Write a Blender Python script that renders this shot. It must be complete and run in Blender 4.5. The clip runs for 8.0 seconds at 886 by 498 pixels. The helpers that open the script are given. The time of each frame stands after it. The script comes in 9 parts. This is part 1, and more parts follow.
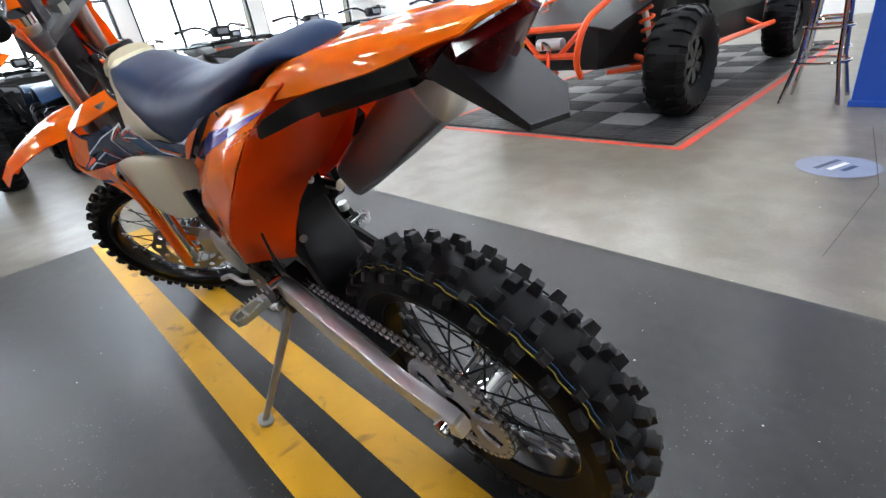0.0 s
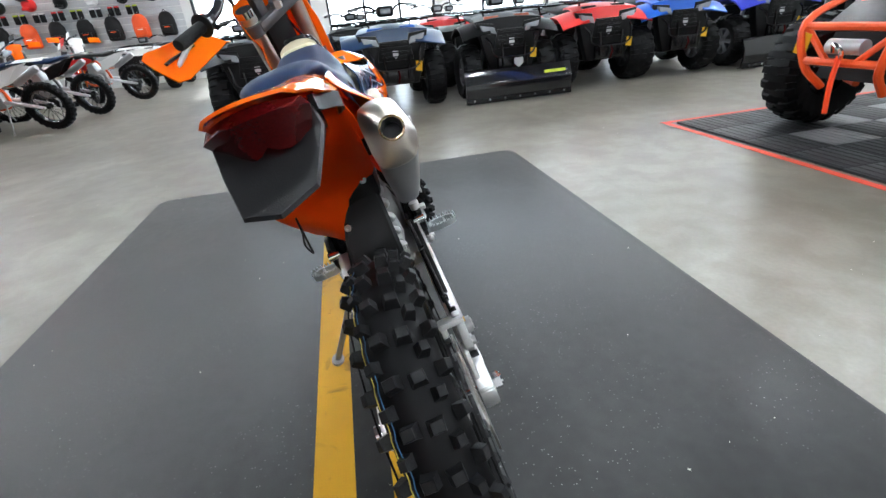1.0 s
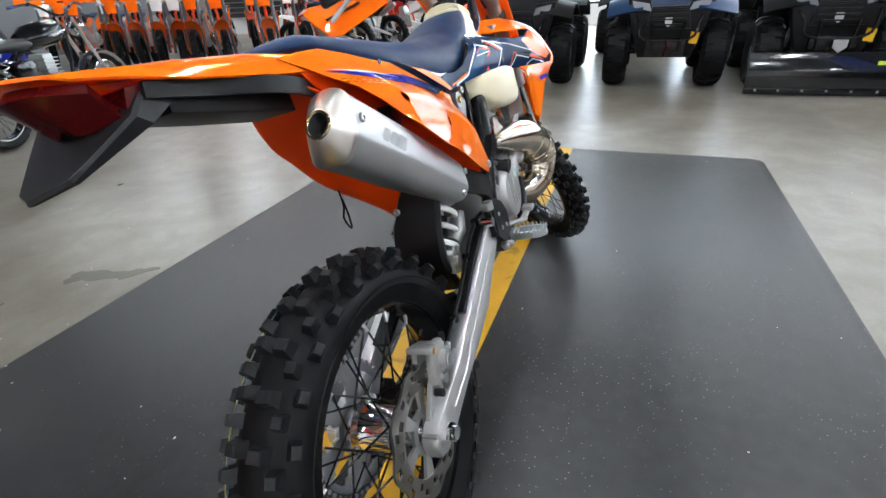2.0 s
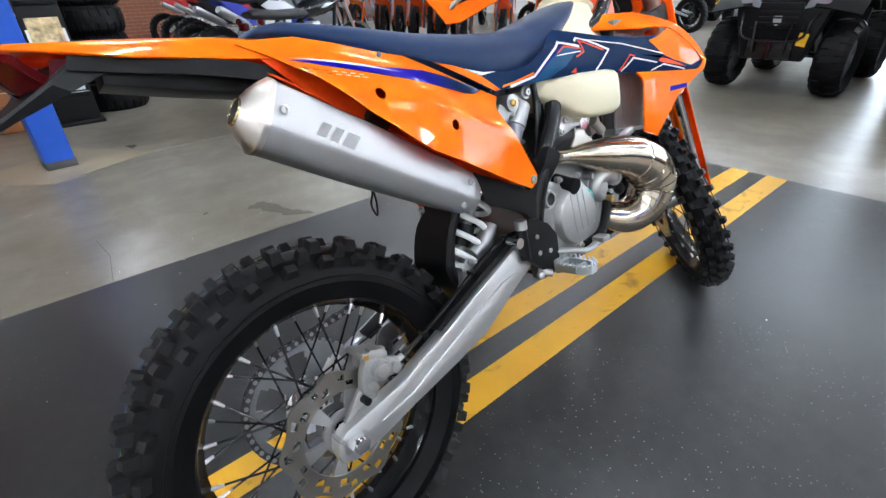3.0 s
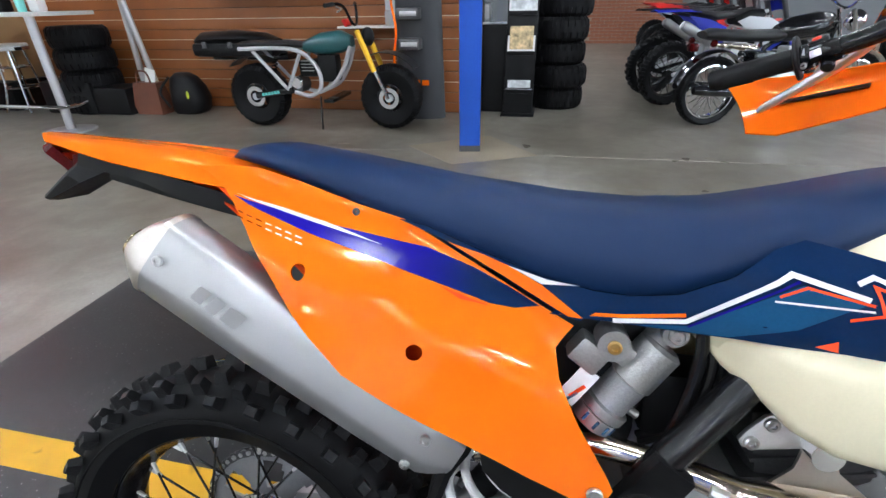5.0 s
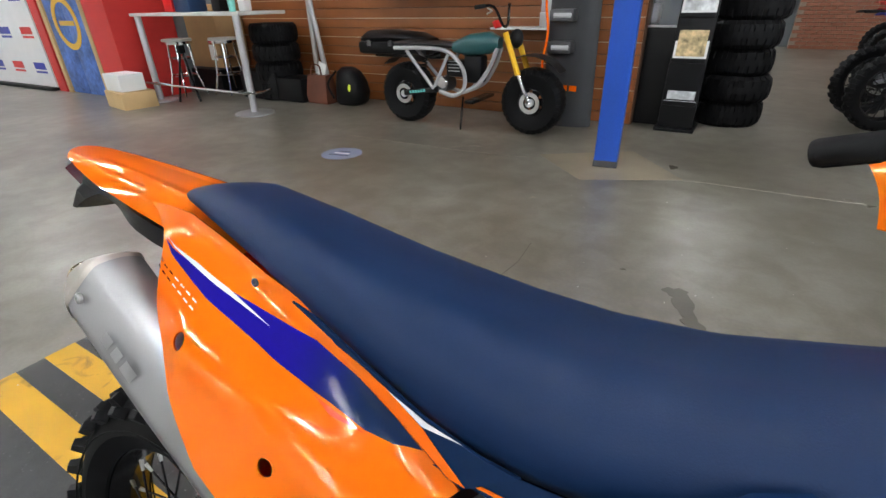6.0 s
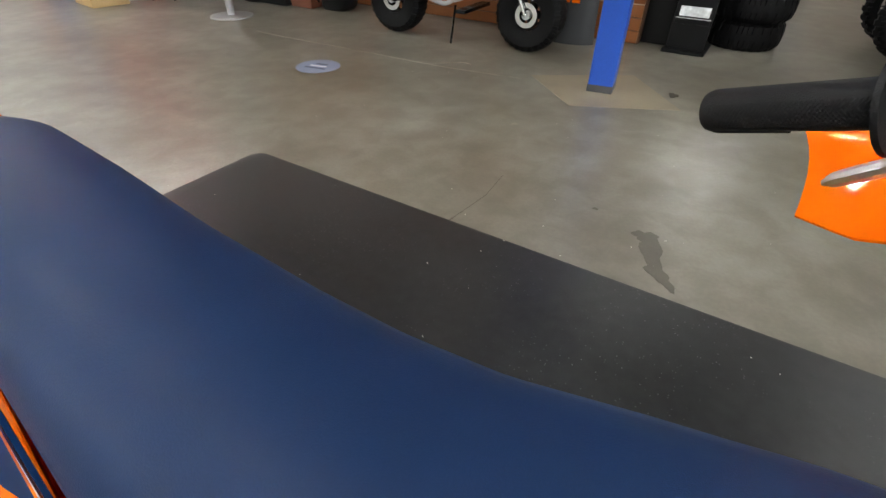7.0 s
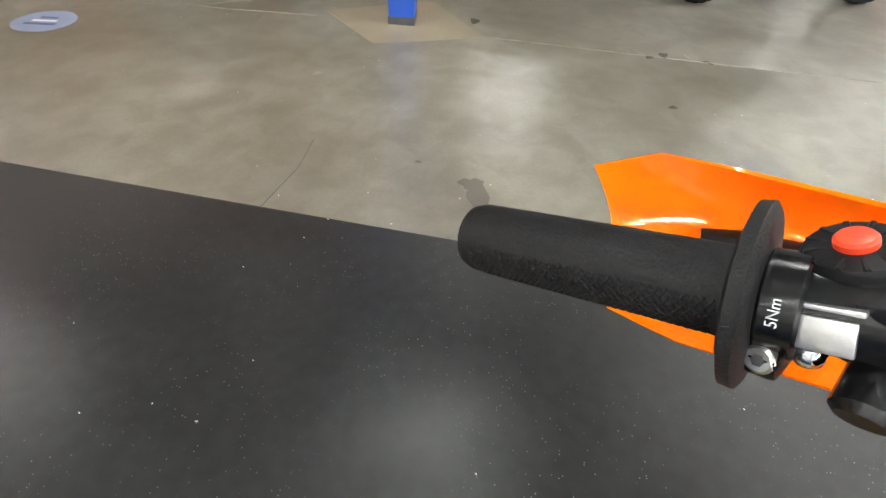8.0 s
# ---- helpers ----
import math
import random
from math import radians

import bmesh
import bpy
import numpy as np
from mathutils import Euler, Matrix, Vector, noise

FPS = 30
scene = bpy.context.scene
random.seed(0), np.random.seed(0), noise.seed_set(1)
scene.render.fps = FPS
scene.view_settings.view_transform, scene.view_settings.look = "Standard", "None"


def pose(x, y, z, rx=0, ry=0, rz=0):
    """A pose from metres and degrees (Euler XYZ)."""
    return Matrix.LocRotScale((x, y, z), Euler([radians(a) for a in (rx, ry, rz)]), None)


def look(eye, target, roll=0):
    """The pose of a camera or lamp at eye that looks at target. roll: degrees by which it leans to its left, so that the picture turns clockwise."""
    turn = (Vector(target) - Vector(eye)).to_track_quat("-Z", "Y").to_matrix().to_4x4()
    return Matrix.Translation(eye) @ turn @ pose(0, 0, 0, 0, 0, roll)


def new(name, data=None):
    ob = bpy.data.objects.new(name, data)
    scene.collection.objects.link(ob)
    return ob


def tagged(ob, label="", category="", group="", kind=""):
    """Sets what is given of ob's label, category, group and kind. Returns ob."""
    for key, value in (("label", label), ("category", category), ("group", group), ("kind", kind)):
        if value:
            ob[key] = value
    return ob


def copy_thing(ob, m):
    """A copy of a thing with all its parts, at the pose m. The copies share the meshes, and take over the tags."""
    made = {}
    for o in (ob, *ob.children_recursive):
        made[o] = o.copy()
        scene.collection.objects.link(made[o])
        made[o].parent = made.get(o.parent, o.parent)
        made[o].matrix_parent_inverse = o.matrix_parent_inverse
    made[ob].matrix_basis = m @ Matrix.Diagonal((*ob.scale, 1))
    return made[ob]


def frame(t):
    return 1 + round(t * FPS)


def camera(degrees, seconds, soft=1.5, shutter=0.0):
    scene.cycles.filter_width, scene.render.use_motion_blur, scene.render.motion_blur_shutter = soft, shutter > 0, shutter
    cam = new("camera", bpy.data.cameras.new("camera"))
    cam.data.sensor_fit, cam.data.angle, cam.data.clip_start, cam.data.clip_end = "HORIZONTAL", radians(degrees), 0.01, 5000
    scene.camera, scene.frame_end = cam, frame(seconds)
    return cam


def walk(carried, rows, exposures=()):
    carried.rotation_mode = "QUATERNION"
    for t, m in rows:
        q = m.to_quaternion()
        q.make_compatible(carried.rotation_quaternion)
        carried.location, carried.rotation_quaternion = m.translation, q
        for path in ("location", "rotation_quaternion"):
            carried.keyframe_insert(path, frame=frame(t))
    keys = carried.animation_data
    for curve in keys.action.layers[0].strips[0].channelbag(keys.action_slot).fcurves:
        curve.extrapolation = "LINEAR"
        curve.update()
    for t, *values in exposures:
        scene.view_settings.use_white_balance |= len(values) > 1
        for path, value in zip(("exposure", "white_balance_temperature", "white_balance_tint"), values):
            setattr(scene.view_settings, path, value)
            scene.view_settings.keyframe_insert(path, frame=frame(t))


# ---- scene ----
# ---------------------------------------------------------------- camera
cam = camera(86.5, 8.0)
PATH = [
    (0, (-0.483, 0.486, 0.93), (0.87, -0.685, 0.037), -8.4),
    (0.5, (-0.574, 0.299, 0.957), (1.022, -0.495, 0.051), -6.9),
    (1, (-0.665, 0.086, 0.985), (1.101, -0.201, 0.092), -5.9),
    (1.5, (-0.589, -0.123, 0.978), (1.188, 0.073, 0.08), -5.2),
    (2, (-0.489, -0.306, 0.985), (1.132, 0.365, 0.026), -3.2),
    (2.2, (-0.447, -0.369, 0.981), (1.075, 0.491, 0.01), -3.3),
    (3.3, (-0.105, -0.598, 0.984), (0.858, 0.841, -0.016), -0.9),
    (3.5, (-0.029, -0.591, 0.996), (0.816, 0.894, -0.044), -0.1),
    (4, (0.16, -0.582, 1.002), (0.644, 1.028, -0.082), 0.4),
    (4.5, (0.328, -0.53, 1.036), (0.376, 1.187, 0.012), -1.1),
    (5, (0.409, -0.352, 1.089), (0.023, 1.372, 0.153), -1.2),
    (5.2, (0.426, -0.297, 1.111), (-0.081, 1.409, 0.197), -0.7),
    (6.3, (0.62, -0.096, 1.12), (-0.394, 1.313, 0.128), -0.9),
    (6.5, (0.645, -0.057, 1.11), (-0.379, 1.302, 0.06), -0.6),
    (7, (0.659, 0.072, 1.098), (-0.197, 1.41, -0.117), 0.4),
    (7.5, (0.644, 0.19, 1.1), (0.088, 1.575, -0.231), 2.0),
    (8, (0.652, 0.297, 1.116), (0.436, 1.701, -0.292), 3.8),
]
walk(cam, [(t, look(eye, target, roll)) for t, eye, target, roll in PATH],
     exposures=[(0.0, 0.1, 6000, 9), (0.6, 0.08, 6050, 9), (1.0, 0.05, 5900, 6), (1.5, -0.03, 6050, 9), (2.0, 0.02, 5950, 7), (3.5, 0.14, 5800, 8), (4.5, 0.05, 5750, 8), (5.2, -0.03, 5800, 8), (6.4, -0.32, 6400, 8), (7.0, -0.02, 6500, 6), (7.5, 0.36, 6550, 5), (8.0, 0.54, 6550, 6)])

# ---------------------------------------------------------------- world and light
world = bpy.data.worlds.new("sky")
scene.world = world
world.use_nodes = True
wn = world.node_tree.nodes
sky = wn.new("ShaderNodeTexSky")
sky.sky_type = "NISHITA"
sky.sun_disc = False
sky.sun_elevation = radians(40)
sky.sun_rotation = radians(60)
world.node_tree.links.new(sky.outputs["Color"], wn["Background"].inputs["Color"])
wn["Background"].inputs["Strength"].default_value = 0.095

sun_data = bpy.data.lights.new("sun", "SUN")
sun_data.energy, sun_data.angle, sun_data.color = 2.0, radians(1.0), (1.0, 0.95, 0.88)
sun = new("sun", sun_data)
sun.matrix_world = look((30, 10, 25), (0, 6, 0))

LAMP_STRENGTH = 185.0
CEILING = 4.8

# ---------------------------------------------------------------- materials


def mat(name, col, rough=0.5, metal=0.0, var=0.1, scale=30.0, bump=0.0, coat=0.0, fine=400.0, spec=0.4, rvar=0.12):
    """A procedural surface: colour with coarse and fine variation, uneven gloss and a fine relief."""
    rough = 0.33 if 0.24 < rough < 0.33 else rough
    m = bpy.data.materials.new(name)
    m.use_nodes = True
    n, link = m.node_tree.nodes, m.node_tree.links.new
    b = n["Principled BSDF"]
    b.inputs["Metallic"].default_value = metal
    b.inputs["Specular IOR Level"].default_value = spec
    b.inputs["Coat Weight"].default_value = coat
    b.inputs["Coat Roughness"].default_value = 0.06
    tc = n.new("ShaderNodeTexCoord")
    big, small = n.new("ShaderNodeTexNoise"), n.new("ShaderNodeTexNoise")
    big.inputs["Scale"].default_value, small.inputs["Scale"].default_value = scale * 0.2, fine
    big.inputs["Detail"].default_value, small.inputs["Detail"].default_value = 5, 3
    link(tc.outputs["Object"], big.inputs["Vector"])
    link(tc.outputs["Object"], small.inputs["Vector"])
    mixn = n.new("ShaderNodeMix")
    mixn.data_type = "FLOAT"
    mixn.inputs[0].default_value = 0.35
    link(big.outputs["Fac"], mixn.inputs[2])
    link(small.outputs["Fac"], mixn.inputs[3])
    ramp = n.new("ShaderNodeValToRGB")
    ramp.color_ramp.elements[0].position, ramp.color_ramp.elements[1].position = 0.3, 0.7
    ramp.color_ramp.elements[0].color = (*[max(0.0, c * (1 - var)) for c in col], 1)
    ramp.color_ramp.elements[1].color = (*[min(1.0, c * (1 + var)) for c in col], 1)
    link(mixn.outputs[0], ramp.inputs["Fac"])
    link(ramp.outputs["Color"], b.inputs["Base Color"])
    rr = n.new("ShaderNodeMapRange")
    rr.inputs["To Min"].default_value = max(0.02, rough * (1 - rvar))
    rr.inputs["To Max"].default_value = min(1.0, rough * (1 + rvar))
    link(big.outputs["Fac"], rr.inputs["Value"])
    link(rr.outputs["Result"], b.inputs["Roughness"])
    if bump:
        bp = n.new("ShaderNodeBump")
        bp.inputs["Strength"].default_value = bump
        bp.inputs["Distance"].default_value = 0.002
        link(small.outputs["Fac"], bp.inputs["Height"])
        link(bp.outputs["Normal"], b.inputs["Normal"])
    return m


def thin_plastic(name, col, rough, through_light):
    """A moulding thin enough to let some light pass."""
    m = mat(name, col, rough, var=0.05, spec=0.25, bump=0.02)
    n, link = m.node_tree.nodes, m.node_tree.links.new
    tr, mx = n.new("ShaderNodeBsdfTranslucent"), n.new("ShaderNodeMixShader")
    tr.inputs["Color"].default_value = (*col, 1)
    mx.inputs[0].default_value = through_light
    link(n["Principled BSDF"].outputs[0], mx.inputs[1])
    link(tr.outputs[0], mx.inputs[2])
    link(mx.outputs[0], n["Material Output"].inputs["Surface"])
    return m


def glow(name, col, strength):
    m = bpy.data.materials.new(name)
    m.use_nodes = True
    b = m.node_tree.nodes["Principled BSDF"]
    b.inputs["Base Color"].default_value = (*col, 1)
    b.inputs["Emission Color"].default_value = (*col, 1)
    b.inputs["Emission Strength"].default_value = strength
    return m


def concrete_floor():
    """Polished brown-grey concrete: clouded stain, dark blotches, fine pits and a waxed gloss."""
    m = bpy.data.materials.new("polished_concrete")
    m.use_nodes = True
    n, link = m.node_tree.nodes, m.node_tree.links.new
    b = n["Principled BSDF"]
    tc = n.new("ShaderNodeTexCoord")

    def noise_at(scale, detail, dist=0.0):
        t = n.new("ShaderNodeTexNoise")
        t.inputs["Scale"].default_value, t.inputs["Detail"].default_value = scale, detail
        t.inputs["Distortion"].default_value = dist
        link(tc.outputs["Object"], t.inputs["Vector"])
        return t

    def blend(src, lo, hi, c0, c1):
        """A soft passage from c0 to c1 while the noise goes from lo to hi."""
        g = n.new("ShaderNodeMapRange")
        g.interpolation_type = "SMOOTHERSTEP"
        g.inputs["From Min"].default_value, g.inputs["From Max"].default_value = lo, hi
        link(src.outputs["Fac"], g.inputs["Value"])
        x = n.new("ShaderNodeMix")
        x.data_type = "RGBA"
        x.inputs[6].default_value, x.inputs[7].default_value = (*c0, 1), (*c1, 1)
        link(g.outputs["Result"], x.inputs[0])
        return x.outputs[2]

    def times(a, c):
        x = n.new("ShaderNodeMix")
        x.data_type, x.blend_type = "RGBA", "MULTIPLY"
        x.inputs[0].default_value = 1.0
        link(a, x.inputs[6])
        link(c, x.inputs[7])
        return x.outputs[2]

    cloud, blot, fine = noise_at(0.55, 3), noise_at(1.7, 5), noise_at(60, 5)
    spot, streak = noise_at(6.0, 6, 0.4), noise_at(0.9, 4, 1.5)
    col = blend(cloud, 0.2, 0.8, (0.145, 0.132, 0.105), (0.235, 0.222, 0.196))
    col = times(col, blend(blot, 0.2, 0.8, (0.72, 0.7, 0.66), (1.16, 1.16, 1.16)))
    col = times(col, blend(fine, 0.2, 0.8, (0.93, 0.93, 0.93), (1.05, 1.05, 1.05)))
    col = times(col, blend(spot, 0.3, 0.7, (0.84, 0.82, 0.78), (1.08, 1.08, 1.08)))
    col = times(col, blend(streak, 0.3, 0.7, (0.86, 0.85, 0.82), (1.1, 1.1, 1.1)))
    link(col, b.inputs["Base Color"])
    rg = n.new("ShaderNodeMapRange")
    rg.inputs["From Min"].default_value, rg.inputs["From Max"].default_value = 0.2, 0.8
    rg.inputs["To Min"].default_value, rg.inputs["To Max"].default_value = 0.285, 0.38
    link(blot.outputs["Fac"], rg.inputs["Value"])
    link(rg.outputs["Result"], b.inputs["Roughness"])
    b.inputs["Specular IOR Level"].default_value = 0.85
    return m


def rubber_mat():
    """Dark grey rubber sheet with light crumbs, scuffs and a dusty bloom."""
    m = bpy.data.materials.new("rubber_mat")
    m.use_nodes = True
    n, link = m.node_tree.nodes, m.node_tree.links.new
    b = n["Principled BSDF"]
    b.inputs["Specular IOR Level"].default_value = 0.34
    b.inputs["Sheen Weight"].default_value, b.inputs["Sheen Roughness"].default_value = 0.12, 0.4
    tc = n.new("ShaderNodeTexCoord")
    cloud, speck, where = n.new("ShaderNodeTexNoise"), n.new("ShaderNodeTexVoronoi"), n.new("ShaderNodeTexNoise")
    cloud.inputs["Scale"].default_value, cloud.inputs["Detail"].default_value = 1.6, 7
    where.inputs["Scale"].default_value, where.inputs["Detail"].default_value = 2.2, 3
    speck.inputs["Scale"].default_value = 120
    for x in (cloud, speck, where):
        link(tc.outputs["Object"], x.inputs["Vector"])
    r = n.new("ShaderNodeValToRGB")
    r.color_ramp.elements[0].position, r.color_ramp.elements[0].color = 0.34, (0.0055, 0.0055, 0.0058, 1)
    r.color_ramp.elements[1].position, r.color_ramp.elements[1].color = 0.66, (0.026, 0.026, 0.0262, 1)
    grain = n.new("ShaderNodeTexNoise")
    grain.inputs["Scale"].default_value, grain.inputs["Detail"].default_value = 22, 8
    link(tc.outputs["Object"], grain.inputs["Vector"])
    both = n.new("ShaderNodeMix")
    both.data_type = "FLOAT"
    both.inputs[0].default_value = 0.35
    link(cloud.outputs["Fac"], both.inputs[2])
    link(grain.outputs["Fac"], both.inputs[3])
    link(both.outputs[0], r.inputs["Fac"])
    dot = n.new("ShaderNodeMapRange")
    dot.inputs["From Min"].default_value, dot.inputs["From Max"].default_value = 0.27, 0.13
    link(speck.outputs["Distance"], dot.inputs["Value"])
    gate = n.new("ShaderNodeMapRange")
    gate.inputs["From Min"].default_value, gate.inputs["From Max"].default_value = 0.4, 0.62
    link(where.outputs["Fac"], gate.inputs["Value"])
    sep = n.new("ShaderNodeSeparateColor")
    link(speck.outputs["Color"], sep.inputs["Color"])
    few = n.new("ShaderNodeMath")
    few.operation = "LESS_THAN"
    few.inputs[1].default_value = 0.15
    link(sep.outputs["Red"], few.inputs[0])
    a, c = n.new("ShaderNodeMath"), n.new("ShaderNodeMath")
    a.operation = c.operation = "MULTIPLY"
    link(dot.outputs["Result"], a.inputs[0])
    link(gate.outputs["Result"], a.inputs[1])
    link(a.outputs[0], c.inputs[0])
    link(few.outputs[0], c.inputs[1])
    mx = n.new("ShaderNodeMix")
    mx.data_type = "RGBA"
    mx.inputs[7].default_value = (0.2, 0.2, 0.2, 1)
    link(c.outputs[0], mx.inputs[0])
    link(r.outputs["Color"], mx.inputs[6])
    link(mx.outputs[2], b.inputs["Base Color"])
    rg = n.new("ShaderNodeMapRange")
    rg.inputs["To Min"].default_value, rg.inputs["To Max"].default_value = 0.285, 0.42
    rg.inputs["From Min"].default_value, rg.inputs["From Max"].default_value = 0.3, 0.7
    link(both.outputs[0], rg.inputs["Value"])
    link(rg.outputs["Result"], b.inputs["Roughness"])
    fb = n.new("ShaderNodeTexNoise")
    fb.inputs["Scale"].default_value = 500
    link(tc.outputs["Object"], fb.inputs["Vector"])
    bp = n.new("ShaderNodeBump")
    bp.inputs["Strength"].default_value, bp.inputs["Distance"].default_value = 0.12, 0.002
    link(fb.outputs["Fac"], bp.inputs["Height"])
    link(bp.outputs["Normal"], b.inputs["Normal"])
    return m


def worn_paint(name, col, under, amount=0.42):
    """Floor stripe paint, scuffed through in patches."""
    m = mat(name, col, 0.45, var=0.14, scale=20)
    n, link = m.node_tree.nodes, m.node_tree.links.new
    b = n["Principled BSDF"]
    src = b.inputs["Base Color"].links[0].from_socket
    tc, t = n.new("ShaderNodeTexCoord"), n.new("ShaderNodeTexNoise")
    t.inputs["Scale"].default_value, t.inputs["Detail"].default_value = 9, 9
    t.inputs["Distortion"].default_value = 1.2
    link(tc.outputs["Object"], t.inputs["Vector"])
    g = n.new("ShaderNodeMapRange")
    g.inputs["From Min"].default_value, g.inputs["From Max"].default_value = amount - 0.12, amount - 0.02
    g.inputs["To Min"].default_value, g.inputs["To Max"].default_value = 0.65, 0.0
    link(t.outputs["Fac"], g.inputs["Value"])
    mx = n.new("ShaderNodeMix")
    mx.data_type = "RGBA"
    mx.inputs[7].default_value = (*under, 1)
    link(g.outputs["Result"], mx.inputs[0])
    link(src, mx.inputs[6])
    link(mx.outputs[2], b.inputs["Base Color"])
    return m


def brushed(name, col, rough, along=(4, 300, 300)):
    """Metal with a drawn grain."""
    m = mat(name, col, rough, 1.0, var=0.08)
    n, link = m.node_tree.nodes, m.node_tree.links.new
    tc, mp, t = n.new("ShaderNodeTexCoord"), n.new("ShaderNodeMapping"), n.new("ShaderNodeTexNoise")
    mp.inputs["Scale"].default_value = along
    t.inputs["Scale"].default_value, t.inputs["Detail"].default_value = 1.0, 4
    link(tc.outputs["Object"], mp.inputs["Vector"])
    link(mp.outputs["Vector"], t.inputs["Vector"])
    bp = n.new("ShaderNodeBump")
    bp.inputs["Strength"].default_value, bp.inputs["Distance"].default_value = 0.15, 0.001
    link(t.outputs["Fac"], bp.inputs["Height"])
    link(bp.outputs["Normal"], n["Principled BSDF"].inputs["Normal"])
    return m


def fading_film(name, c0, c1, u0, u1):
    """Gloss film whose printed colour passes from c0 to c1 along its length."""
    m = mat(name, c0, 0.16, var=0.08, spec=0.15)
    n, link = m.node_tree.nodes, m.node_tree.links.new
    b = n["Principled BSDF"]
    tc, sep, g, mx = n.new("ShaderNodeTexCoord"), n.new("ShaderNodeSeparateXYZ"), n.new("ShaderNodeMapRange"), n.new("ShaderNodeMix")
    link(tc.outputs["Object"], sep.inputs["Vector"])
    g.interpolation_type = "SMOOTHSTEP"
    g.inputs["From Min"].default_value, g.inputs["From Max"].default_value = u0, u1
    link(sep.outputs["X"], g.inputs["Value"])
    mx.data_type = "RGBA"
    link(g.outputs["Result"], mx.inputs[0])
    link(b.inputs["Base Color"].links[0].from_socket, mx.inputs[6])
    mx.inputs[7].default_value = (*c1, 1)
    link(mx.outputs[2], b.inputs["Base Color"])
    return m


ORANGE = mat("orange_plastic", (0.97, 0.165, 0.004), 0.075, var=0.04, coat=0.0, bump=0.006, rvar=0.2, spec=0.32)
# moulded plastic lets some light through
ob_ = ORANGE.node_tree.nodes["Principled BSDF"]
ob_.inputs["Subsurface Weight"].default_value, ob_.inputs["Subsurface Scale"].default_value = 0.35, 0.012
ob_.inputs["Subsurface Radius"].default_value = (1.0, 0.35, 0.1)
# light bounced between the orange panels is put into this redder orange
AIRBOX_LIT = thin_plastic("airbox_bounce_lit_plastic", (1.0, 0.1, 0.002), 0.3, 0.45)
ORANGE_FRAME = mat("orange_powder_coat", (0.8, 0.09, 0.012), 0.35, var=0.08, bump=0.04)
NAVY_SEAT = mat("navy_seat_vinyl", (0.006, 0.021, 0.068), 0.46, var=0.12, scale=18, bump=0.12, fine=900, spec=0.2)
NAVY_GLOSS = mat("navy_gloss_film", (0.006, 0.02, 0.062), 0.18, var=0.1, spec=0.1)
TEAL_GLOSS = mat("teal_gloss_film", (0.014, 0.07, 0.16), 0.2, var=0.12, spec=0.2)
VIOLET_GLOSS = mat("violet_gloss_film", (0.012, 0.008, 0.21), 0.16, var=0.08, spec=0.15)
VIOLET_FADE = fading_film("violet_to_navy_film", (0.014, 0.008, 0.24), (0.006, 0.018, 0.06), 0.27, 0.37)
WHITE_GLOSS = mat("white_gloss_film", (0.8, 0.8, 0.82), 0.2, var=0.03, coat=0.2)
RED_GLOSS = mat("red_orange_film", (0.9, 0.08, 0.02), 0.2, var=0.05, coat=0.2)
TANK = mat("milky_tank_plastic", (0.72, 0.66, 0.47), 0.38, var=0.05, scale=10, bump=0.03)
BLACK = mat("black_plastic", (0.005, 0.005, 0.0055), 0.4, var=0.2, bump=0.12, fine=700, spec=0.18)
BLACK_SATIN = mat("black_satin_frame", (0.005, 0.005, 0.0055), 0.22, var=0.15, bump=0.03, spec=0.38)
FLAP = mat("grey_black_textured_plastic", (0.01, 0.01, 0.011), 0.45, var=0.2, bump=0.15, fine=800, spec=0.25)
RUBBER = mat("tyre_rubber", (0.0035, 0.0035, 0.004), 0.5, var=0.35, scale=25, bump=0.08, fine=250, spec=0.13)
RUBBER_DUSTY = mat("dusty_knob_rubber", (0.011, 0.0112, 0.012), 0.45, var=0.6, scale=90, bump=0.3, fine=300, spec=0.18)
GRIP = mat("grip_rubber", (0.007, 0.007, 0.0078), 0.55, var=0.2, bump=0.3, fine=900, spec=0.25)
ALU = brushed("brushed_aluminium", (0.82, 0.82, 0.83), 0.43)
CAST = mat("cast_aluminium", (0.43, 0.43, 0.425), 0.42, 0.85, var=0.18, bump=0.25, fine=350)
CAST_DARK = mat("dark_cast_metal", (0.1, 0.1, 0.105), 0.45, 0.7, var=0.25, bump=0.25, fine=350)
MUFFLER = mat("satin_muffler_alloy", (0.42, 0.42, 0.425), 0.42, 0.85, var=0.06, scale=12, bump=0.08, fine=900)
TITAN = mat("warm_brushed_steel", (0.62, 0.58, 0.53), 0.33, 1.0, var=0.08, bump=0.05)
GOLD_TINT = mat("straw_tinted_steel", (0.66, 0.52, 0.3), 0.2, 1.0, var=0.1)
CHROME = mat("chrome", (0.82, 0.82, 0.83), 0.08, 1.0, var=0.03)
NICKEL = mat("nickel_plated_pipe", (0.66, 0.58, 0.47), 0.15, 1.0, var=0.1, scale=16, bump=0.02)
STEEL = mat("zinc_steel", (0.6, 0.6, 0.6), 0.3, 1.0, var=0.15, bump=0.1)
PEG = mat("blue_zinc_steel", (0.58, 0.62, 0.64), 0.35, 0.95, var=0.15, bump=0.15)
DISC = mat("brake_steel", (0.33, 0.315, 0.29), 0.32, 1.0, var=0.12, bump=0.1)
SPRING = mat("white_spring_paint", (0.72, 0.72, 0.72), 0.3, var=0.06)
RED_LENS = mat("red_lens", (0.05, 0.002, 0.0025), 0.15, var=0.6, scale=60, spec=0.28)
RED_BUTTON = mat("red_button", (0.8, 0.06, 0.02), 0.35, var=0.05)
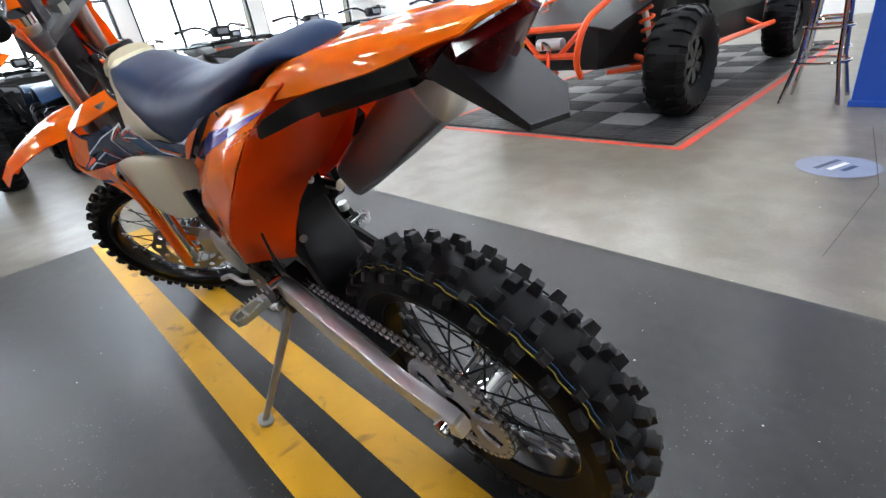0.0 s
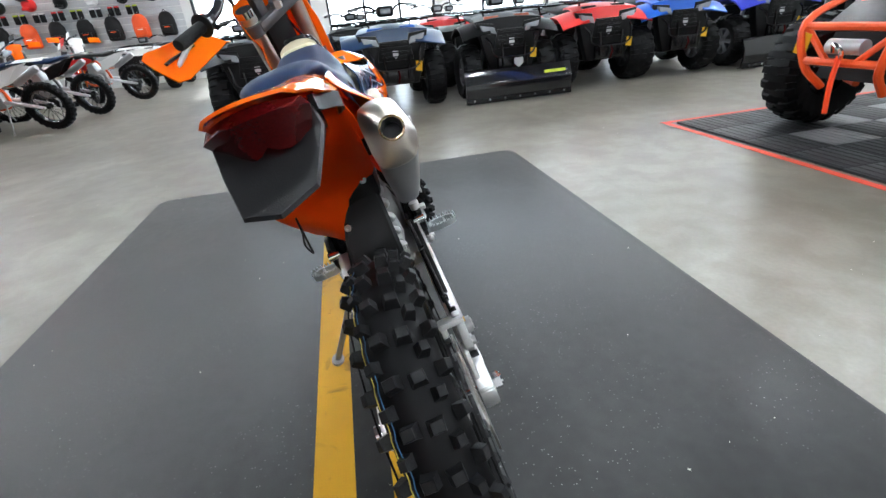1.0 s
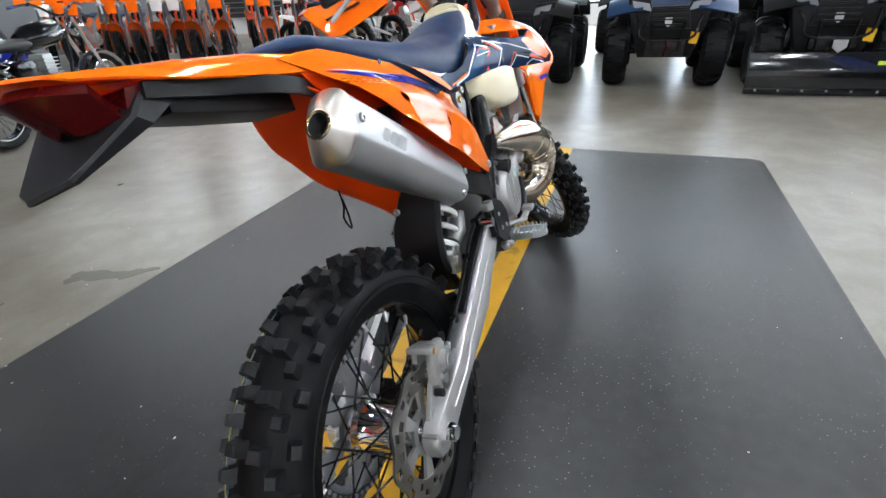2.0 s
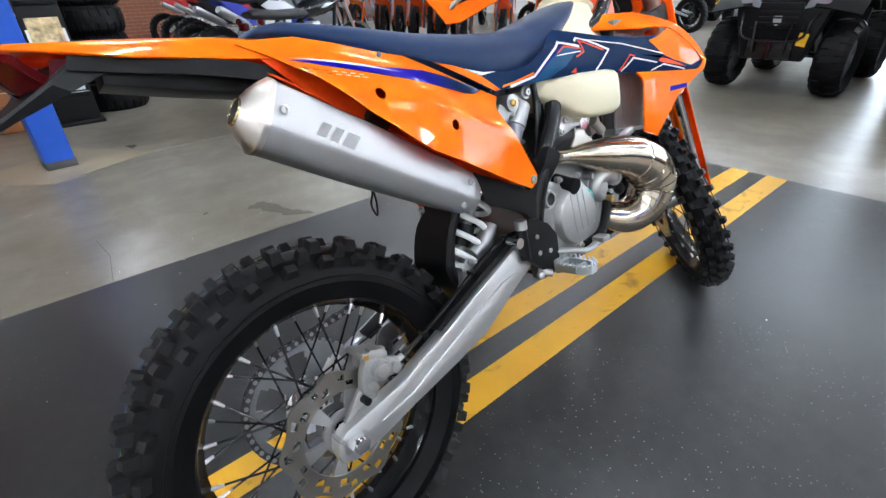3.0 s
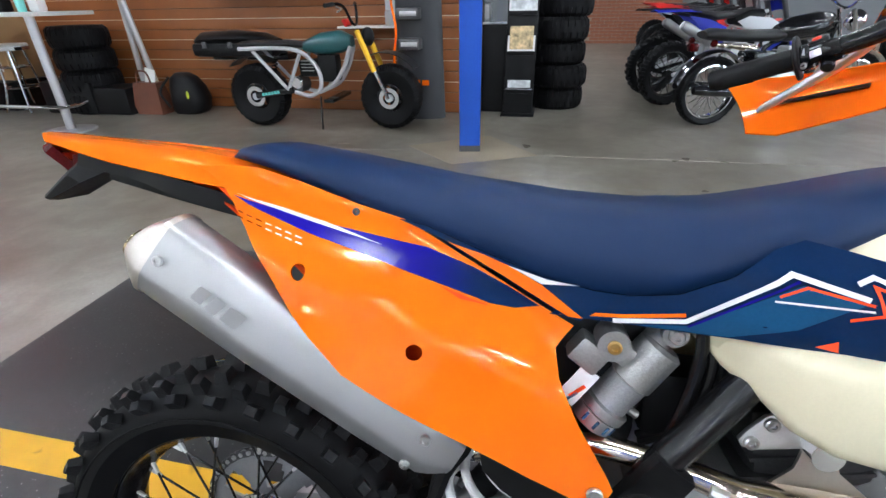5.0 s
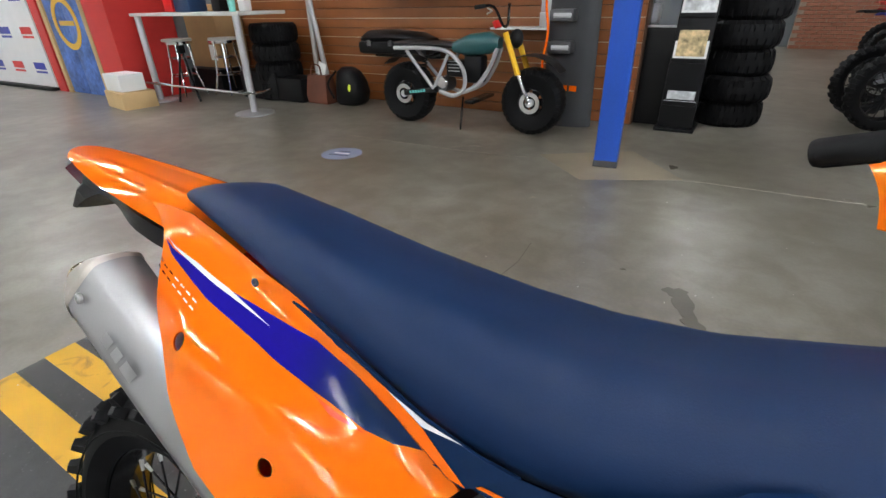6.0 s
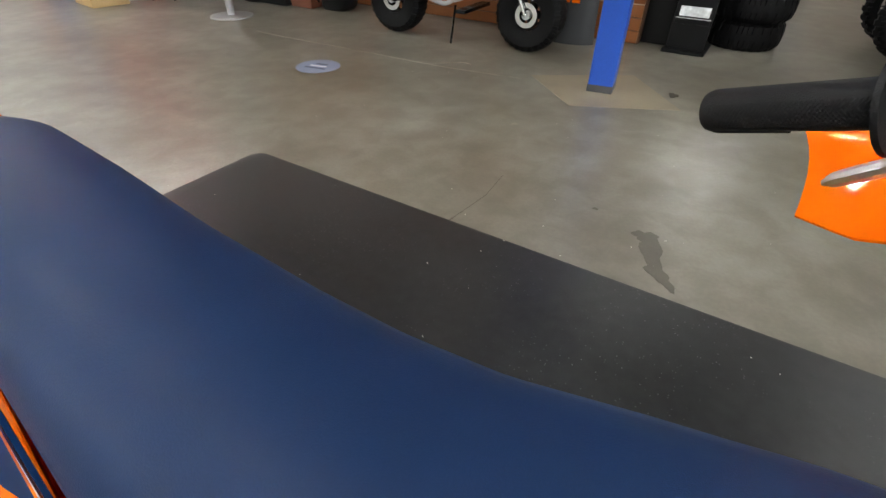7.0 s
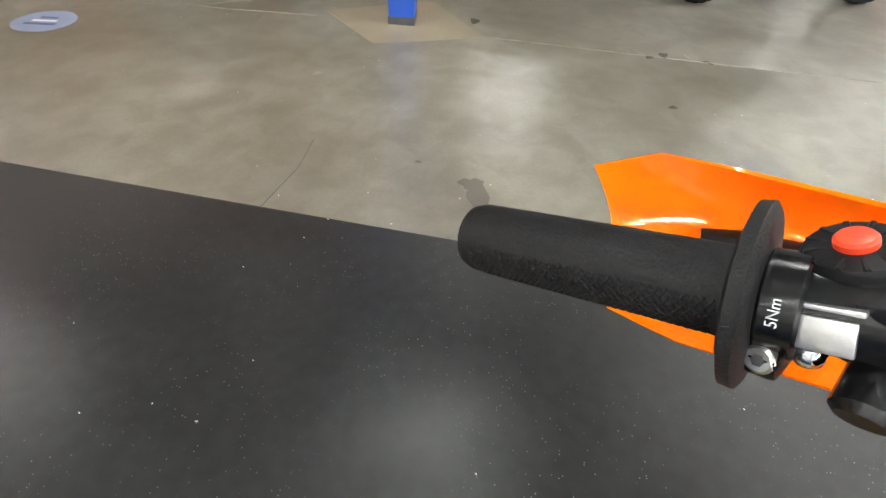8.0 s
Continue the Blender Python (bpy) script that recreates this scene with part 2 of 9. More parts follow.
SPROCKET = mat("worn_sprocket_steel", (0.34, 0.345, 0.36), 0.46, 0.6, var=0.3, scale=60, bump=0.15)
GOLD = mat("gold_bolt", (0.75, 0.5, 0.18), 0.3, 1.0)
YELLOW = worn_paint("yellow_floor_tape", (0.63, 0.335, 0.006), (0.2, 0.115, 0.015))
YELLOW_LINE = mat("yellow_marking", (0.42, 0.33, 0.04), 0.6)
PAINT_MARK = mat("blue_green_paint", (0.12, 0.5, 0.46), 0.5, var=0.3)
BLUE_LINE = mat("blue_marking", (0.025, 0.09, 0.2), 0.6)
CONCRETE = concrete_floor()
RMAT = rubber_mat()
PAINT_WHITE = mat("white_wall_paint", (0.72, 0.72, 0.7), 0.7, var=0.05, scale=8, bump=0.1, fine=120)
PAINT_GREY = mat("grey_wall_paint", (0.16, 0.17, 0.18), 0.7, var=0.08, scale=8, bump=0.1)
CEIL = mat("ceiling_paint", (0.06, 0.06, 0.062), 0.85, var=0.06)
LAMP = glow("lamp_diffuser", (1.0, 0.985, 0.965), LAMP_STRENGTH)
TAPE_RED = worn_paint("red_floor_tape", (0.75, 0.08, 0.045), (0.3, 0.05, 0.04), 0.36)
POST_BLUE = mat("blue_post_paint", (0.022, 0.085, 0.45), 0.42, var=0.1, scale=14, bump=0.08, fine=90)

# ---------------------------------------------------------------- mesh helpers


def cat(pts, per=6):
    """A smooth open line through the points."""
    p = [Vector(q) for q in pts]
    p = [2 * p[0] - p[1], *p, 2 * p[-1] - p[-2]]
    out = []
    for a, b, c, d in zip(p, p[1:], p[2:], p[3:]):
        for k in range(per):
            t = k / per
            out.append(0.5 * (2 * b + (c - a) * t + (2 * a - 5 * b + 4 * c - d) * t * t + (3 * b - a - 3 * c + d) * t ** 3))
    return out + [p[-2]]


def mesh_of(name, bm, mats, smooth=35):
    bmesh.ops.recalc_face_normals(bm, faces=bm.faces)
    me = bpy.data.meshes.new(name)
    bm.to_mesh(me)
    bm.free()
    for m in mats if isinstance(mats, (list, tuple)) else [mats]:
        me.materials.append(m)
    if smooth:
        me.polygons.foreach_set("use_smooth", [True] * len(me.polygons))
        me.set_sharp_from_angle(angle=radians(smooth))
    return me


def part(name, bm, material, parent, label="", smooth=35, at=None):
    """Links a bmesh (or a mesh) as one part under a thing or another part."""
    me = mesh_of(name, bm, material, smooth) if isinstance(bm, bmesh.types.BMesh) else bm
    ob = new(name, me)
    ob.parent = parent
    if at is not None:
        ob.matrix_local = at
    return tagged(ob, label)


def thing(name, label, category, m=None, group="", kind=""):
    ob = new(name)
    ob.empty_display_size = 0.1
    if m is not None:
        ob.matrix_world = m
    return tagged(ob, label, category, group, kind)


def solid(name, bm, material, label, category, m=None, group="", kind="", smooth=35):
    ob = new(name, mesh_of(name, bm, material, smooth))
    if m is not None:
        ob.matrix_world = m
    return tagged(ob, label, category, group, kind)


def add_ring_strip(bm, rings, closed=True, cap=True, mi=0):
    vs = [[bm.verts.new(p) for p in r] for r in rings]
    n = len(vs[0])
    for a, b in zip(vs, vs[1:]):
        for k in range(n if closed else n - 1):
            f = bm.faces.new((a[k], a[(k + 1) % n], b[(k + 1) % n], b[k]))
            f.material_index = mi
    if cap and closed:
        for f in (bm.faces.new(vs[0]), bm.faces.new(vs[-1][::-1])):
            f.material_index = mi
    return vs


def loft(rings, cap=True, bm=None, mi=0):
    bm = bm or bmesh.new()
    add_ring_strip(bm, rings, True, cap, mi)
    return bm


def tube(pts, r, seg=10, bm=None, mi=0, cap=True, flat=1.0):
    """A round bar along a line; r is one radius or one a point."""
    bm = bm or bmesh.new()
    p = [Vector(q) for q in pts]
    rad = r if isinstance(r, (list, tuple)) else [r] * len(p)
    side = None
    rings = []
    for i, q in enumerate(p):
        d = (p[min(i + 1, len(p) - 1)] - p[max(i - 1, 0)]).normalized()
        if side is None:
            side = d.cross(Vector((0, 0, 1)))
            side = side if side.length > 0.05 else d.cross(Vector((0, 1, 0)))
        side = (side - d * side.dot(d)).normalized()
        up = d.cross(side)
        rings.append([q + rad[i] * (math.cos(a) * side + flat * math.sin(a) * up)
                      for a in (2 * math.pi * k / seg for k in range(seg))])
    add_ring_strip(bm, rings, True, cap, mi)
    return bm


def radii(vals, n):
    """n radii, spread evenly over the given ones."""
    x = np.linspace(0, len(vals) - 1, n)
    return [float(v) for v in np.interp(x, range(len(vals)), vals)]


def lathe(profile, seg=32, axis="y", bm=None, mi=0, ang=2 * math.pi):
    """Turns (along, radius) pairs round an axis through the origin."""
    bm = bm or bmesh.new()
    full = abs(ang - 2 * math.pi) < 1e-6
    rows = []
    for k in range(seg if full else seg + 1):
        a = ang * k / seg
        c, s = math.cos(a), math.sin(a)
        row = []
        for h, r in profile:
            row.append(bm.verts.new({"y": (r * c, h, r * s), "z": (r * c, r * s, h), "x": (h, r * c, r * s)}[axis]))
        rows.append(row)
    for i in range(len(rows) if full else len(rows) - 1):
        a, b = rows[i], rows[(i + 1) % len(rows)]
        for j in range(len(profile) - 1):
            f = bm.faces.new((a[j], a[j + 1], b[j + 1], b[j]))
            f.material_index = mi
    return bm


def closed_lathe(profile, **kw):
    bm = lathe(list(profile) + [profile[0]], **kw)
    bmesh.ops.remove_doubles(bm, verts=bm.verts, dist=1e-5)
    return bm


def box(sx, sy, sz, at=(0, 0, 0), bevel=0.0, rot=None, bm=None, seg=2, mi=0):
    own = bmesh.new()
    bmesh.ops.create_cube(own, size=1.0)
    bmesh.ops.scale(own, vec=(sx, sy, sz), verts=own.verts)
    if bevel:
        bmesh.ops.bevel(own, geom=own.edges, offset=bevel, segments=seg, profile=0.6, affect="EDGES")
    m = Matrix.Translation(at) @ (rot or Matrix.Identity(4))
    bmesh.ops.transform(own, matrix=m, verts=own.verts)
    if bm is None:
        for f in own.faces:
            f.material_index = mi
        return own
    return merge(bm, own, mi)


def merge(bm, own, mi=None):
    """Adds own to bm."""
    base = [bm.verts.new(v.co) for v in own.verts]
    own.verts.index_update()
    for f in own.faces:
        g = bm.faces.new([base[v.index] for v in f.verts])
        g.material_index = f.material_index if mi is None else mi
    own.free()
    return bm


def plate(outline, v0, v1, bevel=0.0, bm=None, mi=0, plane="xz"):
    """A flat shape given by its outline, drawn out from v0 to v1 across the plane."""
    own = bmesh.new()

    def put(a, b, d):
        return {"xz": (a, d, b), "xy": (a, b, d), "yz": (d, a, b)}[plane]

    lo = [own.verts.new(put(a, b, v0)) for a, b in outline]
    hi = [own.verts.new(put(a, b, v1)) for a, b in outline]
    own.faces.new(lo)
    own.faces.new(hi[::-1])
    for i in range(len(lo)):
        j = (i + 1) % len(lo)
        own.faces.new((lo[i], hi[i], hi[j], lo[j]))
    bmesh.ops.recalc_face_normals(own, faces=own.faces)
    if bevel:
        rim = [e for e in own.edges if all(v in lo for v in e.verts) or all(v in hi for v in e.verts)]
        bmesh.ops.bevel(own, geom=rim, offset=bevel, segments=2, profile=0.6, affect="EDGES")
    return own if bm is None else merge(bm, own, mi)


def sphere(r, at=(0, 0, 0), scale=(1, 1, 1), bm=None, mi=0, u=16, v=10):
    own = bmesh.new()
    bmesh.ops.create_uvsphere(own, u_segments=u, v_segments=v, radius=r)
    bmesh.ops.transform(own, matrix=Matrix.Translation(at) @ Matrix.Diagonal((*scale, 1)), verts=own.verts)
    return own if bm is None else merge(bm, own, mi)


def cyl(a, b, r, seg=14, bm=None, mi=0, r2=None):
    return tube([a, b], [r, r if r2 is None else r2], seg, bm, mi)


def resample(loop, step):
    out = []
    for a, b in zip(loop, loop[1:] + loop[:1]):
        n = max(1, round((Vector(b) - Vector(a)).length / step))
        out += [tuple(Vector(a).lerp(Vector(b), k / n)) for k in range(n)]
    return out


def hpanel(outline, height, thick=0.003, step=0.02, side=-1, holes=(), lift=0.0, mi=0):
    """A moulded sheet over the (u, w) outline, standing out sideways by height(u, w)."""
    bm = bmesh.new()
    for loop in (outline, *holes):
        pts = resample([tuple(p) for p in loop], step)
        vs = [bm.verts.new((u, 0, w)) for u, w in pts]
        for a, b in zip(vs, vs[1:] + vs[:1]):
            bm.edges.new((a, b))
    bmesh.ops.triangle_fill(bm, use_beauty=True, use_dissolve=False, edges=bm.edges[:])
    for _ in range(4):
        long = [e for e in bm.edges if e.calc_length() > step * 1.5 and not e.is_boundary]
        if not long:
            break
        bmesh.ops.subdivide_edges(bm, edges=long, cuts=1)
        bmesh.ops.triangulate(bm, faces=bm.faces)
    for v in bm.verts:
        v.co.y = side * (height(v.co.x, v.co.z) + lift)
    bmesh.ops.recalc_face_normals(bm, faces=bm.faces)
    out = sum((f.normal.y for f in bm.faces), 0.0)
    if out * side < 0:
        bmesh.ops.reverse_faces(bm, faces=bm.faces)
    if thick:
        bmesh.ops.solidify(bm, geom=bm.faces[:], thickness=thick)
    for f in bm.faces:
        f.material_index = mi
    return bm


def mirror(bm):
    own = bm.copy()
    bmesh.ops.scale(own, vec=(1, -1, 1), verts=own.verts)
    bmesh.ops.reverse_faces(own, faces=own.faces)
    return own


def grid_sheet(rows, thick=0.003):
    """A sheet through rows of points, given a thickness."""
    bm = bmesh.new()
    vs = [[bm.verts.new(p) for p in r] for r in rows]
    for a, b in zip(vs, vs[1:]):
        for k in range(len(a) - 1):
            bm.faces.new((a[k], a[k + 1], b[k + 1], b[k]))
    bmesh.ops.recalc_face_normals(bm, faces=bm.faces)
    if thick:
        bmesh.ops.solidify(bm, geom=bm.faces[:], thickness=thick)
    return bm


def sleek(ob, height, side):
    """Gives a moulded panel the exact normals of its height field."""
    me, e, out = ob.data, 0.002, []
    facing = sum(q.normal.y * q.area for q in me.polygons) * side
    if facing < -0.3 * sum(q.area for q in me.polygons):
        me.flip_normals()
    for v in me.vertices:
        u, w = v.co.x, v.co.z
        du = (height(u + e, w) - height(u - e, w)) / (2 * e)
        dw = (height(u, w + e) - height(u, w - e)) / (2 * e)
        q = Vector((-du, side, -dw)).normalized()
        out.append(q if side * v.co.y > height(u, w) - 0.0012 else -q)
    me.normals_split_custom_set_from_vertices(out)
    return ob


def smoothstep(x):
    x = min(1.0, max(0.0, x))
    return x * x * (3 - 2 * x)


def polyline(x, xs, ys):
    return float(np.interp(x, xs, ys))


def polar_plate(r0, r1, na, nr, half, skip, wave=None, teeth=0, depth=0.0):
    """A ring-shaped plate round the y axis with openings where skip(i, j) is true."""
    bm = bmesh.new()
    grid = {}
    for i in range(na):
        a = 2 * math.pi * i / na
        for j in range(nr + 1):
            r = r0 + (r1 - r0) * j / nr
            if j == nr and teeth:
                r += depth if (i * teeth // na * 2 + (1 if (i * teeth % na) * 2 >= na else 0)) % 2 else 0
            if wave:
                r += wave(a, j / nr)
            grid[i, j] = bm.verts.new((r * math.cos(a), 0, r * math.sin(a)))
    for i in range(na):
        for j in range(nr):
            if not skip(i, j):
                bm.faces.new((grid[i, j], grid[i, j + 1], grid[(i + 1) % na, j + 1], grid[(i + 1) % na, j]))
    bmesh.ops.delete(bm, geom=[v for v in bm.verts if not v.link_faces], context="VERTS")
    bmesh.ops.solidify(bm, geom=bm.faces[:], thickness=half * 2)
    return bm


def bolt(r=0.006, h=0.004):
    """A round-headed socket bolt, its head along +y."""
    prof = [(0, 0.0005), (0, r), (h * 0.7, r), (h, r * 0.8), (h, r * 0.45), (h * 0.4, r * 0.42), (h * 0.4, 0.0005)]
    return lathe(prof, 12, "y")

# ---------------------------------------------------------------- the hall
X0, X1, Y0, Y1 = -13.5, 14.0, -10.5, 14.0


def slab(name, x0, x1, y0, y1, z0, z1, material, label, category, bevel=0.0):
    bm = box(x1 - x0, y1 - y0, z1 - z0, ((x0 + x1) / 2, (y0 + y1) / 2, (z0 + z1) / 2), bevel)
    return solid(name, bm, material, label, category, kind="structure")


slab("floor", X0 - 0.2, X1 + 0.2, Y0 - 0.2, Y1 + 0.2, -0.2, 0.0, CONCRETE, "polished brown-grey concrete showroom floor with stains", "floor")
slab("ceiling", X0 - 0.2, X1 + 0.2, Y0 - 0.2, Y1 + 0.2, CEILING, CEILING + 0.2, CEIL, "plain dark showroom ceiling", "ceiling")
slab("wall_south", X0 - 0.2, X1 + 0.2, Y0 - 0.2, Y0, 0, CEILING, PAINT_WHITE, "plain white painted showroom wall", "wall")
slab("wall_north", X0 - 0.2, X1 + 0.2, Y1, Y1 + 0.2, 0, CEILING, PAINT_GREY, "plain grey painted back wall", "wall")
slab("wall_west", X0 - 0.2, X0, Y0, Y1, 0, CEILING, PAINT_WHITE, "plain white painted end wall", "wall")

# window wall in the east: piers, parapet and lintel round five wide openings
WIN_Y = [(-9.6, -6.6), (-6.2, -3.2), (-2.8, 0.2), (0.6, 3.6)]
FRAME_DARK = mat("dark_window_frame", (0.03, 0.032, 0.035), 0.4, 0.3, var=0.1)
WIN_LO, WIN_HI = 0.5, 4.4
slab("wall_east_base", X1, X1 + 0.2, Y0, Y1, 0, WIN_LO, PAINT_WHITE, "white painted parapet under the showroom windows", "wall")
slab("wall_east_top", X1, X1 + 0.2, Y0, Y1, WIN_HI, CEILING, PAINT_WHITE, "white painted lintel above the showroom windows", "wall")
edge = Y0
for a, b in WIN_Y:
    slab("wall_east_pier", X1, X1 + 0.2, edge, a, WIN_LO, WIN_HI, PAINT_WHITE, "white painted pier between the windows", "wall")
    edge = b
slab("wall_east_pier", X1, X1 + 0.2, edge, Y1, WIN_LO, WIN_HI, PAINT_WHITE, "white painted wall beside the windows", "wall")
GLASS = bpy.data.materials.new("window_glass")
GLASS.use_nodes = True
gb = GLASS.node_tree.nodes["Principled BSDF"]
gb.inputs["Transmission Weight"].default_value, gb.inputs["Roughness"].default_value, gb.inputs["IOR"].default_value = 1.0, 0.0, 1.45
for k, (a, b) in enumerate(WIN_Y):
    w = thing(f"window_{k + 1}", "wide dark-framed showroom window full of daylight", "window", pose(X1 + 0.1, (a + b) / 2, 0), kind="structure")
    n = 3
    for i in range(n + 1):
        y = (b - a) * (i / n - 0.5)
        part("mullion", box(0.08, 0.07, WIN_HI - WIN_LO, (0, y * 0.98, (WIN_LO + WIN_HI) / 2), 0.006), FRAME_DARK, w)
    for z in (WIN_LO + 0.03, 2.2, WIN_HI - 0.03):
        part("transom", box(0.07, b - a, 0.06, (0, 0, z), 0.006), FRAME_DARK, w)
    for i in range(n):
        y = (b - a) * ((i + 0.5) / n - 0.5)
        for z, h in (((WIN_LO + 2.2) / 2, 2.2 - WIN_LO), ((2.2 + WIN_HI) / 2, WIN_HI - 2.2)):
            g = part("pane", box(0.008, (b - a) / n, h, (0.02, y, z)), GLASS, w)
            g.visible_shadow = False
    day = bpy.data.lights.new("daylight", "AREA")
    day.shape, day.size, day.size_y, day.energy, day.color = "RECTANGLE", b - a - 0.1, WIN_HI - WIN_LO - 0.1, 250.0, (0.9, 0.96, 1.0)
    lamp = new("daylight", day)
    lamp.matrix_world = look((X1 + 0.3, (a + b) / 2, (WIN_LO + WIN_HI) / 2), (0, (a + b) / 2, (WIN_LO + WIN_HI) / 2 - 1))
PALE = mat("pale_paving", (0.5, 0.5, 0.48), 0.8, var=0.1)
slab("ground", X1 + 0.2, X1 + 300, -150, 150, -0.25, -0.05, PALE, "sunlit pale paving outside the windows", "ground")

# ceiling lamps
lamp_body = box(0.8, 0.2, 0.06, (0, 0, 0.03), 0.008)
lamp_me = mesh_of("housing", lamp_body, PAINT_WHITE)
diff_me = mesh_of("diffuser", box(0.74, 0.12, 0.02, (0, 0, -0.012), 0.004), LAMP)
missing = {(4, 4), (5, 4), (4, 5), (5, 5), (4, 6), (5, 6), (3, 4), (4, 7), (5, 7), (6, 3)}
spots = [(-11.6 + 3.0 * ix, -9.2 + 3.1 * iy) for ix in range(9) for iy in range(8) if (ix, iy) not in missing]
for lx, ly in spots + [(0.85, 3.5), (-3.3, 5.4), (0.4, 11.0)]:
    lp = thing("ceiling_lamp", "slim white linear ceiling lamp, lit", "lamp", pose(lx, ly, CEILING - 0.25), group="ceiling lamps")
    part("housing", lamp_me, None, lp)
    part("diffuser", diff_me, None, lp, "bright diffuser")
    for sx in (-0.3, 0.3):
        part("hanger", cyl((sx, 0, 0.06), (sx, 0, 0.25), 0.004, 6), STEEL, lp)

# rubber mat under the motorcycle, with taped stripes


def rounded(x0, x1, y0, y1, r, n=5):
    pts = []
    for cx, cy, a0 in ((x1 - r, y1 - r, 0), (x0 + r, y1 - r, 90), (x0 + r, y0 + r, 180), (x1 - r, y0 + r, 270)):
        pts += [(cx + r * math.cos(radians(a0 + 90 * k / n)), cy + r * math.sin(radians(a0 + 90 * k / n))) for k in range(n + 1)]
    return pts


MAT_Z = 0.004
solid("floor_mat", plate(rounded(-1.378, 2.745, -1.075, 1.458, 0.07), -0.002, MAT_Z, 0.0015, plane="xy"), RMAT,
      "dark grey rubber floor mat with scuffs and crumbs", "floor mat")
for y0 in (0.037, 0.224):
    solid("floor_stripe", plate([(-1.378, y0), (2.745, y0), (2.745, y0 + 0.1), (-1.378, y0 + 0.1)], MAT_Z, MAT_Z + 0.0012, plane="xy"), YELLOW,
          "worn yellow tape stripe stuck along the rubber mat", "floor stripe", group="yellow stripes")

# ---------------------------------------------------------------- the motorcycle
BIKE = pose(0, -0.066, MAT_Z, 0, 0, 1.2) @ pose(0, 0, 0, -14.7)
bike = thing("motorcycle", "orange and navy off-road motorcycle leaning on its side stand", "motorcycle", BIKE)
AX = 0.329


def empty_part(name, parent, m, label=""):
    ob = new(name)
    ob.empty_display_size = 0.05
    ob.parent = parent
    ob.matrix_local = m
    return tagged(ob, label)


def knob_mesh(name, la, lb, h, taper=0.8):
    """A tread block standing on z = 0 with worn top edges."""
    bm = bmesh.new()
    rings = []
    for z, s in ((-0.004, 1.12), (h * 0.25, 1.0), (h * 0.9, taper + 0.04), (h, taper - 0.08)):
        rings.append([(la * s * x, lb * s * y, z) for x, y in ((-1, -1), (1, -1), (1, 1), (-1, 1))])
    add_ring_strip(bm, rings)
    return mesh_of(name, bm, RUBBER_DUSTY, 25)


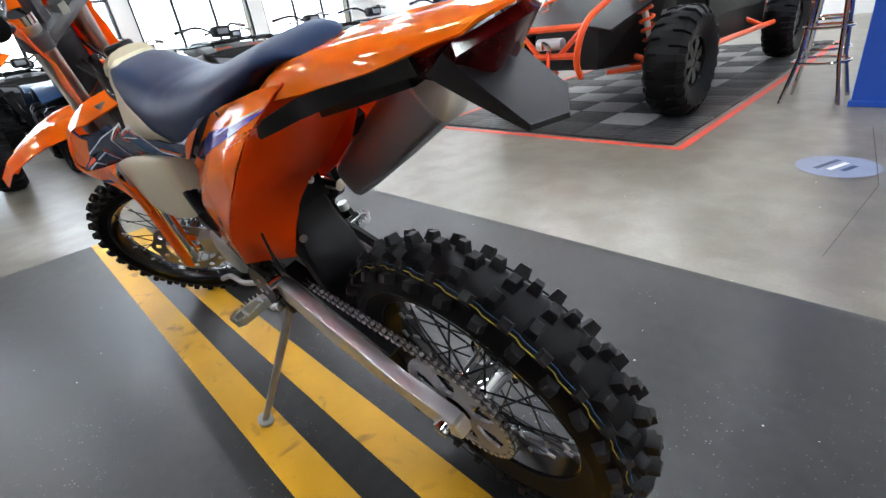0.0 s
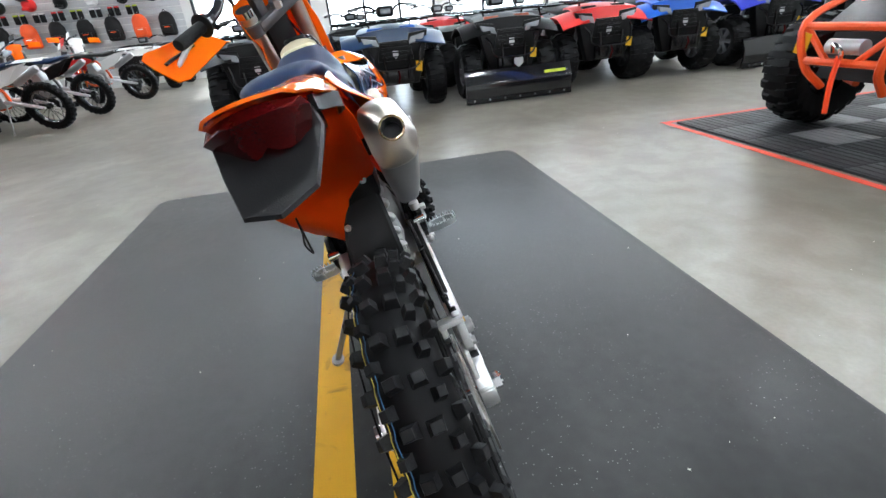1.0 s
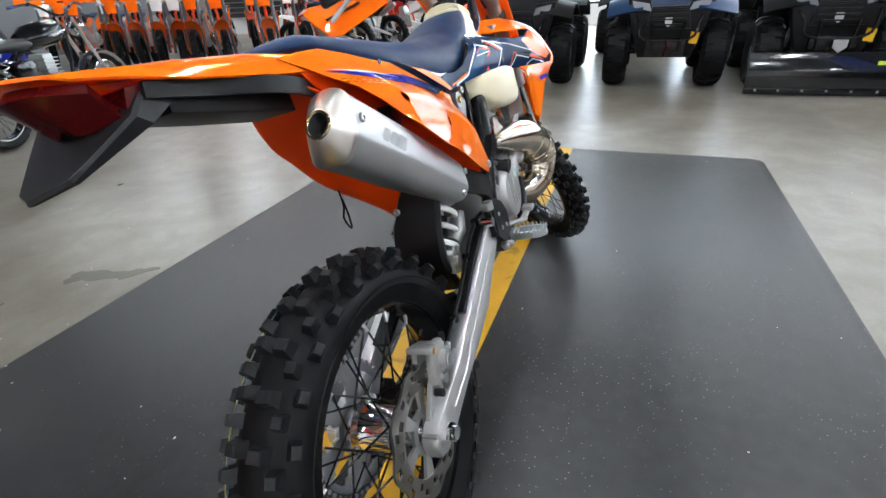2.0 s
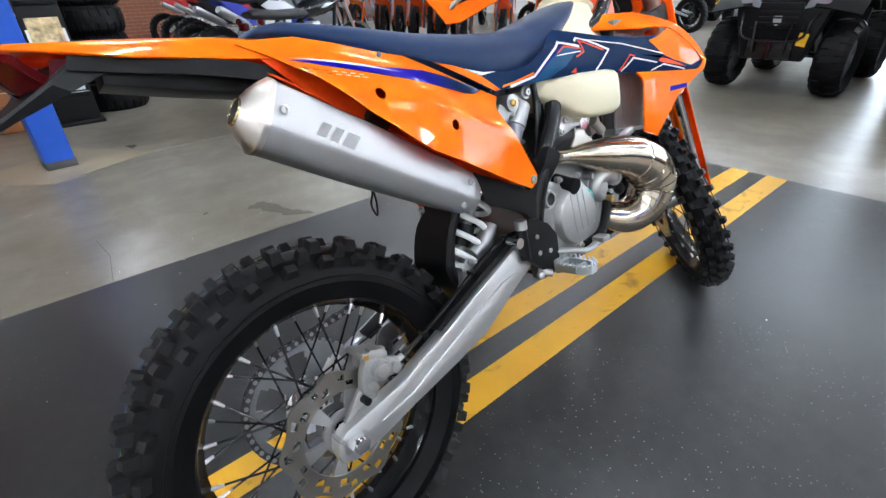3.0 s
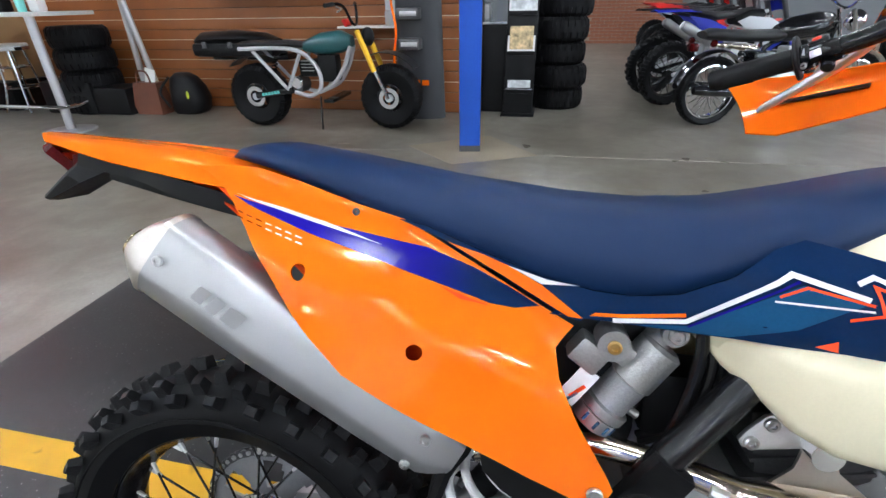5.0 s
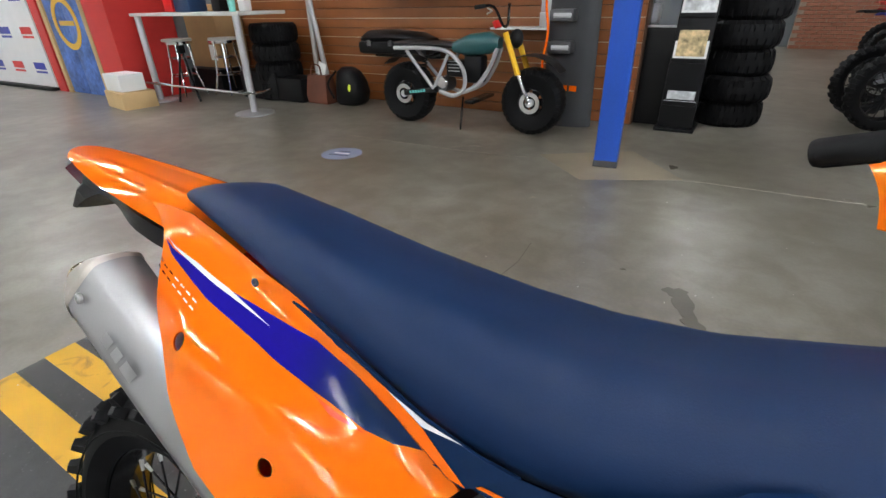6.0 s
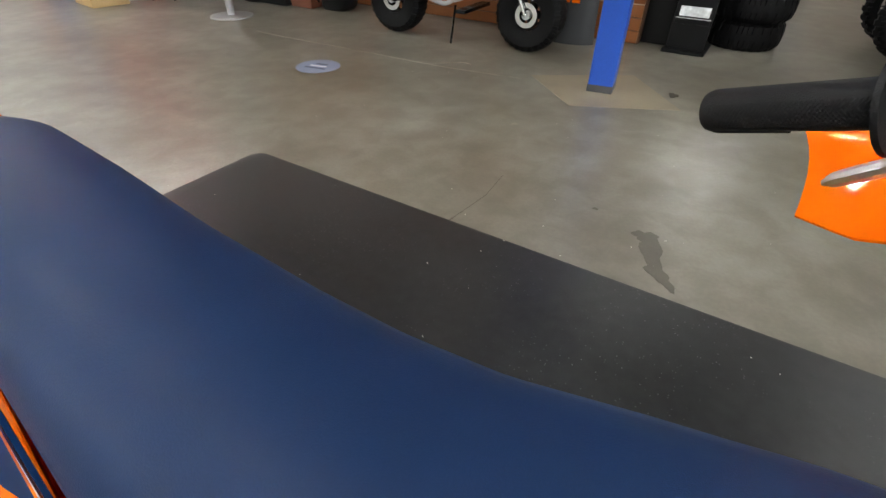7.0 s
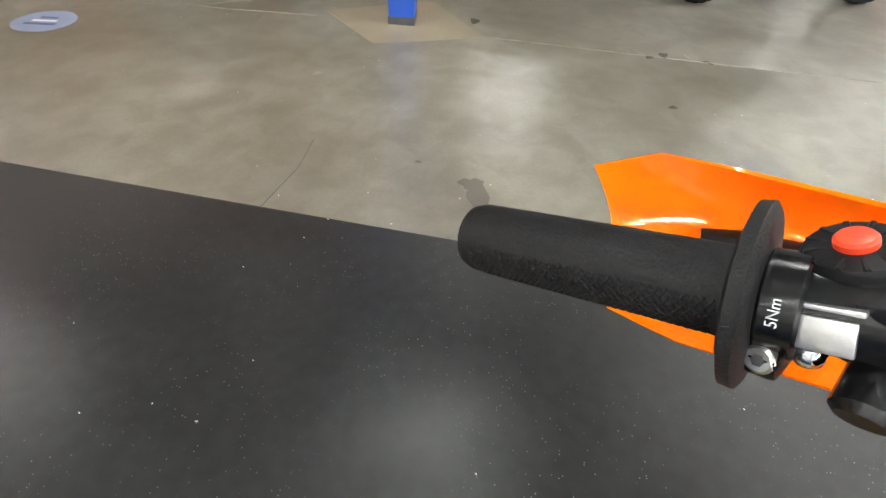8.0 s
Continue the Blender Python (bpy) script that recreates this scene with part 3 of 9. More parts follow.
def spoked_wheel(name, parent, m, r_tyre, half, r_rim, n_spoke, rows, pitch, line=False):
    """A knobbly tyre on a black spoked rim: carcass, blocks, rim, hub, spokes."""
    prof = []
    rc = r_tyre - 0.016
    r_in = r_rim + 0.004
    for k in range(13):
        a = math.pi * (k / 12)
        y = half * math.cos(a)
        bulge = math.sin(a)
        prof.append((y * (0.78 + 0.22 * bulge ** 0.5) if k not in (0, 12) else y * 0.62, r_in + (rc - r_in) * bulge ** 0.75))
    tyre = part("tyre", closed_lathe(prof, seg=72), RUBBER, parent, "black knobbly off-road tyre", at=m)
    meshes = {}
    for row, (lat, tilt, la, lb, h, shift, rad) in enumerate(rows):
        if (la, lb, h) not in meshes:
            meshes[la, lb, h] = knob_mesh("knob", la, lb, h)
        for i in range(pitch):
            a = 2 * math.pi * (i + shift) / pitch
            kb = new("knob", meshes[la, lb, h])
            kb.parent = tyre
            kb.matrix_local = (Matrix.Rotation(-a, 4, "Y") @ Matrix.Translation((0, lat, rad)) @ Matrix.Rotation(-tilt, 4, "X")
                               @ Matrix.Rotation(0.05 * math.sin(i * 2.4 + row), 4, "Z"))
    if line:
        for off, mm in ((0.0, YELLOW_LINE), (-0.006, BLUE_LINE)):
            pts = []
            for i in range(pitch * 6 + 1):
                a = 2 * math.pi * i / (pitch * 6)
                wob = 0.0013 * (1 if (i // 3) % 2 else -1)
                yy = 0.043 + off + wob
                rr = rc - 0.006 - 0.9 * max(0, yy - 0.04) + 0.0045
                pts.append((rr * math.cos(a), yy, rr * math.sin(a)))
            part("paint_line", tube(pts, 0.0009, 4), mm, tyre, "painted line on the tyre shoulder")
    for sd in (-1, 1):
        rr_ = r_in + (rc - r_in) * 0.5
        bead = [(rr_ * math.cos(2 * math.pi * k / 72), sd * (half * 0.985), rr_ * math.sin(2 * math.pi * k / 72)) for k in range(73)]
        part("sidewall_bead", tube(bead, 0.0016, 6), RUBBER, tyre)
    rim_p = [(-0.030, r_rim + 0.012), (-0.034, r_rim + 0.012), (-0.034, r_rim), (-0.02, r_rim - 0.006), (-0.008, r_rim - 0.016),
             (0.008, r_rim - 0.016), (0.02, r_rim - 0.006), (0.034, r_rim), (0.034, r_rim + 0.012), (0.03, r_rim + 0.012)]
    rim = part("rim", closed_lathe(rim_p, seg=64), BLACK_SATIN, parent, "black anodised rim", at=m)
    hub_p = [(-0.058, 0.012), (-0.058, 0.026), (-0.05, 0.03), (-0.046, 0.056), (-0.038, 0.058), (-0.034, 0.044), (-0.02, 0.04),
             (0.02, 0.04), (0.034, 0.044), (0.038, 0.058), (0.046, 0.056), (0.05, 0.03), (0.058, 0.026), (0.058, 0.012)]
    hub = part("hub", closed_lathe(hub_p, seg=40), CHROME, parent, "polished alloy hub", at=m)
    for i in range(n_spoke):
        side = 1 if i % 2 else -1
        a = 2 * math.pi * i / n_spoke
        tw = radians(38) * (1 if (i // 2) % 2 else -1)
        p0 = Vector((0.054 * math.cos(a + tw), side * 0.042, 0.054 * math.sin(a + tw)))
        p1 = Vector(((r_rim - 0.014) * math.cos(a), side * 0.008, (r_rim - 0.014) * math.sin(a)))
        d = (p1 - p0).normalized()
        bm = tube([p0, p1 - d * 0.016], 0.0019, 6)
        tube([p1 - d * 0.019, p1 - d * 0.006, p1 + d * 0.004], [0.0024, 0.0034, 0.0034], 6, bm, 1)
        part("spoke", bm, [BLACK_SATIN, STEEL], hub)


# rows: sideways place, tilt, half length, half width, height, phase, radius of the base
REAR_ROWS = [(0.016, 0.2, 0.0098, 0.0112, 0.0185, 0.0, 0.299), (-0.016, -0.2, 0.0098, 0.0112, 0.0185, 0.08, 0.299),
             (0.034, 0.45, 0.009, 0.0082, 0.0165, 0.5, 0.294), (-0.034, -0.45, 0.009, 0.0082, 0.0165, 0.5, 0.294),
             (0.0515, 0.85, 0.0098, 0.0078, 0.0145, 0.0, 0.283), (-0.0515, -0.85, 0.0098, 0.0078, 0.0145, 0.0, 0.283)]
rear_m = pose(0, 0, AX)
spoked_wheel("rear_wheel", bike, rear_m, 0.3185, 0.064, 0.216, 36, REAR_ROWS, 30, line=True)

disc_skip = lambda i, j: (j in (1, 2) and i % 18 in range(3, 9)) or (j in (3, 4) and i % 18 in range(10, 15))
wave6 = lambda a, f: 0.0045 * math.sin(9 * a) * f
part("brake_disc", polar_plate(0.074, 0.109, 216, 6, 0.002, disc_skip, wave6), DISC, bike, "waved steel brake disc", at=pose(0, -0.078, AX))
part("disc_carrier", polar_plate(0.026, 0.078, 72, 4, 0.003, lambda i, j: i % 12 in range(3, 11) and j >= 1), CAST, bike, at=pose(0, -0.074, AX))
spr_skip = lambda i, j: (j in (1, 4) and i % 32 in range(9, 22)) or (j in (2, 3) and i % 32 in range(7, 24))
part("sprocket", polar_plate(0.032, 0.112, 192, 6, 0.0028, spr_skip, None, 48, 0.007), SPROCKET, bike, "steel chain sprocket", at=pose(0, 0.072, AX))


def chain_line():
    """The chain's run round both sprockets, in the u-w plane."""
    r1, r2, c1, c2 = 0.117, 0.035, Vector((0, AX)), Vector((0.535, 0.475))
    d = (c2 - c1)
    base, off = math.atan2(d.y, d.x), math.acos((r1 - r2) / d.length)
    pts = []
    for k in range(25):
        a = base + off + (2 * math.pi - 2 * off) * k / 24
        pts.append(c1 + r1 * Vector((math.cos(a), math.sin(a))))
    for k in range(1, 10):
        pts.append(pts[24].lerp(c2 + r2 * Vector((math.cos(base - off), math.sin(base - off))), k / 10) + Vector((0, -0.006 * math.sin(math.pi * k / 10))))
    for k in range(7):
        a = base - off + 2 * off * k / 6
        pts.append(c2 + r2 * Vector((math.cos(a), math.sin(a))))
    last = pts[-1]
    for k in range(1, 10):
        pts.append(last.lerp(pts[0], k / 10))
    return pts + [pts[0]]


def chain():
    line = chain_line()
    seg = [(b - a).length for a, b in zip(line, line[1:])]
    total, pitch = sum(seg), 0.0158
    n = int(total / pitch)
    bm = bmesh.new()
    cum = np.concatenate([[0], np.cumsum(seg)])
    for k in range(n):
        s = total * k / n
        i = int(np.searchsorted(cum, s, "right") - 1)
        i = min(i, len(seg) - 1)
        p = line[i].lerp(line[i + 1], (s - cum[i]) / seg[i])
        a = math.atan2(*(line[i + 1] - line[i]).yx)
        rot = Matrix.Rotation(-a, 4, "Y")
        for v in (0.0035, -0.0035) if k % 2 else (0.0055, -0.0055):
            box(0.017, 0.0016, 0.012, (p.x, 0.072 + v, p.y), 0.0, rot, bm)
        own = tube([(p.x + 0.0079 * math.cos(a), 0.0645, p.y + 0.0079 * math.sin(a)), (p.x + 0.0079 * math.cos(a), 0.0795, p.y + 0.0079 * math.sin(a))], 0.0042, 6)
        merge(bm, own, 1)
    return bm


part("chain", chain(), [CAST_DARK, STEEL], bike, "dark steel roller chain")

# swingarm: two tapering arms and a bridge
ARM = [(-0.035, 0.325), (-0.03, 0.342), (-0.012, 0.354), (0.05, 0.366), (0.11, 0.376), (0.244, 0.428), (0.36, 0.475), (0.42, 0.5), (0.462, 0.492),
       (0.466, 0.445), (0.43, 0.428), (0.39, 0.408), (0.313, 0.366), (0.22, 0.343), (0.12, 0.322), (0.04, 0.302), (-0.01, 0.296), (-0.032, 0.306)]
arm_bm = plate(ARM, -0.112, -0.082, 0.006)
groove = [(0.05, 0.335), (0.12, 0.348), (0.25, 0.4), (0.37, 0.447), (0.41, 0.452), (0.32, 0.392), (0.22, 0.358), (0.12, 0.334)]
part("swingarm", arm_bm, ALU, bike, "brushed aluminium swingarm")
part("swingarm_web", plate(groove, -0.1145, -0.111, 0.0015), ALU, bike)
part("swingarm", mirror(plate(ARM, -0.112, -0.082, 0.006)), ALU, bike, "brushed aluminium swingarm")
part("swingarm_bridge", box(0.09, 0.17, 0.05, (0.405, 0, 0.46), 0.012, Matrix.Rotation(radians(-22), 4, "Y")), CAST, bike)
ax = bmesh.new()
cyl((0, -0.124, AX), (0, 0.124, AX), 0.0095, 14, ax)
cyl((0, -0.128, AX), (0, -0.112, AX), 0.0165, 6, ax)
cyl((0, -0.132, AX), (0, -0.127, AX), 0.0115, 16, ax)
cyl((0, 0.112, AX), (0, 0.127, AX), 0.0165, 16, ax)
part("axle", ax, CHROME, bike, "polished axle with nut")
for s in (-1, 1):
    adj = box(0.05, 0.03, 0.036, (-0.004, s * 0.097, AX), 0.005)
    cyl((0.022, s * 0.097, AX + 0.004), (0.06, s * 0.097, AX + 0.018), 0.005, 8, adj)
    cyl((0.03, s * 0.097, AX + 0.008), (0.039, s * 0.097, AX + 0.011), 0.008, 6, adj)
    part("chain_adjuster", adj, STEEL, bike)

# rear brake caliper
cal = plate([(0.051, 0.443), (0.065, 0.459), (0.093, 0.45), (0.093, 0.432), (0.114, 0.419), (0.113, 0.403), (0.091, 0.396), (0.069, 0.402), (0.043, 0.38), (0.033, 0.398), (0.04, 0.424)], -0.108, -0.09, 0.005)
plate([(0.048, 0.43), (0.06, 0.448), (0.09, 0.44), (0.108, 0.416), (0.09, 0.405), (0.06, 0.408)], -0.072, -0.06, 0.004, cal)
box(0.05, 0.05, 0.012, (0.07, -0.084, 0.447), 0.004, Matrix.Rotation(radians(22), 4, "Y"), cal)
cyl((0.072, -0.121, 0.422), (0.072, -0.1, 0.422), 0.0165, 20, cal)
cyl((0.1, -0.116, 0.41), (0.1, -0.1, 0.41), 0.0095, 14, cal)
cpart = part("brake_caliper", cal, CAST, bike, "cast alloy rear brake caliper")
part("piston_cap", cyl((0.072, -0.1235, 0.422), (0.072, -0.12, 0.422), 0.011, 18), STEEL, cpart)
brk = plate([(-0.029, 0.332), (-0.013, 0.346), (0.031, 0.393), (0.051, 0.406), (0.066, 0.388), (0.063, 0.367), (0.02, 0.364), (-0.003, 0.342)], -0.094, -0.084, 0.003)
part("caliper_bracket", brk, CAST, cpart, "cast caliper bracket")
part("slide_pin", cyl((0.052, -0.116, 0.398), (0.052, -0.09, 0.398), 0.0085, 16), STEEL, cpart)
part("slide_boot", cyl((0.037, -0.11, 0.379), (0.037, -0.09, 0.379), 0.0068, 14), BLACK, cpart)
part("pad_pin", cyl((0.054, -0.112, 0.452), (0.054, -0.098, 0.452), 0.005, 10), GOLD, cpart, "copper pin")
part("bleed_cap", cyl((0.1, -0.1, 0.43), (0.108, -0.1, 0.45), 0.005, 10), BLACK, cpart)
hose = cat([(0.1, -0.098, 0.41), (0.15, -0.094, 0.418), (0.25, -0.092, 0.455), (0.35, -0.09, 0.5), (0.42, -0.088, 0.52), (0.47, -0.088, 0.52)])
part("brake_hose", tube(hose, 0.0042, 8), BLACK, bike, "black brake hose")
for q in hose[8:26:8]:
    part("hose_clip", box(0.012, 0.016, 0.014, q, 0.003), BLACK_SATIN, bike)
part("hose_end", cyl((0.092, -0.1, 0.408), (0.125, -0.096, 0.413), 0.0055, 10), STEEL, bike)
guide = plate([(0.14, 0.402), (0.24, 0.442), (0.36, 0.492), (0.44, 0.515), (0.44, 0.503), (0.36, 0.478), (0.25, 0.43), (0.145, 0.392)], -0.083, -0.045, 0.004)
part("chain_slider", mirror(guide), BLACK, bike)
part("arm_guard", plate([(0.2, 0.428), (0.3, 0.47), (0.42, 0.516), (0.43, 0.504), (0.3, 0.458), (0.21, 0.418)], -0.106, -0.084, 0.003), BLACK, bike)
part("chain_guide", mirror(plate([(0.04, 0.255), (0.11, 0.245), (0.15, 0.275), (0.13, 0.325), (0.06, 0.315)], -0.085, -0.058, 0.006)), BLACK, bike)

# seat: a long padded saddle with a stepped nose
SU = [0.045, 0.06, 0.10, 0.20, 0.32, 0.44, 0.52, 0.60, 0.68, 0.75, 0.80, 0.822]
ST = [0.942, 0.958, 0.963, 0.95, 0.931, 0.918, 0.914, 0.919, 0.936, 0.954, 0.964, 0.96]
SB = [0.942, 0.938, 0.930, 0.895, 0.845, 0.805, 0.80, 0.815, 0.86, 0.905, 0.94, 0.95]
SW = [0.034, 0.052, 0.065, 0.077, 0.089, 0.1, 0.103, 0.101, 0.093, 0.076, 0.056, 0.036]


def seat_rings():
    rings = []
    for k in range(56):
        u = 0.045 + (0.822 - 0.045) * (k / 55)
        t, b, h = polyline(u, SU, ST), polyline(u, SU, SB), polyline(u, SU, SW)
        ring = []
        for i in range(20):
            a = 2 * math.pi * i / 20
            c, s = math.cos(a), math.sin(a)
            y = h * (abs(c) ** 0.55) * (1 if c > 0 else -1)
            flare = 1.0 - 0.22 * max(0.0, s)
            z = (t + b) / 2 + (t - b) / 2 * (abs(s) ** 0.75) * (1 if s > 0 else -1)
            ring.append((u, y * flare, z))
        rings.append(ring)
    return rings


seat_bm = loft(seat_rings())
bmesh.ops.smooth_vert(seat_bm, verts=seat_bm.verts, factor=0.4, use_axis_x=False, use_axis_y=True, use_axis_z=True)
part("seat", seat_bm, NAVY_SEAT, bike, "long navy blue vinyl saddle", smooth=60)

# rear side panels with their printed film
PANEL = [(0.02, 0.933), (0.055, 0.935), (0.10, 0.934), (0.16, 0.919), (0.22, 0.901), (0.272, 0.888), (0.305, 0.872), (0.36, 0.843), (0.41, 0.816), (0.455, 0.793),
         (0.438, 0.772), (0.443, 0.746), (0.466, 0.7), (0.498, 0.646), (0.506, 0.63), (0.5, 0.616), (0.482, 0.609), (0.42, 0.64), (0.342, 0.682),
         (0.286, 0.712), (0.232, 0.742), (0.195, 0.775), (0.159, 0.81), (0.104, 0.873), (0.06, 0.91), (0.035, 0.925)]
TOP_U = [0.03, 0.10, 0.16, 0.22, 0.272, 0.32, 0.389, 0.46, 0.52]
TOP_W = [0.945, 0.938, 0.921, 0.903, 0.888, 0.868, 0.833, 0.796, 0.76]


def panel_v(u, w):
    d = polyline(u, TOP_U, TOP_W) - w
    full = polyline(u, [0.03, 0.1, 0.18, 0.3, 0.42, 0.5], [0.09, 0.12, 0.143, 0.144, 0.137, 0.127])
    edge = polyline(u, [0.03, 0.1, 0.3, 0.45, 0.5], [0.064, 0.07, 0.084, 0.098, 0.11])
    return edge + (full - edge) * smoothstep(d / 0.09) + 0.028 * smoothstep((d - 0.085) / 0.11) * (1 - smoothstep((u - 0.18) / 0.28))


def hole(u, w, r=0.0085, n=12):
    return [(u + r * math.cos(2 * math.pi * k / n), w + r * math.sin(2 * math.pi * k / n)) for k in range(n)]


PANEL_L = [(0.055, 0.925), (0.10, 0.921), (0.16, 0.91), (0.22, 0.9)] + PANEL[5:15] + [(0.505, 0.6), (0.485, 0.563), (0.45, 0.575), (0.345, 0.655), (0.28, 0.711), (0.22, 0.77), (0.17, 0.815), (0.12, 0.873), (0.075, 0.91), (0.045, 0.925)]
FILM = {
    "violet_film": (VIOLET_FADE, [(0.074, 0.904), (0.12, 0.895), (0.2, 0.879), (0.3, 0.861), (0.35, 0.844), (0.39, 0.826), (0.42, 0.81), (0.395, 0.807), (0.37, 0.811), (0.33, 0.825), (0.252, 0.85), (0.178, 0.871), (0.112, 0.891)]),
    "white_film": (WHITE_GLOSS, [(0.078, 0.906), (0.14, 0.894), (0.19, 0.882), (0.255, 0.862), (0.19, 0.8785), (0.12, 0.8955)]),
    "red_film": (RED_GLOSS, [(0.318, 0.8275), (0.345, 0.8175), (0.372, 0.8085), (0.34, 0.8155)]),
}
for side in (-1, 1):
    holes = [hole(0.177, 0.837), hole(0.301, 0.767)] if side < 0 else []
    bm = hpanel(PANEL if side < 0 else PANEL_L, panel_v, 0.003, 0.014, side, holes)
    sp = sleek(part("side_panel", bm, ORANGE, bike, "glossy orange rear side panel with violet film"), panel_v, side)
    for nm, (mm, poly) in FILM.items():
        sleek(part(nm, hpanel(poly, panel_v, 0, 0.012, side, lift=0.0009 if nm != "white_film" else 0.0014), mm, sp), panel_v, side)
    for k in range(7):
        u0, w0 = 0.09 + 0.0125 * k, 0.886 - 0.0033 * k
        for off in (0.0026, -0.0026):
            bar = [(u0 - off * 0.5, w0 + off + 0.0006), (u0 + 0.0076 - off * 0.5, w0 + off - 0.0015), (u0 + 0.0076 - off * 0.5, w0 + off - 0.0024), (u0 - off * 0.5, w0 + off - 0.0005)]
            part("film_bar", hpanel(bar, panel_v, 0, 0.02, side, lift=0.0012), RED_LENS if k < 3 else WHITE_GLOSS, sp)
    rot = Matrix.Rotation(radians(180) if side < 0 else 0, 4, "Z")
    part("panel_bolt", bolt(0.0085, 0.004), STEEL, sp, at=Matrix.Translation((0.488, side * 0.1305, 0.626)) @ rot)
    part("panel_bolt", bolt(0.0042, 0.002), CAST_DARK, sp, at=Matrix.Translation((0.222, side * 0.0895, 0.894)) @ rot)
    if side < 0:
        inner = [(0.04, 0.915), (0.16, 0.9), (0.30, 0.86), (0.42, 0.79), (0.46, 0.68), (0.49, 0.61), (0.42, 0.64), (0.3, 0.7), (0.2, 0.76), (0.12, 0.84)]
        part("airbox_side", hpanel(inner, lambda u, w: 0.07 + 0.04 * smoothstep((u - 0.2) / 0.3), 0.003, 0.03, side), AIRBOX_LIT, bike, "orange airbox wall, coloured redder for bounced light")
inner_l = cat([(0.0, -0.055, 0.915), (0.06, -0.07, 0.888), (0.119, -0.078, 0.845), (0.259, -0.078, 0.756), (0.35, -0.055, 0.69), (0.352, 0.015, 0.64), (0.354, 0.045, 0.595), (0.37, 0.06, 0.56)], 4)
outer_l = cat([(u, panel_v(u, w) - 0.002, w) for u, w in ((0.043, 0.927), (0.075, 0.91), (0.12, 0.873), (0.17, 0.815), (0.22, 0.77), (0.28, 0.711), (0.345, 0.655), (0.45, 0.575))], 4)
shell = []
for a, b in zip(outer_l, inner_l):
    c = a + Vector((-0.012, -0.02, -0.004))
    shell.append([a.lerp(c, f).lerp(c.lerp(b, f), f) for f in np.linspace(0, 1, 13)])
part("airbox_back", grid_sheet(shell, 0.003), AIRBOX_LIT, bike, "orange airbox shell, coloured redder for bounced light", smooth=60)
part("airbox", box(0.2, 0.13, 0.22, (0.44, 0, 0.74), 0.03), BLACK, bike)

# rear fender: arched spine from the tail to the seat
FU = [-0.253, -0.2, -0.1, 0.0, 0.08, 0.16]
FT = [0.965, 0.962, 0.955, 0.948, 0.937, 0.905]
FH = [0.045, 0.055, 0.063, 0.069, 0.074, 0.079]
rows = []
for k in range(27):
    u = -0.253 + 0.413 * k / 26
    t, h = polyline(u, FU, FT), polyline(u, FU, FH)
    row = []
    for i in range(21):
        x = -1 + 2 * i / 20
        ax_ = abs(x)
        back = 0.036 * x * x * (1 - smoothstep((u + 0.253) / 0.16))
        drop = 0.008 * ax_ ** 2 + polyline(u, [-0.253, -0.15, 0.0, 0.16], [0.004, 0.012, 0.024, 0.02]) * smoothstep((ax_ - 0.82) / 0.18)
        ridge = 0.004 * math.exp(-((ax_ - 0.55) / 0.08) ** 2) * smoothstep((u + 0.2) / 0.1)
        row.append((u + back, h * x, t - drop + ridge))
    rows.append(row)
part("rear_fender", grid_sheet(rows, 0.003), ORANGE, bike, "glossy orange rear fender", smooth=50)
tray = plate([(-0.13, 0.94), (0.0, 0.925), (0.05, 0.905), (0.05, 0.868), (-0.05, 0.888), (-0.135, 0.907)], -0.038, 0.038, 0.004)
part("fender_underside", tray, BLACK, bike, "black tray under the fender")
for side in (-1, 1):
    rail = [(-0.16, 0.94), (-0.05, 0.924), (0.03, 0.908), (0.08, 0.894), (0.13, 0.873), (0.105, 0.868), (0.031, 0.886), (-0.06, 0.907), (-0.165, 0.925)]
    part("subframe_rail", hpanel(rail, lambda u, w: 0.052 + 0.02 * smoothstep((u + 0.1) / 0.1) + (0.024 if side > 0 else -0.012) * smoothstep((u - 0.02) / 0.08), 0.006, 0.02, side), BLACK, bike, "black rear subframe rail")

# tail lamp and the mud flap below it
lamp_rows = []
for k in range(8):
    f = k / 7
    lamp_rows.append([(-0.242 + 0.03 * f + 0.036 * x * x, 0.045 * x * (1 - 0.3 * f), 0.957 - 0.034 * f - 0.01 * x * x + 0.004 * math.cos(7 * x) * f) for x in np.linspace(-1, 1, 15)])
tl = part("tail_lamp", grid_sheet(lamp_rows, 0.012), RED_LENS, bike, "dark red tail lamp lens")
part("lamp_body", loft([[(-0.176, -0.046, 0.938), (-0.176, 0.046, 0.938), (-0.184, 0.042, 0.914), (-0.184, -0.042, 0.914)], [(-0.1, -0.05, 0.937), (-0.1, 0.05, 0.937), (-0.11, 0.048, 0.928), (-0.11, -0.048, 0.928)]]), RED_LENS, tl)
for x in (-0.024, -0.008, 0.008, 0.024):
    part("lamp_cell", box(0.006, 0.012, 0.01, (-0.219 + 17 * x * x, x, 0.934), 0.002), RED_GLOSS, tl)
face = [(-0.196, 0.05, 0.942), (-0.228, 0.047, 0.91), (-0.26, 0.041, 0.878), (-0.274, 0.007, 0.872), (-0.252, -0.03, 0.879), (-0.185, -0.052, 0.915), (-0.155, -0.046, 0.94)]
depth = (1.0, 0.62, 0.25, 0.2, 0.25, 0.62, 1.0)
mid_f = (-0.215, 0.004, 0.907)
inset = [tuple(a + (b - a) * 0.04 for a, b in zip(q, mid_f)) for q in face]
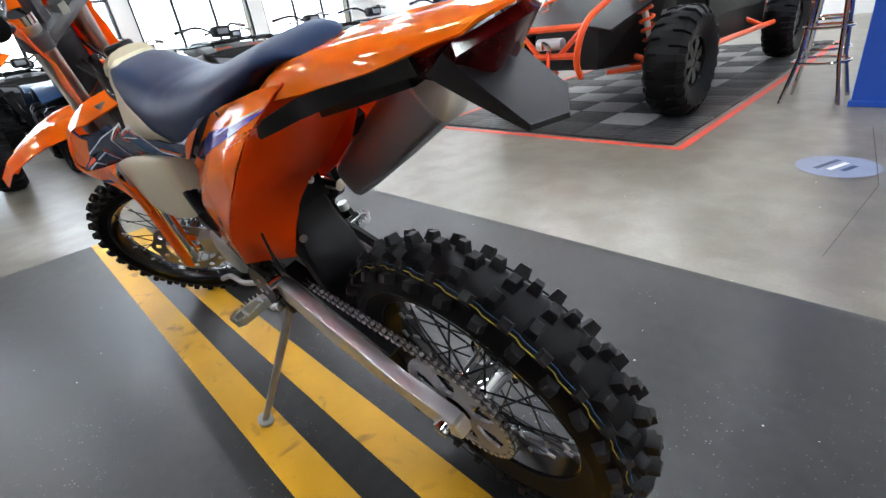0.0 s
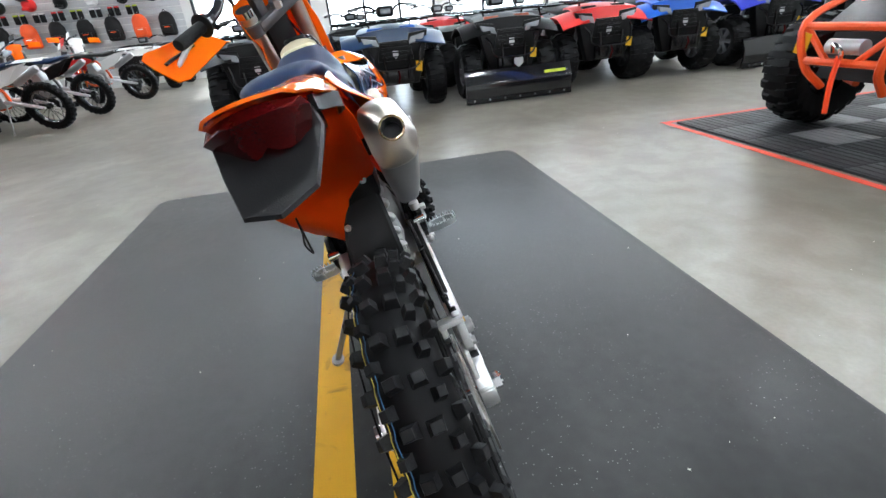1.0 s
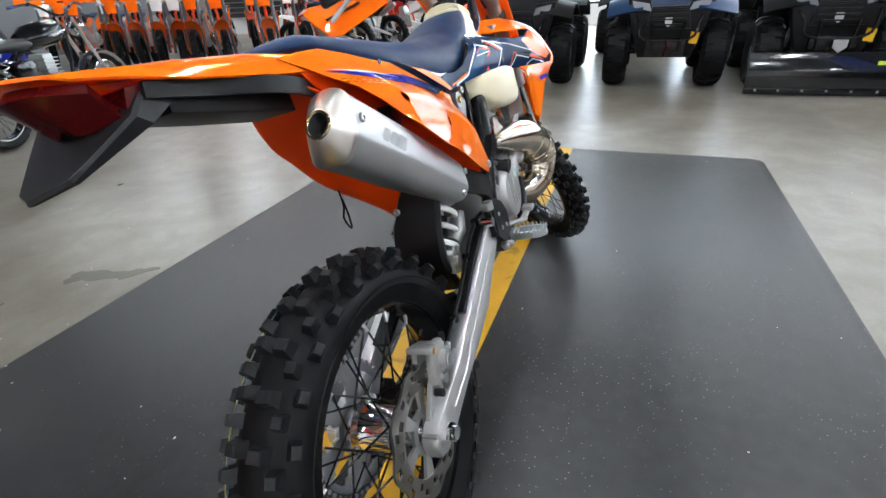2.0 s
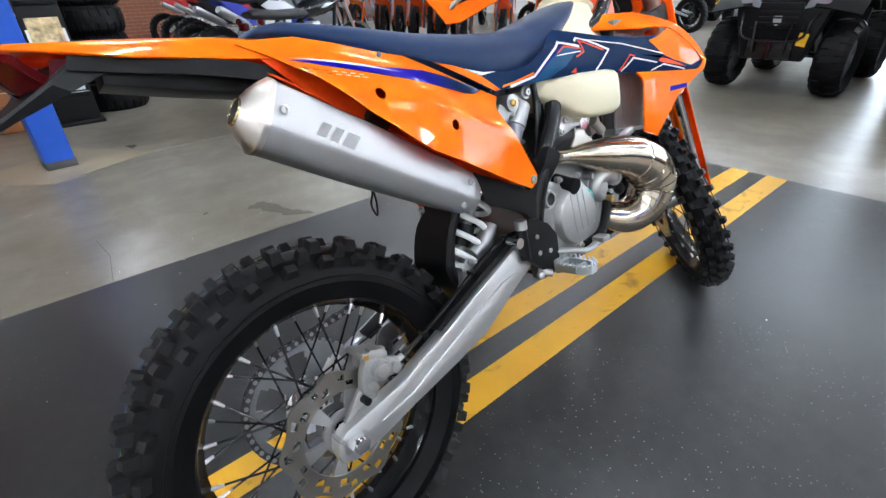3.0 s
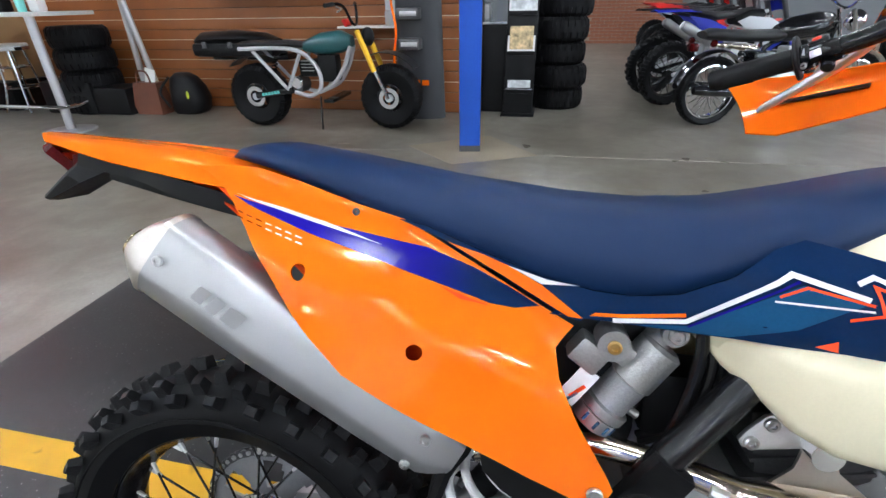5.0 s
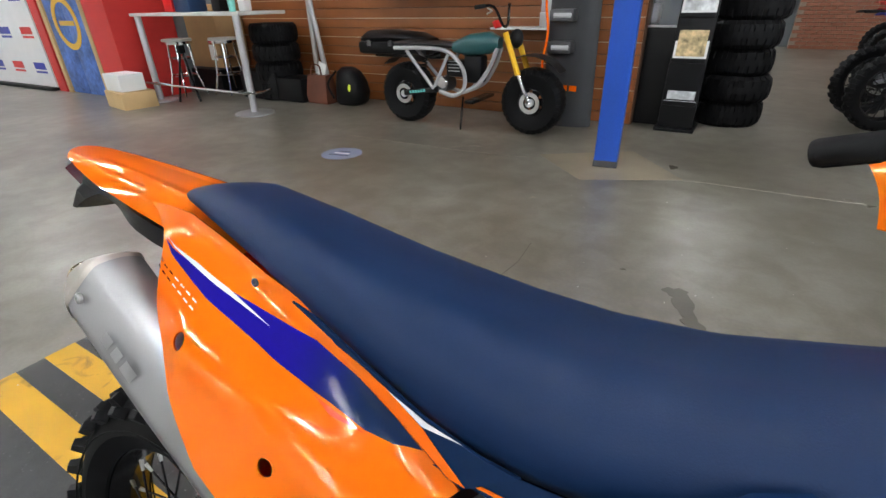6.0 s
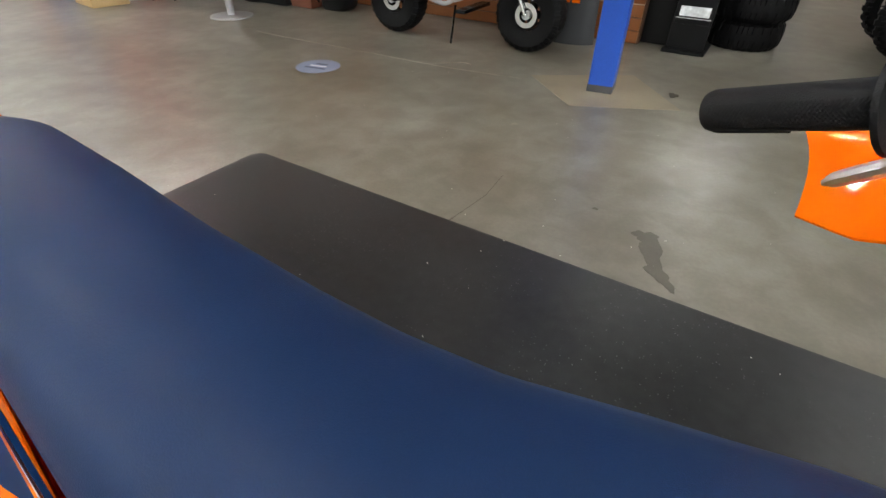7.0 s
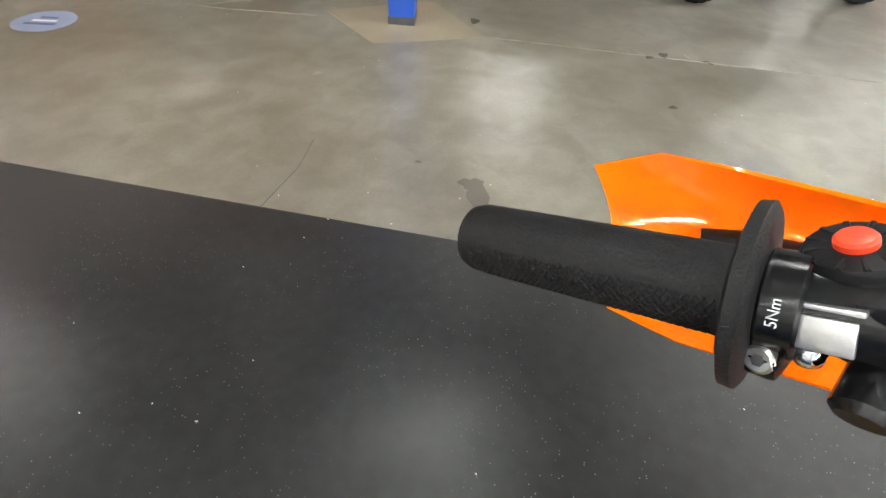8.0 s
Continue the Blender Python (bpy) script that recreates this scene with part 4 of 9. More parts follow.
flap_rings = [inset, [(q[0] + 0.002, q[1], q[2] - 0.003) for q in face], [(q[0] + 0.028 * d, q[1] * 0.94, q[2] - 0.02 * d) for q, d in zip(face, depth)]]
part("mud_flap", loft(flap_rings), FLAP, bike, "grey-black licence carrier flap", smooth=22)
part("strap", tube(cat([(0.272, 0.118, 0.69), (0.274, 0.122, 0.655), (0.268, 0.128, 0.63), (0.272, 0.122, 0.605), (0.278, 0.122, 0.63), (0.276, 0.12, 0.67)]), 0.0022, 6), BLACK, bike)

# inner rear mud guard behind the shock
gd = []
for w in np.linspace(0.725, 0.4, 18):
    u = polyline(w, [0.4, 0.45, 0.5, 0.56, 0.6, 0.65, 0.725], [0.335, 0.306, 0.294, 0.312, 0.338, 0.346, 0.346])
    lo, hi = polyline(w, [0.4, 0.5, 0.66, 0.725], [-0.05, -0.052, -0.053, -0.066]), polyline(w, [0.4, 0.5, 0.57, 0.6, 0.62, 0.7, 0.725], [0.06, 0.066, 0.062, 0.05, 0.045, -0.013, -0.03])
    gd.append([(u + 0.018, lo, w), (u + 0.01, lo - 0.001, w), (u, lo + 0.007, w), (u - 0.003, (lo + hi) / 2, w), (u, hi - 0.007, w), (u + 0.01, hi, w), (u + 0.04, hi, w)])
gd = grid_sheet(gd, 0.004)
guardp = part("inner_guard", gd, BLACK, bike, "black inner mud guard")
for u, v, w in ((0.342, -0.033, 0.688), (0.3335, 0.042, 0.602)):
    part("guard_bolt", bolt(0.008, 0.006), STEEL, guardp, at=Matrix.Translation((u, v, w)) @ Matrix.Rotation(radians(90), 4, "Z"))

# silencer
SILVER_PALE = mat("pale_etched_alloy", (0.62, 0.62, 0.62), 0.5, 0.4, var=0.05)
A0, A1 = Vector((0.006, -0.112, 0.838)), Vector((0.318, -0.112, 0.648))
fwd = (A1 - A0).normalized()
upn = Vector((0, -1, 0)).cross(fwd)
upn = upn if upn.z > 0 else -upn
out = Vector((0, -1, 0))
SIL = [(-0.03, 0.045), (-0.006, 0.05), (0.02, 0.046), (0.032, 0.036), (0.046, -0.004), (0.046, -0.02), (0.032, -0.043), (0.006, -0.05), (-0.028, -0.047), (-0.04, -0.03), (-0.042, 0.02), (-0.038, 0.038)]


def sil_ring(p, s, sub=3):
    pts = []
    raw = [Vector((a, b, 0)) for a, b in SIL]
    n = len(raw)
    for i in range(n):
        a, b, c, d = raw[i - 1], raw[i], raw[(i + 1) % n], raw[(i + 2) % n]
        for k in range(sub):
            t = k / sub
            q = 0.5 * (2 * b + (c - a) * t + (2 * a - 5 * b + 4 * c - d) * t * t + (3 * b - a - 3 * c + d) * t ** 3)
            pts.append(p + out * q.x * s * 0.78 + upn * q.y * s)
    return pts


body = [sil_ring(A0.lerp(A1, f), s) for f, s in ((0.0, 0.97), (0.012, 0.985), (0.4, 0.96), (0.8, 0.87), (0.94, 0.81), (0.98, 0.77))]
sil = part("silencer", loft(body), MUFFLER, bike, "satin alloy silencer can", smooth=30)
tip = A0 - fwd * 0.031 - upn * 0.007 + out * 0.006
edge_ring = sil_ring(A0, 1.012)
mouth = []
for q in edge_ring:
    e = q - A0
    mouth.append(tip + (out * e.dot(out) + upn * e.dot(upn)).normalized() * 0.0182)
cap_rings = [[q + fwd * 0.004 for q in edge_ring], [q - fwd * 0.003 for q in edge_ring]]
for f in (0.06, 0.3, 0.6, 0.9, 1.0):
    cap_rings.append([q.lerp(c, f) - fwd * 0.003 * (1 - f) - fwd * 0.003 * math.sin(math.pi * f) for q, c in zip(edge_ring, mouth)])
part("end_cap", loft(cap_rings, cap=False), TITAN, sil, "brushed steel silencer end cap", smooth=28)


def hoop(off, r, n=32):
    """A circle round the outlet's axis, off metres into it."""
    return [tip + fwd * off + out * (r * math.cos(2 * math.pi * k / n)) + upn * (r * math.sin(2 * math.pi * k / n)) for k in range(n)]


part("tail_pipe", loft([hoop(0.004, 0.0184), hoop(-0.001, 0.0182), hoop(-0.003, 0.0174), hoop(-0.0032, 0.016), hoop(-0.002, 0.0148)], cap=False), GOLD_TINT, sil, "straw-tinted steel outlet ring")
part("outlet_bore", loft([hoop(-0.002, 0.0148), hoop(0.008, 0.0144), hoop(0.026, 0.014)], cap=False), CAST_DARK, sil)
part("baffle", cyl(tip + fwd * 0.02, tip + fwd * 0.024, 0.0142, 20), BLACK, sil)
band = [sil_ring(A1 - fwd * d, s) for d, s in ((0.022, 0.785), (0.0, 0.77), (-0.012, 0.66), (-0.03, 0.42))]
part("front_cap", loft(band), MUFFLER, sil)
for u, v, w in ((0.025, -0.147, 0.839), (0.003, -0.136, 0.803), (0.314, -0.141, 0.668), (0.291, -0.137, 0.633)):
    part("rivet", bolt(0.006, 0.004), STEEL, sil, at=Matrix.Translation((u, v, w)) @ Matrix.Rotation(radians(180), 4, "Z"))
# embossed emblem as plain slanted bars
for i, (du, wd, sl) in enumerate(((0.062, 0.014, 0.012), (0.082, 0.013, 0.0), (0.101, 0.02, -0.006))):
    o0 = A0 + fwd * du + out * 0.0338 + upn * 0.004
    bm = bmesh.new()
    q = [o0 - upn * 0.011, o0 + fwd * wd - upn * 0.011, o0 + fwd * (wd + 0.006) + upn * 0.011, o0 + fwd * 0.006 + upn * 0.011]
    q = [p + out * 0.0012 for p in q]
    bm.faces.new([bm.verts.new(p) for p in q])
    bmesh.ops.solidify(bm, geom=bm.faces[:], thickness=0.0012)
    part("emblem_bar", bm, SILVER_PALE, sil)
part("silencer_bracket", plate([(0.17, 0.8), (0.2, 0.83), (0.22, 0.8), (0.19, 0.77)], -0.1, -0.07, 0.003), BLACK, bike)

# expansion chamber: out of the cylinder, forward, round and back along the side
EC = cat([(0.80, -0.03, 0.47), (0.84, -0.06, 0.435), (0.885, -0.09, 0.42), (0.93, -0.115, 0.44), (0.953, -0.13, 0.495), (0.92, -0.132, 0.548),
          (0.85, -0.128, 0.585), (0.77, -0.122, 0.608), (0.69, -0.117, 0.627), (0.625, -0.112, 0.639), (0.57, -0.096, 0.645), (0.47, -0.078, 0.648), (0.36, -0.095, 0.632)], 7)
er = radii([0.026, 0.036, 0.046, 0.053, 0.058, 0.056, 0.05, 0.042, 0.028, 0.0145, 0.0135, 0.0135, 0.0135], len(EC))
ec_rings = tube(EC, er, 28, cap=True)
pipe = part("exhaust_pipe", ec_rings, NICKEL, bike, "nickel-plated expansion chamber")
for i in (20, 23, 26, 29, 32, 35, 40):
    d = (EC[i + 1] - EC[i - 1]).normalized()
    part("weld_seam", tube([EC[i] - d * 0.0022, EC[i] - d * 0.001, EC[i] + d * 0.001, EC[i] + d * 0.0022], [er[i], er[i] + 0.0016, er[i] + 0.0016, er[i]], 28), NICKEL, pipe)
part("pipe_spring", tube([(0.597, -0.122, 0.644), (0.612, -0.127, 0.642)], 0.006, 8), STEEL, pipe)
part("pipe_header", tube(cat([(0.74, -0.0, 0.56), (0.79, -0.005, 0.52), (0.81, -0.03, 0.46)]), 0.026, 16), NICKEL, bike)

# frame
for s in (-1, 1):
    p1 = cat([(0.98, s * 0.03, 0.97), (0.86, s * 0.06, 0.9), (0.74, s * 0.05, 0.87), (0.69, s * 0.068, 0.83), (0.629, s * 0.096, 0.761), (0.585, s * 0.109, 0.705), (0.549, s * 0.114, 0.656), (0.518, s * 0.108, 0.58), (0.5, s * 0.1, 0.48), (0.53, s * 0.09, 0.41)], 5)
    part("frame_tube", tube(p1, 0.0175, 16), BLACK_SATIN, bike, "black steel frame tube")
    p2 = cat([(1.0, s * 0.025, 0.9), (0.99, s * 0.03, 0.75), (0.98, s * 0.045, 0.55), (0.93, s * 0.05, 0.42), (0.84, s * 0.05, 0.405), (0.7, s * 0.05, 0.405), (0.56, s * 0.06, 0.41)], 5)
    part("frame_tube", tube(p2, 0.0145, 12), BLACK_SATIN, bike, "black steel frame tube")
    p3 = cat([(0.5, s * 0.098, 0.565), (0.44, s * 0.09, 0.6), (0.4, s * 0.085, 0.635)] , 5)
    part("subframe_tube", tube(p3, 0.012, 10), BLACK_SATIN, bike)
    wing = [(0.361, 0.672), (0.424, 0.637), (0.485, 0.603), (0.51, 0.613), (0.53, 0.66), (0.543, 0.678), (0.578, 0.656), (0.562, 0.622), (0.525, 0.565), (0.517, 0.534), (0.483, 0.538), (0.469, 0.558), (0.435, 0.578), (0.394, 0.597), (0.372, 0.616)]
    part("frame_cover", hpanel(wing, lambda u, w: 0.118 - 0.012 * smoothstep((0.45 - u) / 0.1) + 0.017 * smoothstep((w - 0.6) / 0.05) * smoothstep((u - 0.5) / 0.03), 0.016, 0.02, s), BLACK, bike, "matt black frame cover")
    guard = [(0.427, 0.532), (0.455, 0.546), (0.484, 0.545), (0.52, 0.523), (0.543, 0.492), (0.542, 0.45), (0.54, 0.408), (0.498, 0.42), (0.452, 0.462), (0.433, 0.484), (0.426, 0.508)]
    part("frame_guard", hpanel(guard, lambda u, w: 0.126, 0.01, 0.03, s), BLACK, bike, "matt black frame guard")
    rot = Matrix.Rotation(radians(180) if s < 0 else 0, 4, "Z")
    for u, w in ((0.478, 0.508), (0.48, 0.472), (0.514, 0.465)):
        part("guard_bolt", bolt(0.005, 0.003), STEEL, bike, at=Matrix.Translation((u, s * 0.1265, w)) @ rot)
    part("pivot_bolt", cyl((0.424, s * 0.1, 0.513), (0.424, s * 0.129, 0.513), 0.011, 18), CHROME, bike)
    part("spine_plate", plate([(0.9, 0.96), (1.0, 0.98), (1.02, 0.88), (0.98, 0.8), (0.93, 0.88)], s * 0.022, s * 0.03, 0.002), ORANGE_FRAME, bike)
part("reservoir_cap", cyl((0.445, -0.118, 0.535), (0.445, -0.118, 0.553), 0.0125, 16), STEEL, bike, "steel reservoir cap")
part("master_cylinder", cyl((0.445, -0.118, 0.47), (0.445, -0.118, 0.536), 0.011, 14), BLACK, bike)
part("head_tube", cyl((1.03, 0, 0.87), (1.085, 0, 0.76), 0.034, 20), ORANGE_FRAME, bike)

# footpegs with teeth
for s in (-1, 1):
    peg = bmesh.new()
    outer = [(0.52, 0.135), (0.552, 0.135), (0.559, 0.155), (0.556, 0.198), (0.546, 0.213), (0.528, 0.213), (0.517, 0.198), (0.515, 0.155)]
    ring_o = [(u, s * v) for u, v in outer]
    ring_i = [(0.537 + (u - 0.537) * 0.72, s * (0.18 + (v - 0.18) * 0.78)) for u, v in outer]
    n = len(ring_o)
    lo_o, hi_o = [peg.verts.new((u, v, 0.418)) for u, v in ring_o], [peg.verts.new((u, v, 0.436)) for u, v in ring_o]
    lo_i, hi_i = [peg.verts.new((u, v, 0.418)) for u, v in ring_i], [peg.verts.new((u, v, 0.436)) for u, v in ring_i]
    for i in range(n):
        j = (i + 1) % n
        for q in ((lo_o[i], lo_o[j], hi_o[j], hi_o[i]), (hi_o[i], hi_o[j], hi_i[j], hi_i[i]), (hi_i[i], hi_i[j], lo_i[j], lo_i[i]), (lo_i[i], lo_i[j], lo_o[j], lo_o[i])):
            peg.faces.new(q)
    for t in resample([(u, v, 0) for u, v in ring_o], 0.012):
        cyl((t[0], t[1], 0.434), (t[0], t[1], 0.444), 0.0032, 5, peg, r2=0.0012)
    box(0.046, 0.006, 0.014, (0.537, s * 0.182, 0.426), 0.0, None, peg)
    box(0.03, 0.034, 0.03, (0.535, s * 0.122, 0.424), 0.006, None, peg)
    part("footpeg", peg, PEG, bike, "toothed steel footpeg")
    part("peg_mount", box(0.06, 0.03, 0.035, (0.52, s * 0.1, 0.42), 0.008), CAST_DARK, bike)
    lk = cyl((0.48, s * 0.115, 0.428), (0.5, s * 0.135, 0.42), 0.008, 10)
    sphere(0.009, (0.474, s * 0.126, 0.424), bm=lk)
    part("pedal_linkage", lk, STEEL, bike)

# engine
eng = plate([(0.5, 0.42), (0.53, 0.6), (0.6, 0.63), (0.7, 0.62), (0.8, 0.58), (0.83, 0.5), (0.8, 0.41), (0.7, 0.39), (0.55, 0.39)], -0.085, 0.085, 0.02)
engine = part("engine_case", eng, CAST, bike, "cast alloy engine case")
ring = lambda rr, y, cu=0.622, cw=0.511: [(cu + rr * math.cos(2 * math.pi * k / 40), y, cw + rr * math.sin(2 * math.pi * k / 40)) for k in range(40)]
part("clutch_cover", loft([ring(0.084, -0.08), ring(0.084, -0.104), ring(0.081, -0.108), ring(0.072, -0.11), ring(0.0675, -0.113), ring(0.0655, -0.128), ring(0.0635, -0.1315), ring(0.06, -0.133)]), CAST, engine, "round cast clutch cover")
for i, du in enumerate((-0.026, -0.004, 0.018)):
    sl = plate([(0.62 + du, 0.565), (0.624 + du, 0.565), (0.634 + du, 0.475), (0.63 + du, 0.475)], -0.1345, -0.132)
    part("cover_rib", sl, CAST, engine)
part("paint_mark", tube([(0.622 + 0.0605 * math.cos(t), -0.1318, 0.511 + 0.0605 * math.sin(t)) for t in np.linspace(0.86, 0.28, 9)], [0.0022, 0.0034, 0.003, 0.0024, 0.0028, 0.002, 0.0026, 0.002, 0.0012], 8), PAINT_MARK, engine, "blue-green paint stroke on the cover")
for k in range(8):
    a = 2 * math.pi * k / 8 + 0.3
    bb = cyl((0.622 + 0.088 * math.cos(a), -0.1, 0.511 + 0.088 * math.sin(a)), (0.622 + 0.088 * math.cos(a), -0.11, 0.511 + 0.088 * math.sin(a)), 0.0075, 12)
    cyl((0.622 + 0.088 * math.cos(a), -0.108, 0.511 + 0.088 * math.sin(a)), (0.622 + 0.088 * math.cos(a), -0.115, 0.511 + 0.088 * math.sin(a)), 0.005, 8, bb)
    part("cover_bolt", bb, STEEL, engine)
capb = cyl((0.612, -0.085, 0.59), (0.612, -0.13, 0.578), 0.016, 18)
cyl((0.612, -0.125, 0.579), (0.612, -0.138, 0.576), 0.0175, 18, capb)
part("oil_filler_cap", capb, BLACK, engine, "black oil filler cap")
ks = plate([(0.508, 0.52), (0.512, 0.575), (0.53, 0.603), (0.562, 0.603), (0.585, 0.59), (0.59, 0.55), (0.57, 0.515), (0.53, 0.505)], -0.112, -0.08, 0.006)
part("kickstart_boss", ks, CAST, engine)
part("shaft_hole", cyl((0.546, -0.1185, 0.567), (0.546, -0.1, 0.567), 0.0135, 20), BLACK, engine)
part("shaft_ring", closed_lathe([(-0.005, 0.0135), (-0.005, 0.0175), (0.006, 0.021), (0.006, 0.0135)], seg=28), CAST, engine, at=pose(0.546, -0.116, 0.567))
wp = plate([(0.706, 0.5), (0.702, 0.56), (0.722, 0.582), (0.77, 0.578), (0.79, 0.56), (0.785, 0.52), (0.755, 0.495)], -0.105, -0.07, 0.008)
vol = [(0.742 + (0.021 + 0.006 * f) * math.cos(t), -0.112, 0.537 + (0.021 + 0.006 * f) * math.sin(t)) for f, t in ((k / 16, radians(-60 - 230 * k / 16)) for k in range(17))]
vol += [(0.77, -0.112, 0.561), (0.79, -0.11, 0.553), (0.806, -0.108, 0.545)]
tube(vol, radii([0.008, 0.011, 0.0135, 0.015, 0.016, 0.0165, 0.0165], len(vol)), 16, wp)
cyl((0.742, -0.12, 0.537), (0.742, -0.09, 0.537), 0.02, 20, wp)
cyl((0.8, -0.109, 0.549), (0.812, -0.107, 0.542), 0.02, 18, wp)
part("water_pump", wp, CAST, engine, "cast water pump housing")
for u, w in ((0.71, 0.572), (0.766, 0.579), (0.782, 0.517), (0.717, 0.503)):
    part("pump_bolt", cyl((u, -0.117, w), (u, -0.09, w), 0.0062, 8), STEEL, engine)
part("pump_drain", cyl((0.766, -0.128, 0.503), (0.766, -0.1, 0.505), 0.0085, 6), GOLD, engine)
part("pump_hose", tube(cat([(0.82, -0.1, 0.53), (0.86, -0.09, 0.5), (0.87, -0.06, 0.56)]), 0.013, 10), BLACK, engine)
cy = box(0.12, 0.14, 0.1, (0.71, 0, 0.67), 0.02, Matrix.Rotation(radians(-12), 4, "Y"))
for k in range(3):
    box(0.126, 0.146, 0.004, (0.706 + 0.006 * k, 0, 0.64 + 0.024 * k), 0.0, Matrix.Rotation(radians(-12), 4, "Y"), cy)
part("cylinder", cy, CAST_DARK, engine, "dark cast cylinder")
part("cylinder_head", box(0.11, 0.12, 0.035, (0.725, 0, 0.735), 0.012, Matrix.Rotation(radians(-12), 4, "Y")), CAST, engine)
cb = box(0.09, 0.07, 0.08, (0.585, -0.02, 0.69), 0.015)
cyl((0.54, -0.02, 0.7), (0.64, -0.02, 0.69), 0.03, 16, cb)
part("throttle_body", cb, BLACK, engine)
part("head_stay", plate([(0.622, 0.692), (0.628, 0.702), (0.643, 0.72), (0.65, 0.722), (0.68, 0.717), (0.7, 0.712), (0.7, 0.69), (0.678, 0.69), (0.637, 0.682), (0.626, 0.684)], -0.102, -0.096, 0.0015), ALU, bike, "alloy head stay plate")
for u, w in ((0.633, 0.691), (0.648, 0.713)):
    part("stay_bolt", bolt(0.007, 0.005), STEEL, bike, at=Matrix.Translation((u, -0.1025, w)) @ Matrix.Rotation(radians(180), 4, "Z"))
hw = cyl((0.69, -0.122, 0.697), (0.69, -0.07, 0.697), 0.0145, 18)
part("head_bolt", hw, CHROME, bike)
vb = box(0.05, 0.05, 0.045, (0.79, -0.06, 0.68), 0.01, Matrix.Rotation(radians(-20), 4, "Y"))
cyl((0.77, -0.09, 0.69), (0.81, -0.085, 0.66), 0.012, 10, vb)
part("power_valve_housing", vb, CAST, engine)
part("clamp_bracket", plate([(0.678, 0.702), (0.7, 0.704), (0.712, 0.672), (0.742, 0.648), (0.652, 0.65), (0.672, 0.672)], -0.108, -0.104, 0.001), TITAN, bike)

# brake pedal
pd = tube(cat([(0.53, -0.115, 0.455), (0.58, -0.128, 0.44), (0.63, -0.135, 0.424), (0.675, -0.136, 0.427)]), [0.009] * 19, 10, flat=0.7)
box(0.03, 0.03, 0.012, (0.682, -0.14, 0.435), 0.003, None, pd)
part("brake_pedal", pd, CAST, bike, "forged alloy brake pedal")
part("lower_hose", tube(cat([(0.66, -0.11, 0.42), (0.72, -0.12, 0.44), (0.77, -0.11, 0.5), (0.8, -0.1, 0.52)]), 0.011, 10), BLACK, bike)

# shock with white spring, reservoir, linkage
SH0, SH1 = Vector((0.345, -0.02, 0.494)), Vector((0.447, -0.02, 0.645))
sh_ax = (SH1 - SH0).normalized()
sh_e = Vector((sh_ax.z, 0, -sh_ax.x))
coil = []
for f in np.linspace(0, 1, 150):
    th = 2 * math.pi * 5.0 * f
    coil.append(SH0.lerp(SH1, f) + sh_e * (0.039 * math.cos(th)) + Vector((0, -0.039 * math.sin(th), 0)))
part("shock_spring", tube(coil, 0.0062, 10), SPRING, bike, "white coil spring")
sh = cyl(SH0 - sh_ax * 0.05, SH1 + sh_ax * 0.12, 0.0135, 14)
cyl(SH0 - sh_ax * 0.016, SH0 - sh_ax * 0.006, 0.043, 28, sh)
cyl(SH1 + sh_ax * 0.006, SH1 + sh_ax * 0.02, 0.043, 28, sh)
part("shock_body", sh, CAST, bike)
part("bump_stop", cyl(SH0 + sh_ax * 0.03, SH0 + sh_ax * 0.075, 0.021, 18), BLACK, bike)
lk = plate([(0.312, 0.452), (0.316, 0.476), (0.336, 0.505), (0.356, 0.503), (0.366, 0.48), (0.36, 0.455), (0.335, 0.44)], -0.06, -0.045, 0.004)
plate([(0.312, 0.452), (0.316, 0.476), (0.336, 0.505), (0.356, 0.503), (0.366, 0.48), (0.36, 0.455), (0.335, 0.44)], 0.005, 0.02, 0.004, lk)
cyl((0.328, -0.068, 0.472), (0.328, 0.03, 0.472), 0.0125, 18, lk)
cyl((0.347, -0.064, 0.496), (0.347, 0.024, 0.496), 0.008, 14, lk)
part("shock_linkage", lk, CAST, bike, "cast shock clevis")
part("linkage_bolt", bolt(0.0075, 0.004), STEEL, bike, at=Matrix.Translation((0.328, -0.0685, 0.472)) @ Matrix.Rotation(radians(180), 4, "Z"))
rocker = tube([(0.37, -0.045, 0.5), (0.4, -0.05, 0.515), (0.43, -0.05, 0.545)], [0.017, 0.02, 0.015], 14)
part("linkage_rocker", rocker, CAST, bike)
# piggyback reservoir: cast head, dark canister, ribbed ring with a blue mark
RV0, RV1 = Vector((0.55, -0.07, 0.77)), Vector((0.484, -0.07, 0.673))
rv = (RV1 - RV0).normalized()
rs = tube([RV0, RV0 + rv * 0.004, RV0 + rv * 0.042, RV0 + rv * 0.05, RV0 + rv * 0.052], [0.018, 0.0235, 0.0245, 0.0245, 0.022], 26)
part("shock_reservoir", rs, CAST, bike, "cast shock reservoir")
part("canister", cyl(RV0 + rv * 0.05, RV0 + rv * 0.088, 0.0222, 26), SPROCKET, bike, "dark anodised canister")
part("reservoir_band", tube([RV0 + rv * 0.086, RV0 + rv * 0.088, RV0 + rv * 0.098, RV0 + rv * 0.1], [0.022, 0.0272, 0.0272, 0.024], 26), CAST, bike)
part("reservoir_cap", tube([RV0 + rv * 0.1, RV0 + rv * 0.101, RV0 + rv * 0.116, RV0 + rv * 0.119], [0.02, 0.0245, 0.0245, 0.02], 26), ALU, bike)
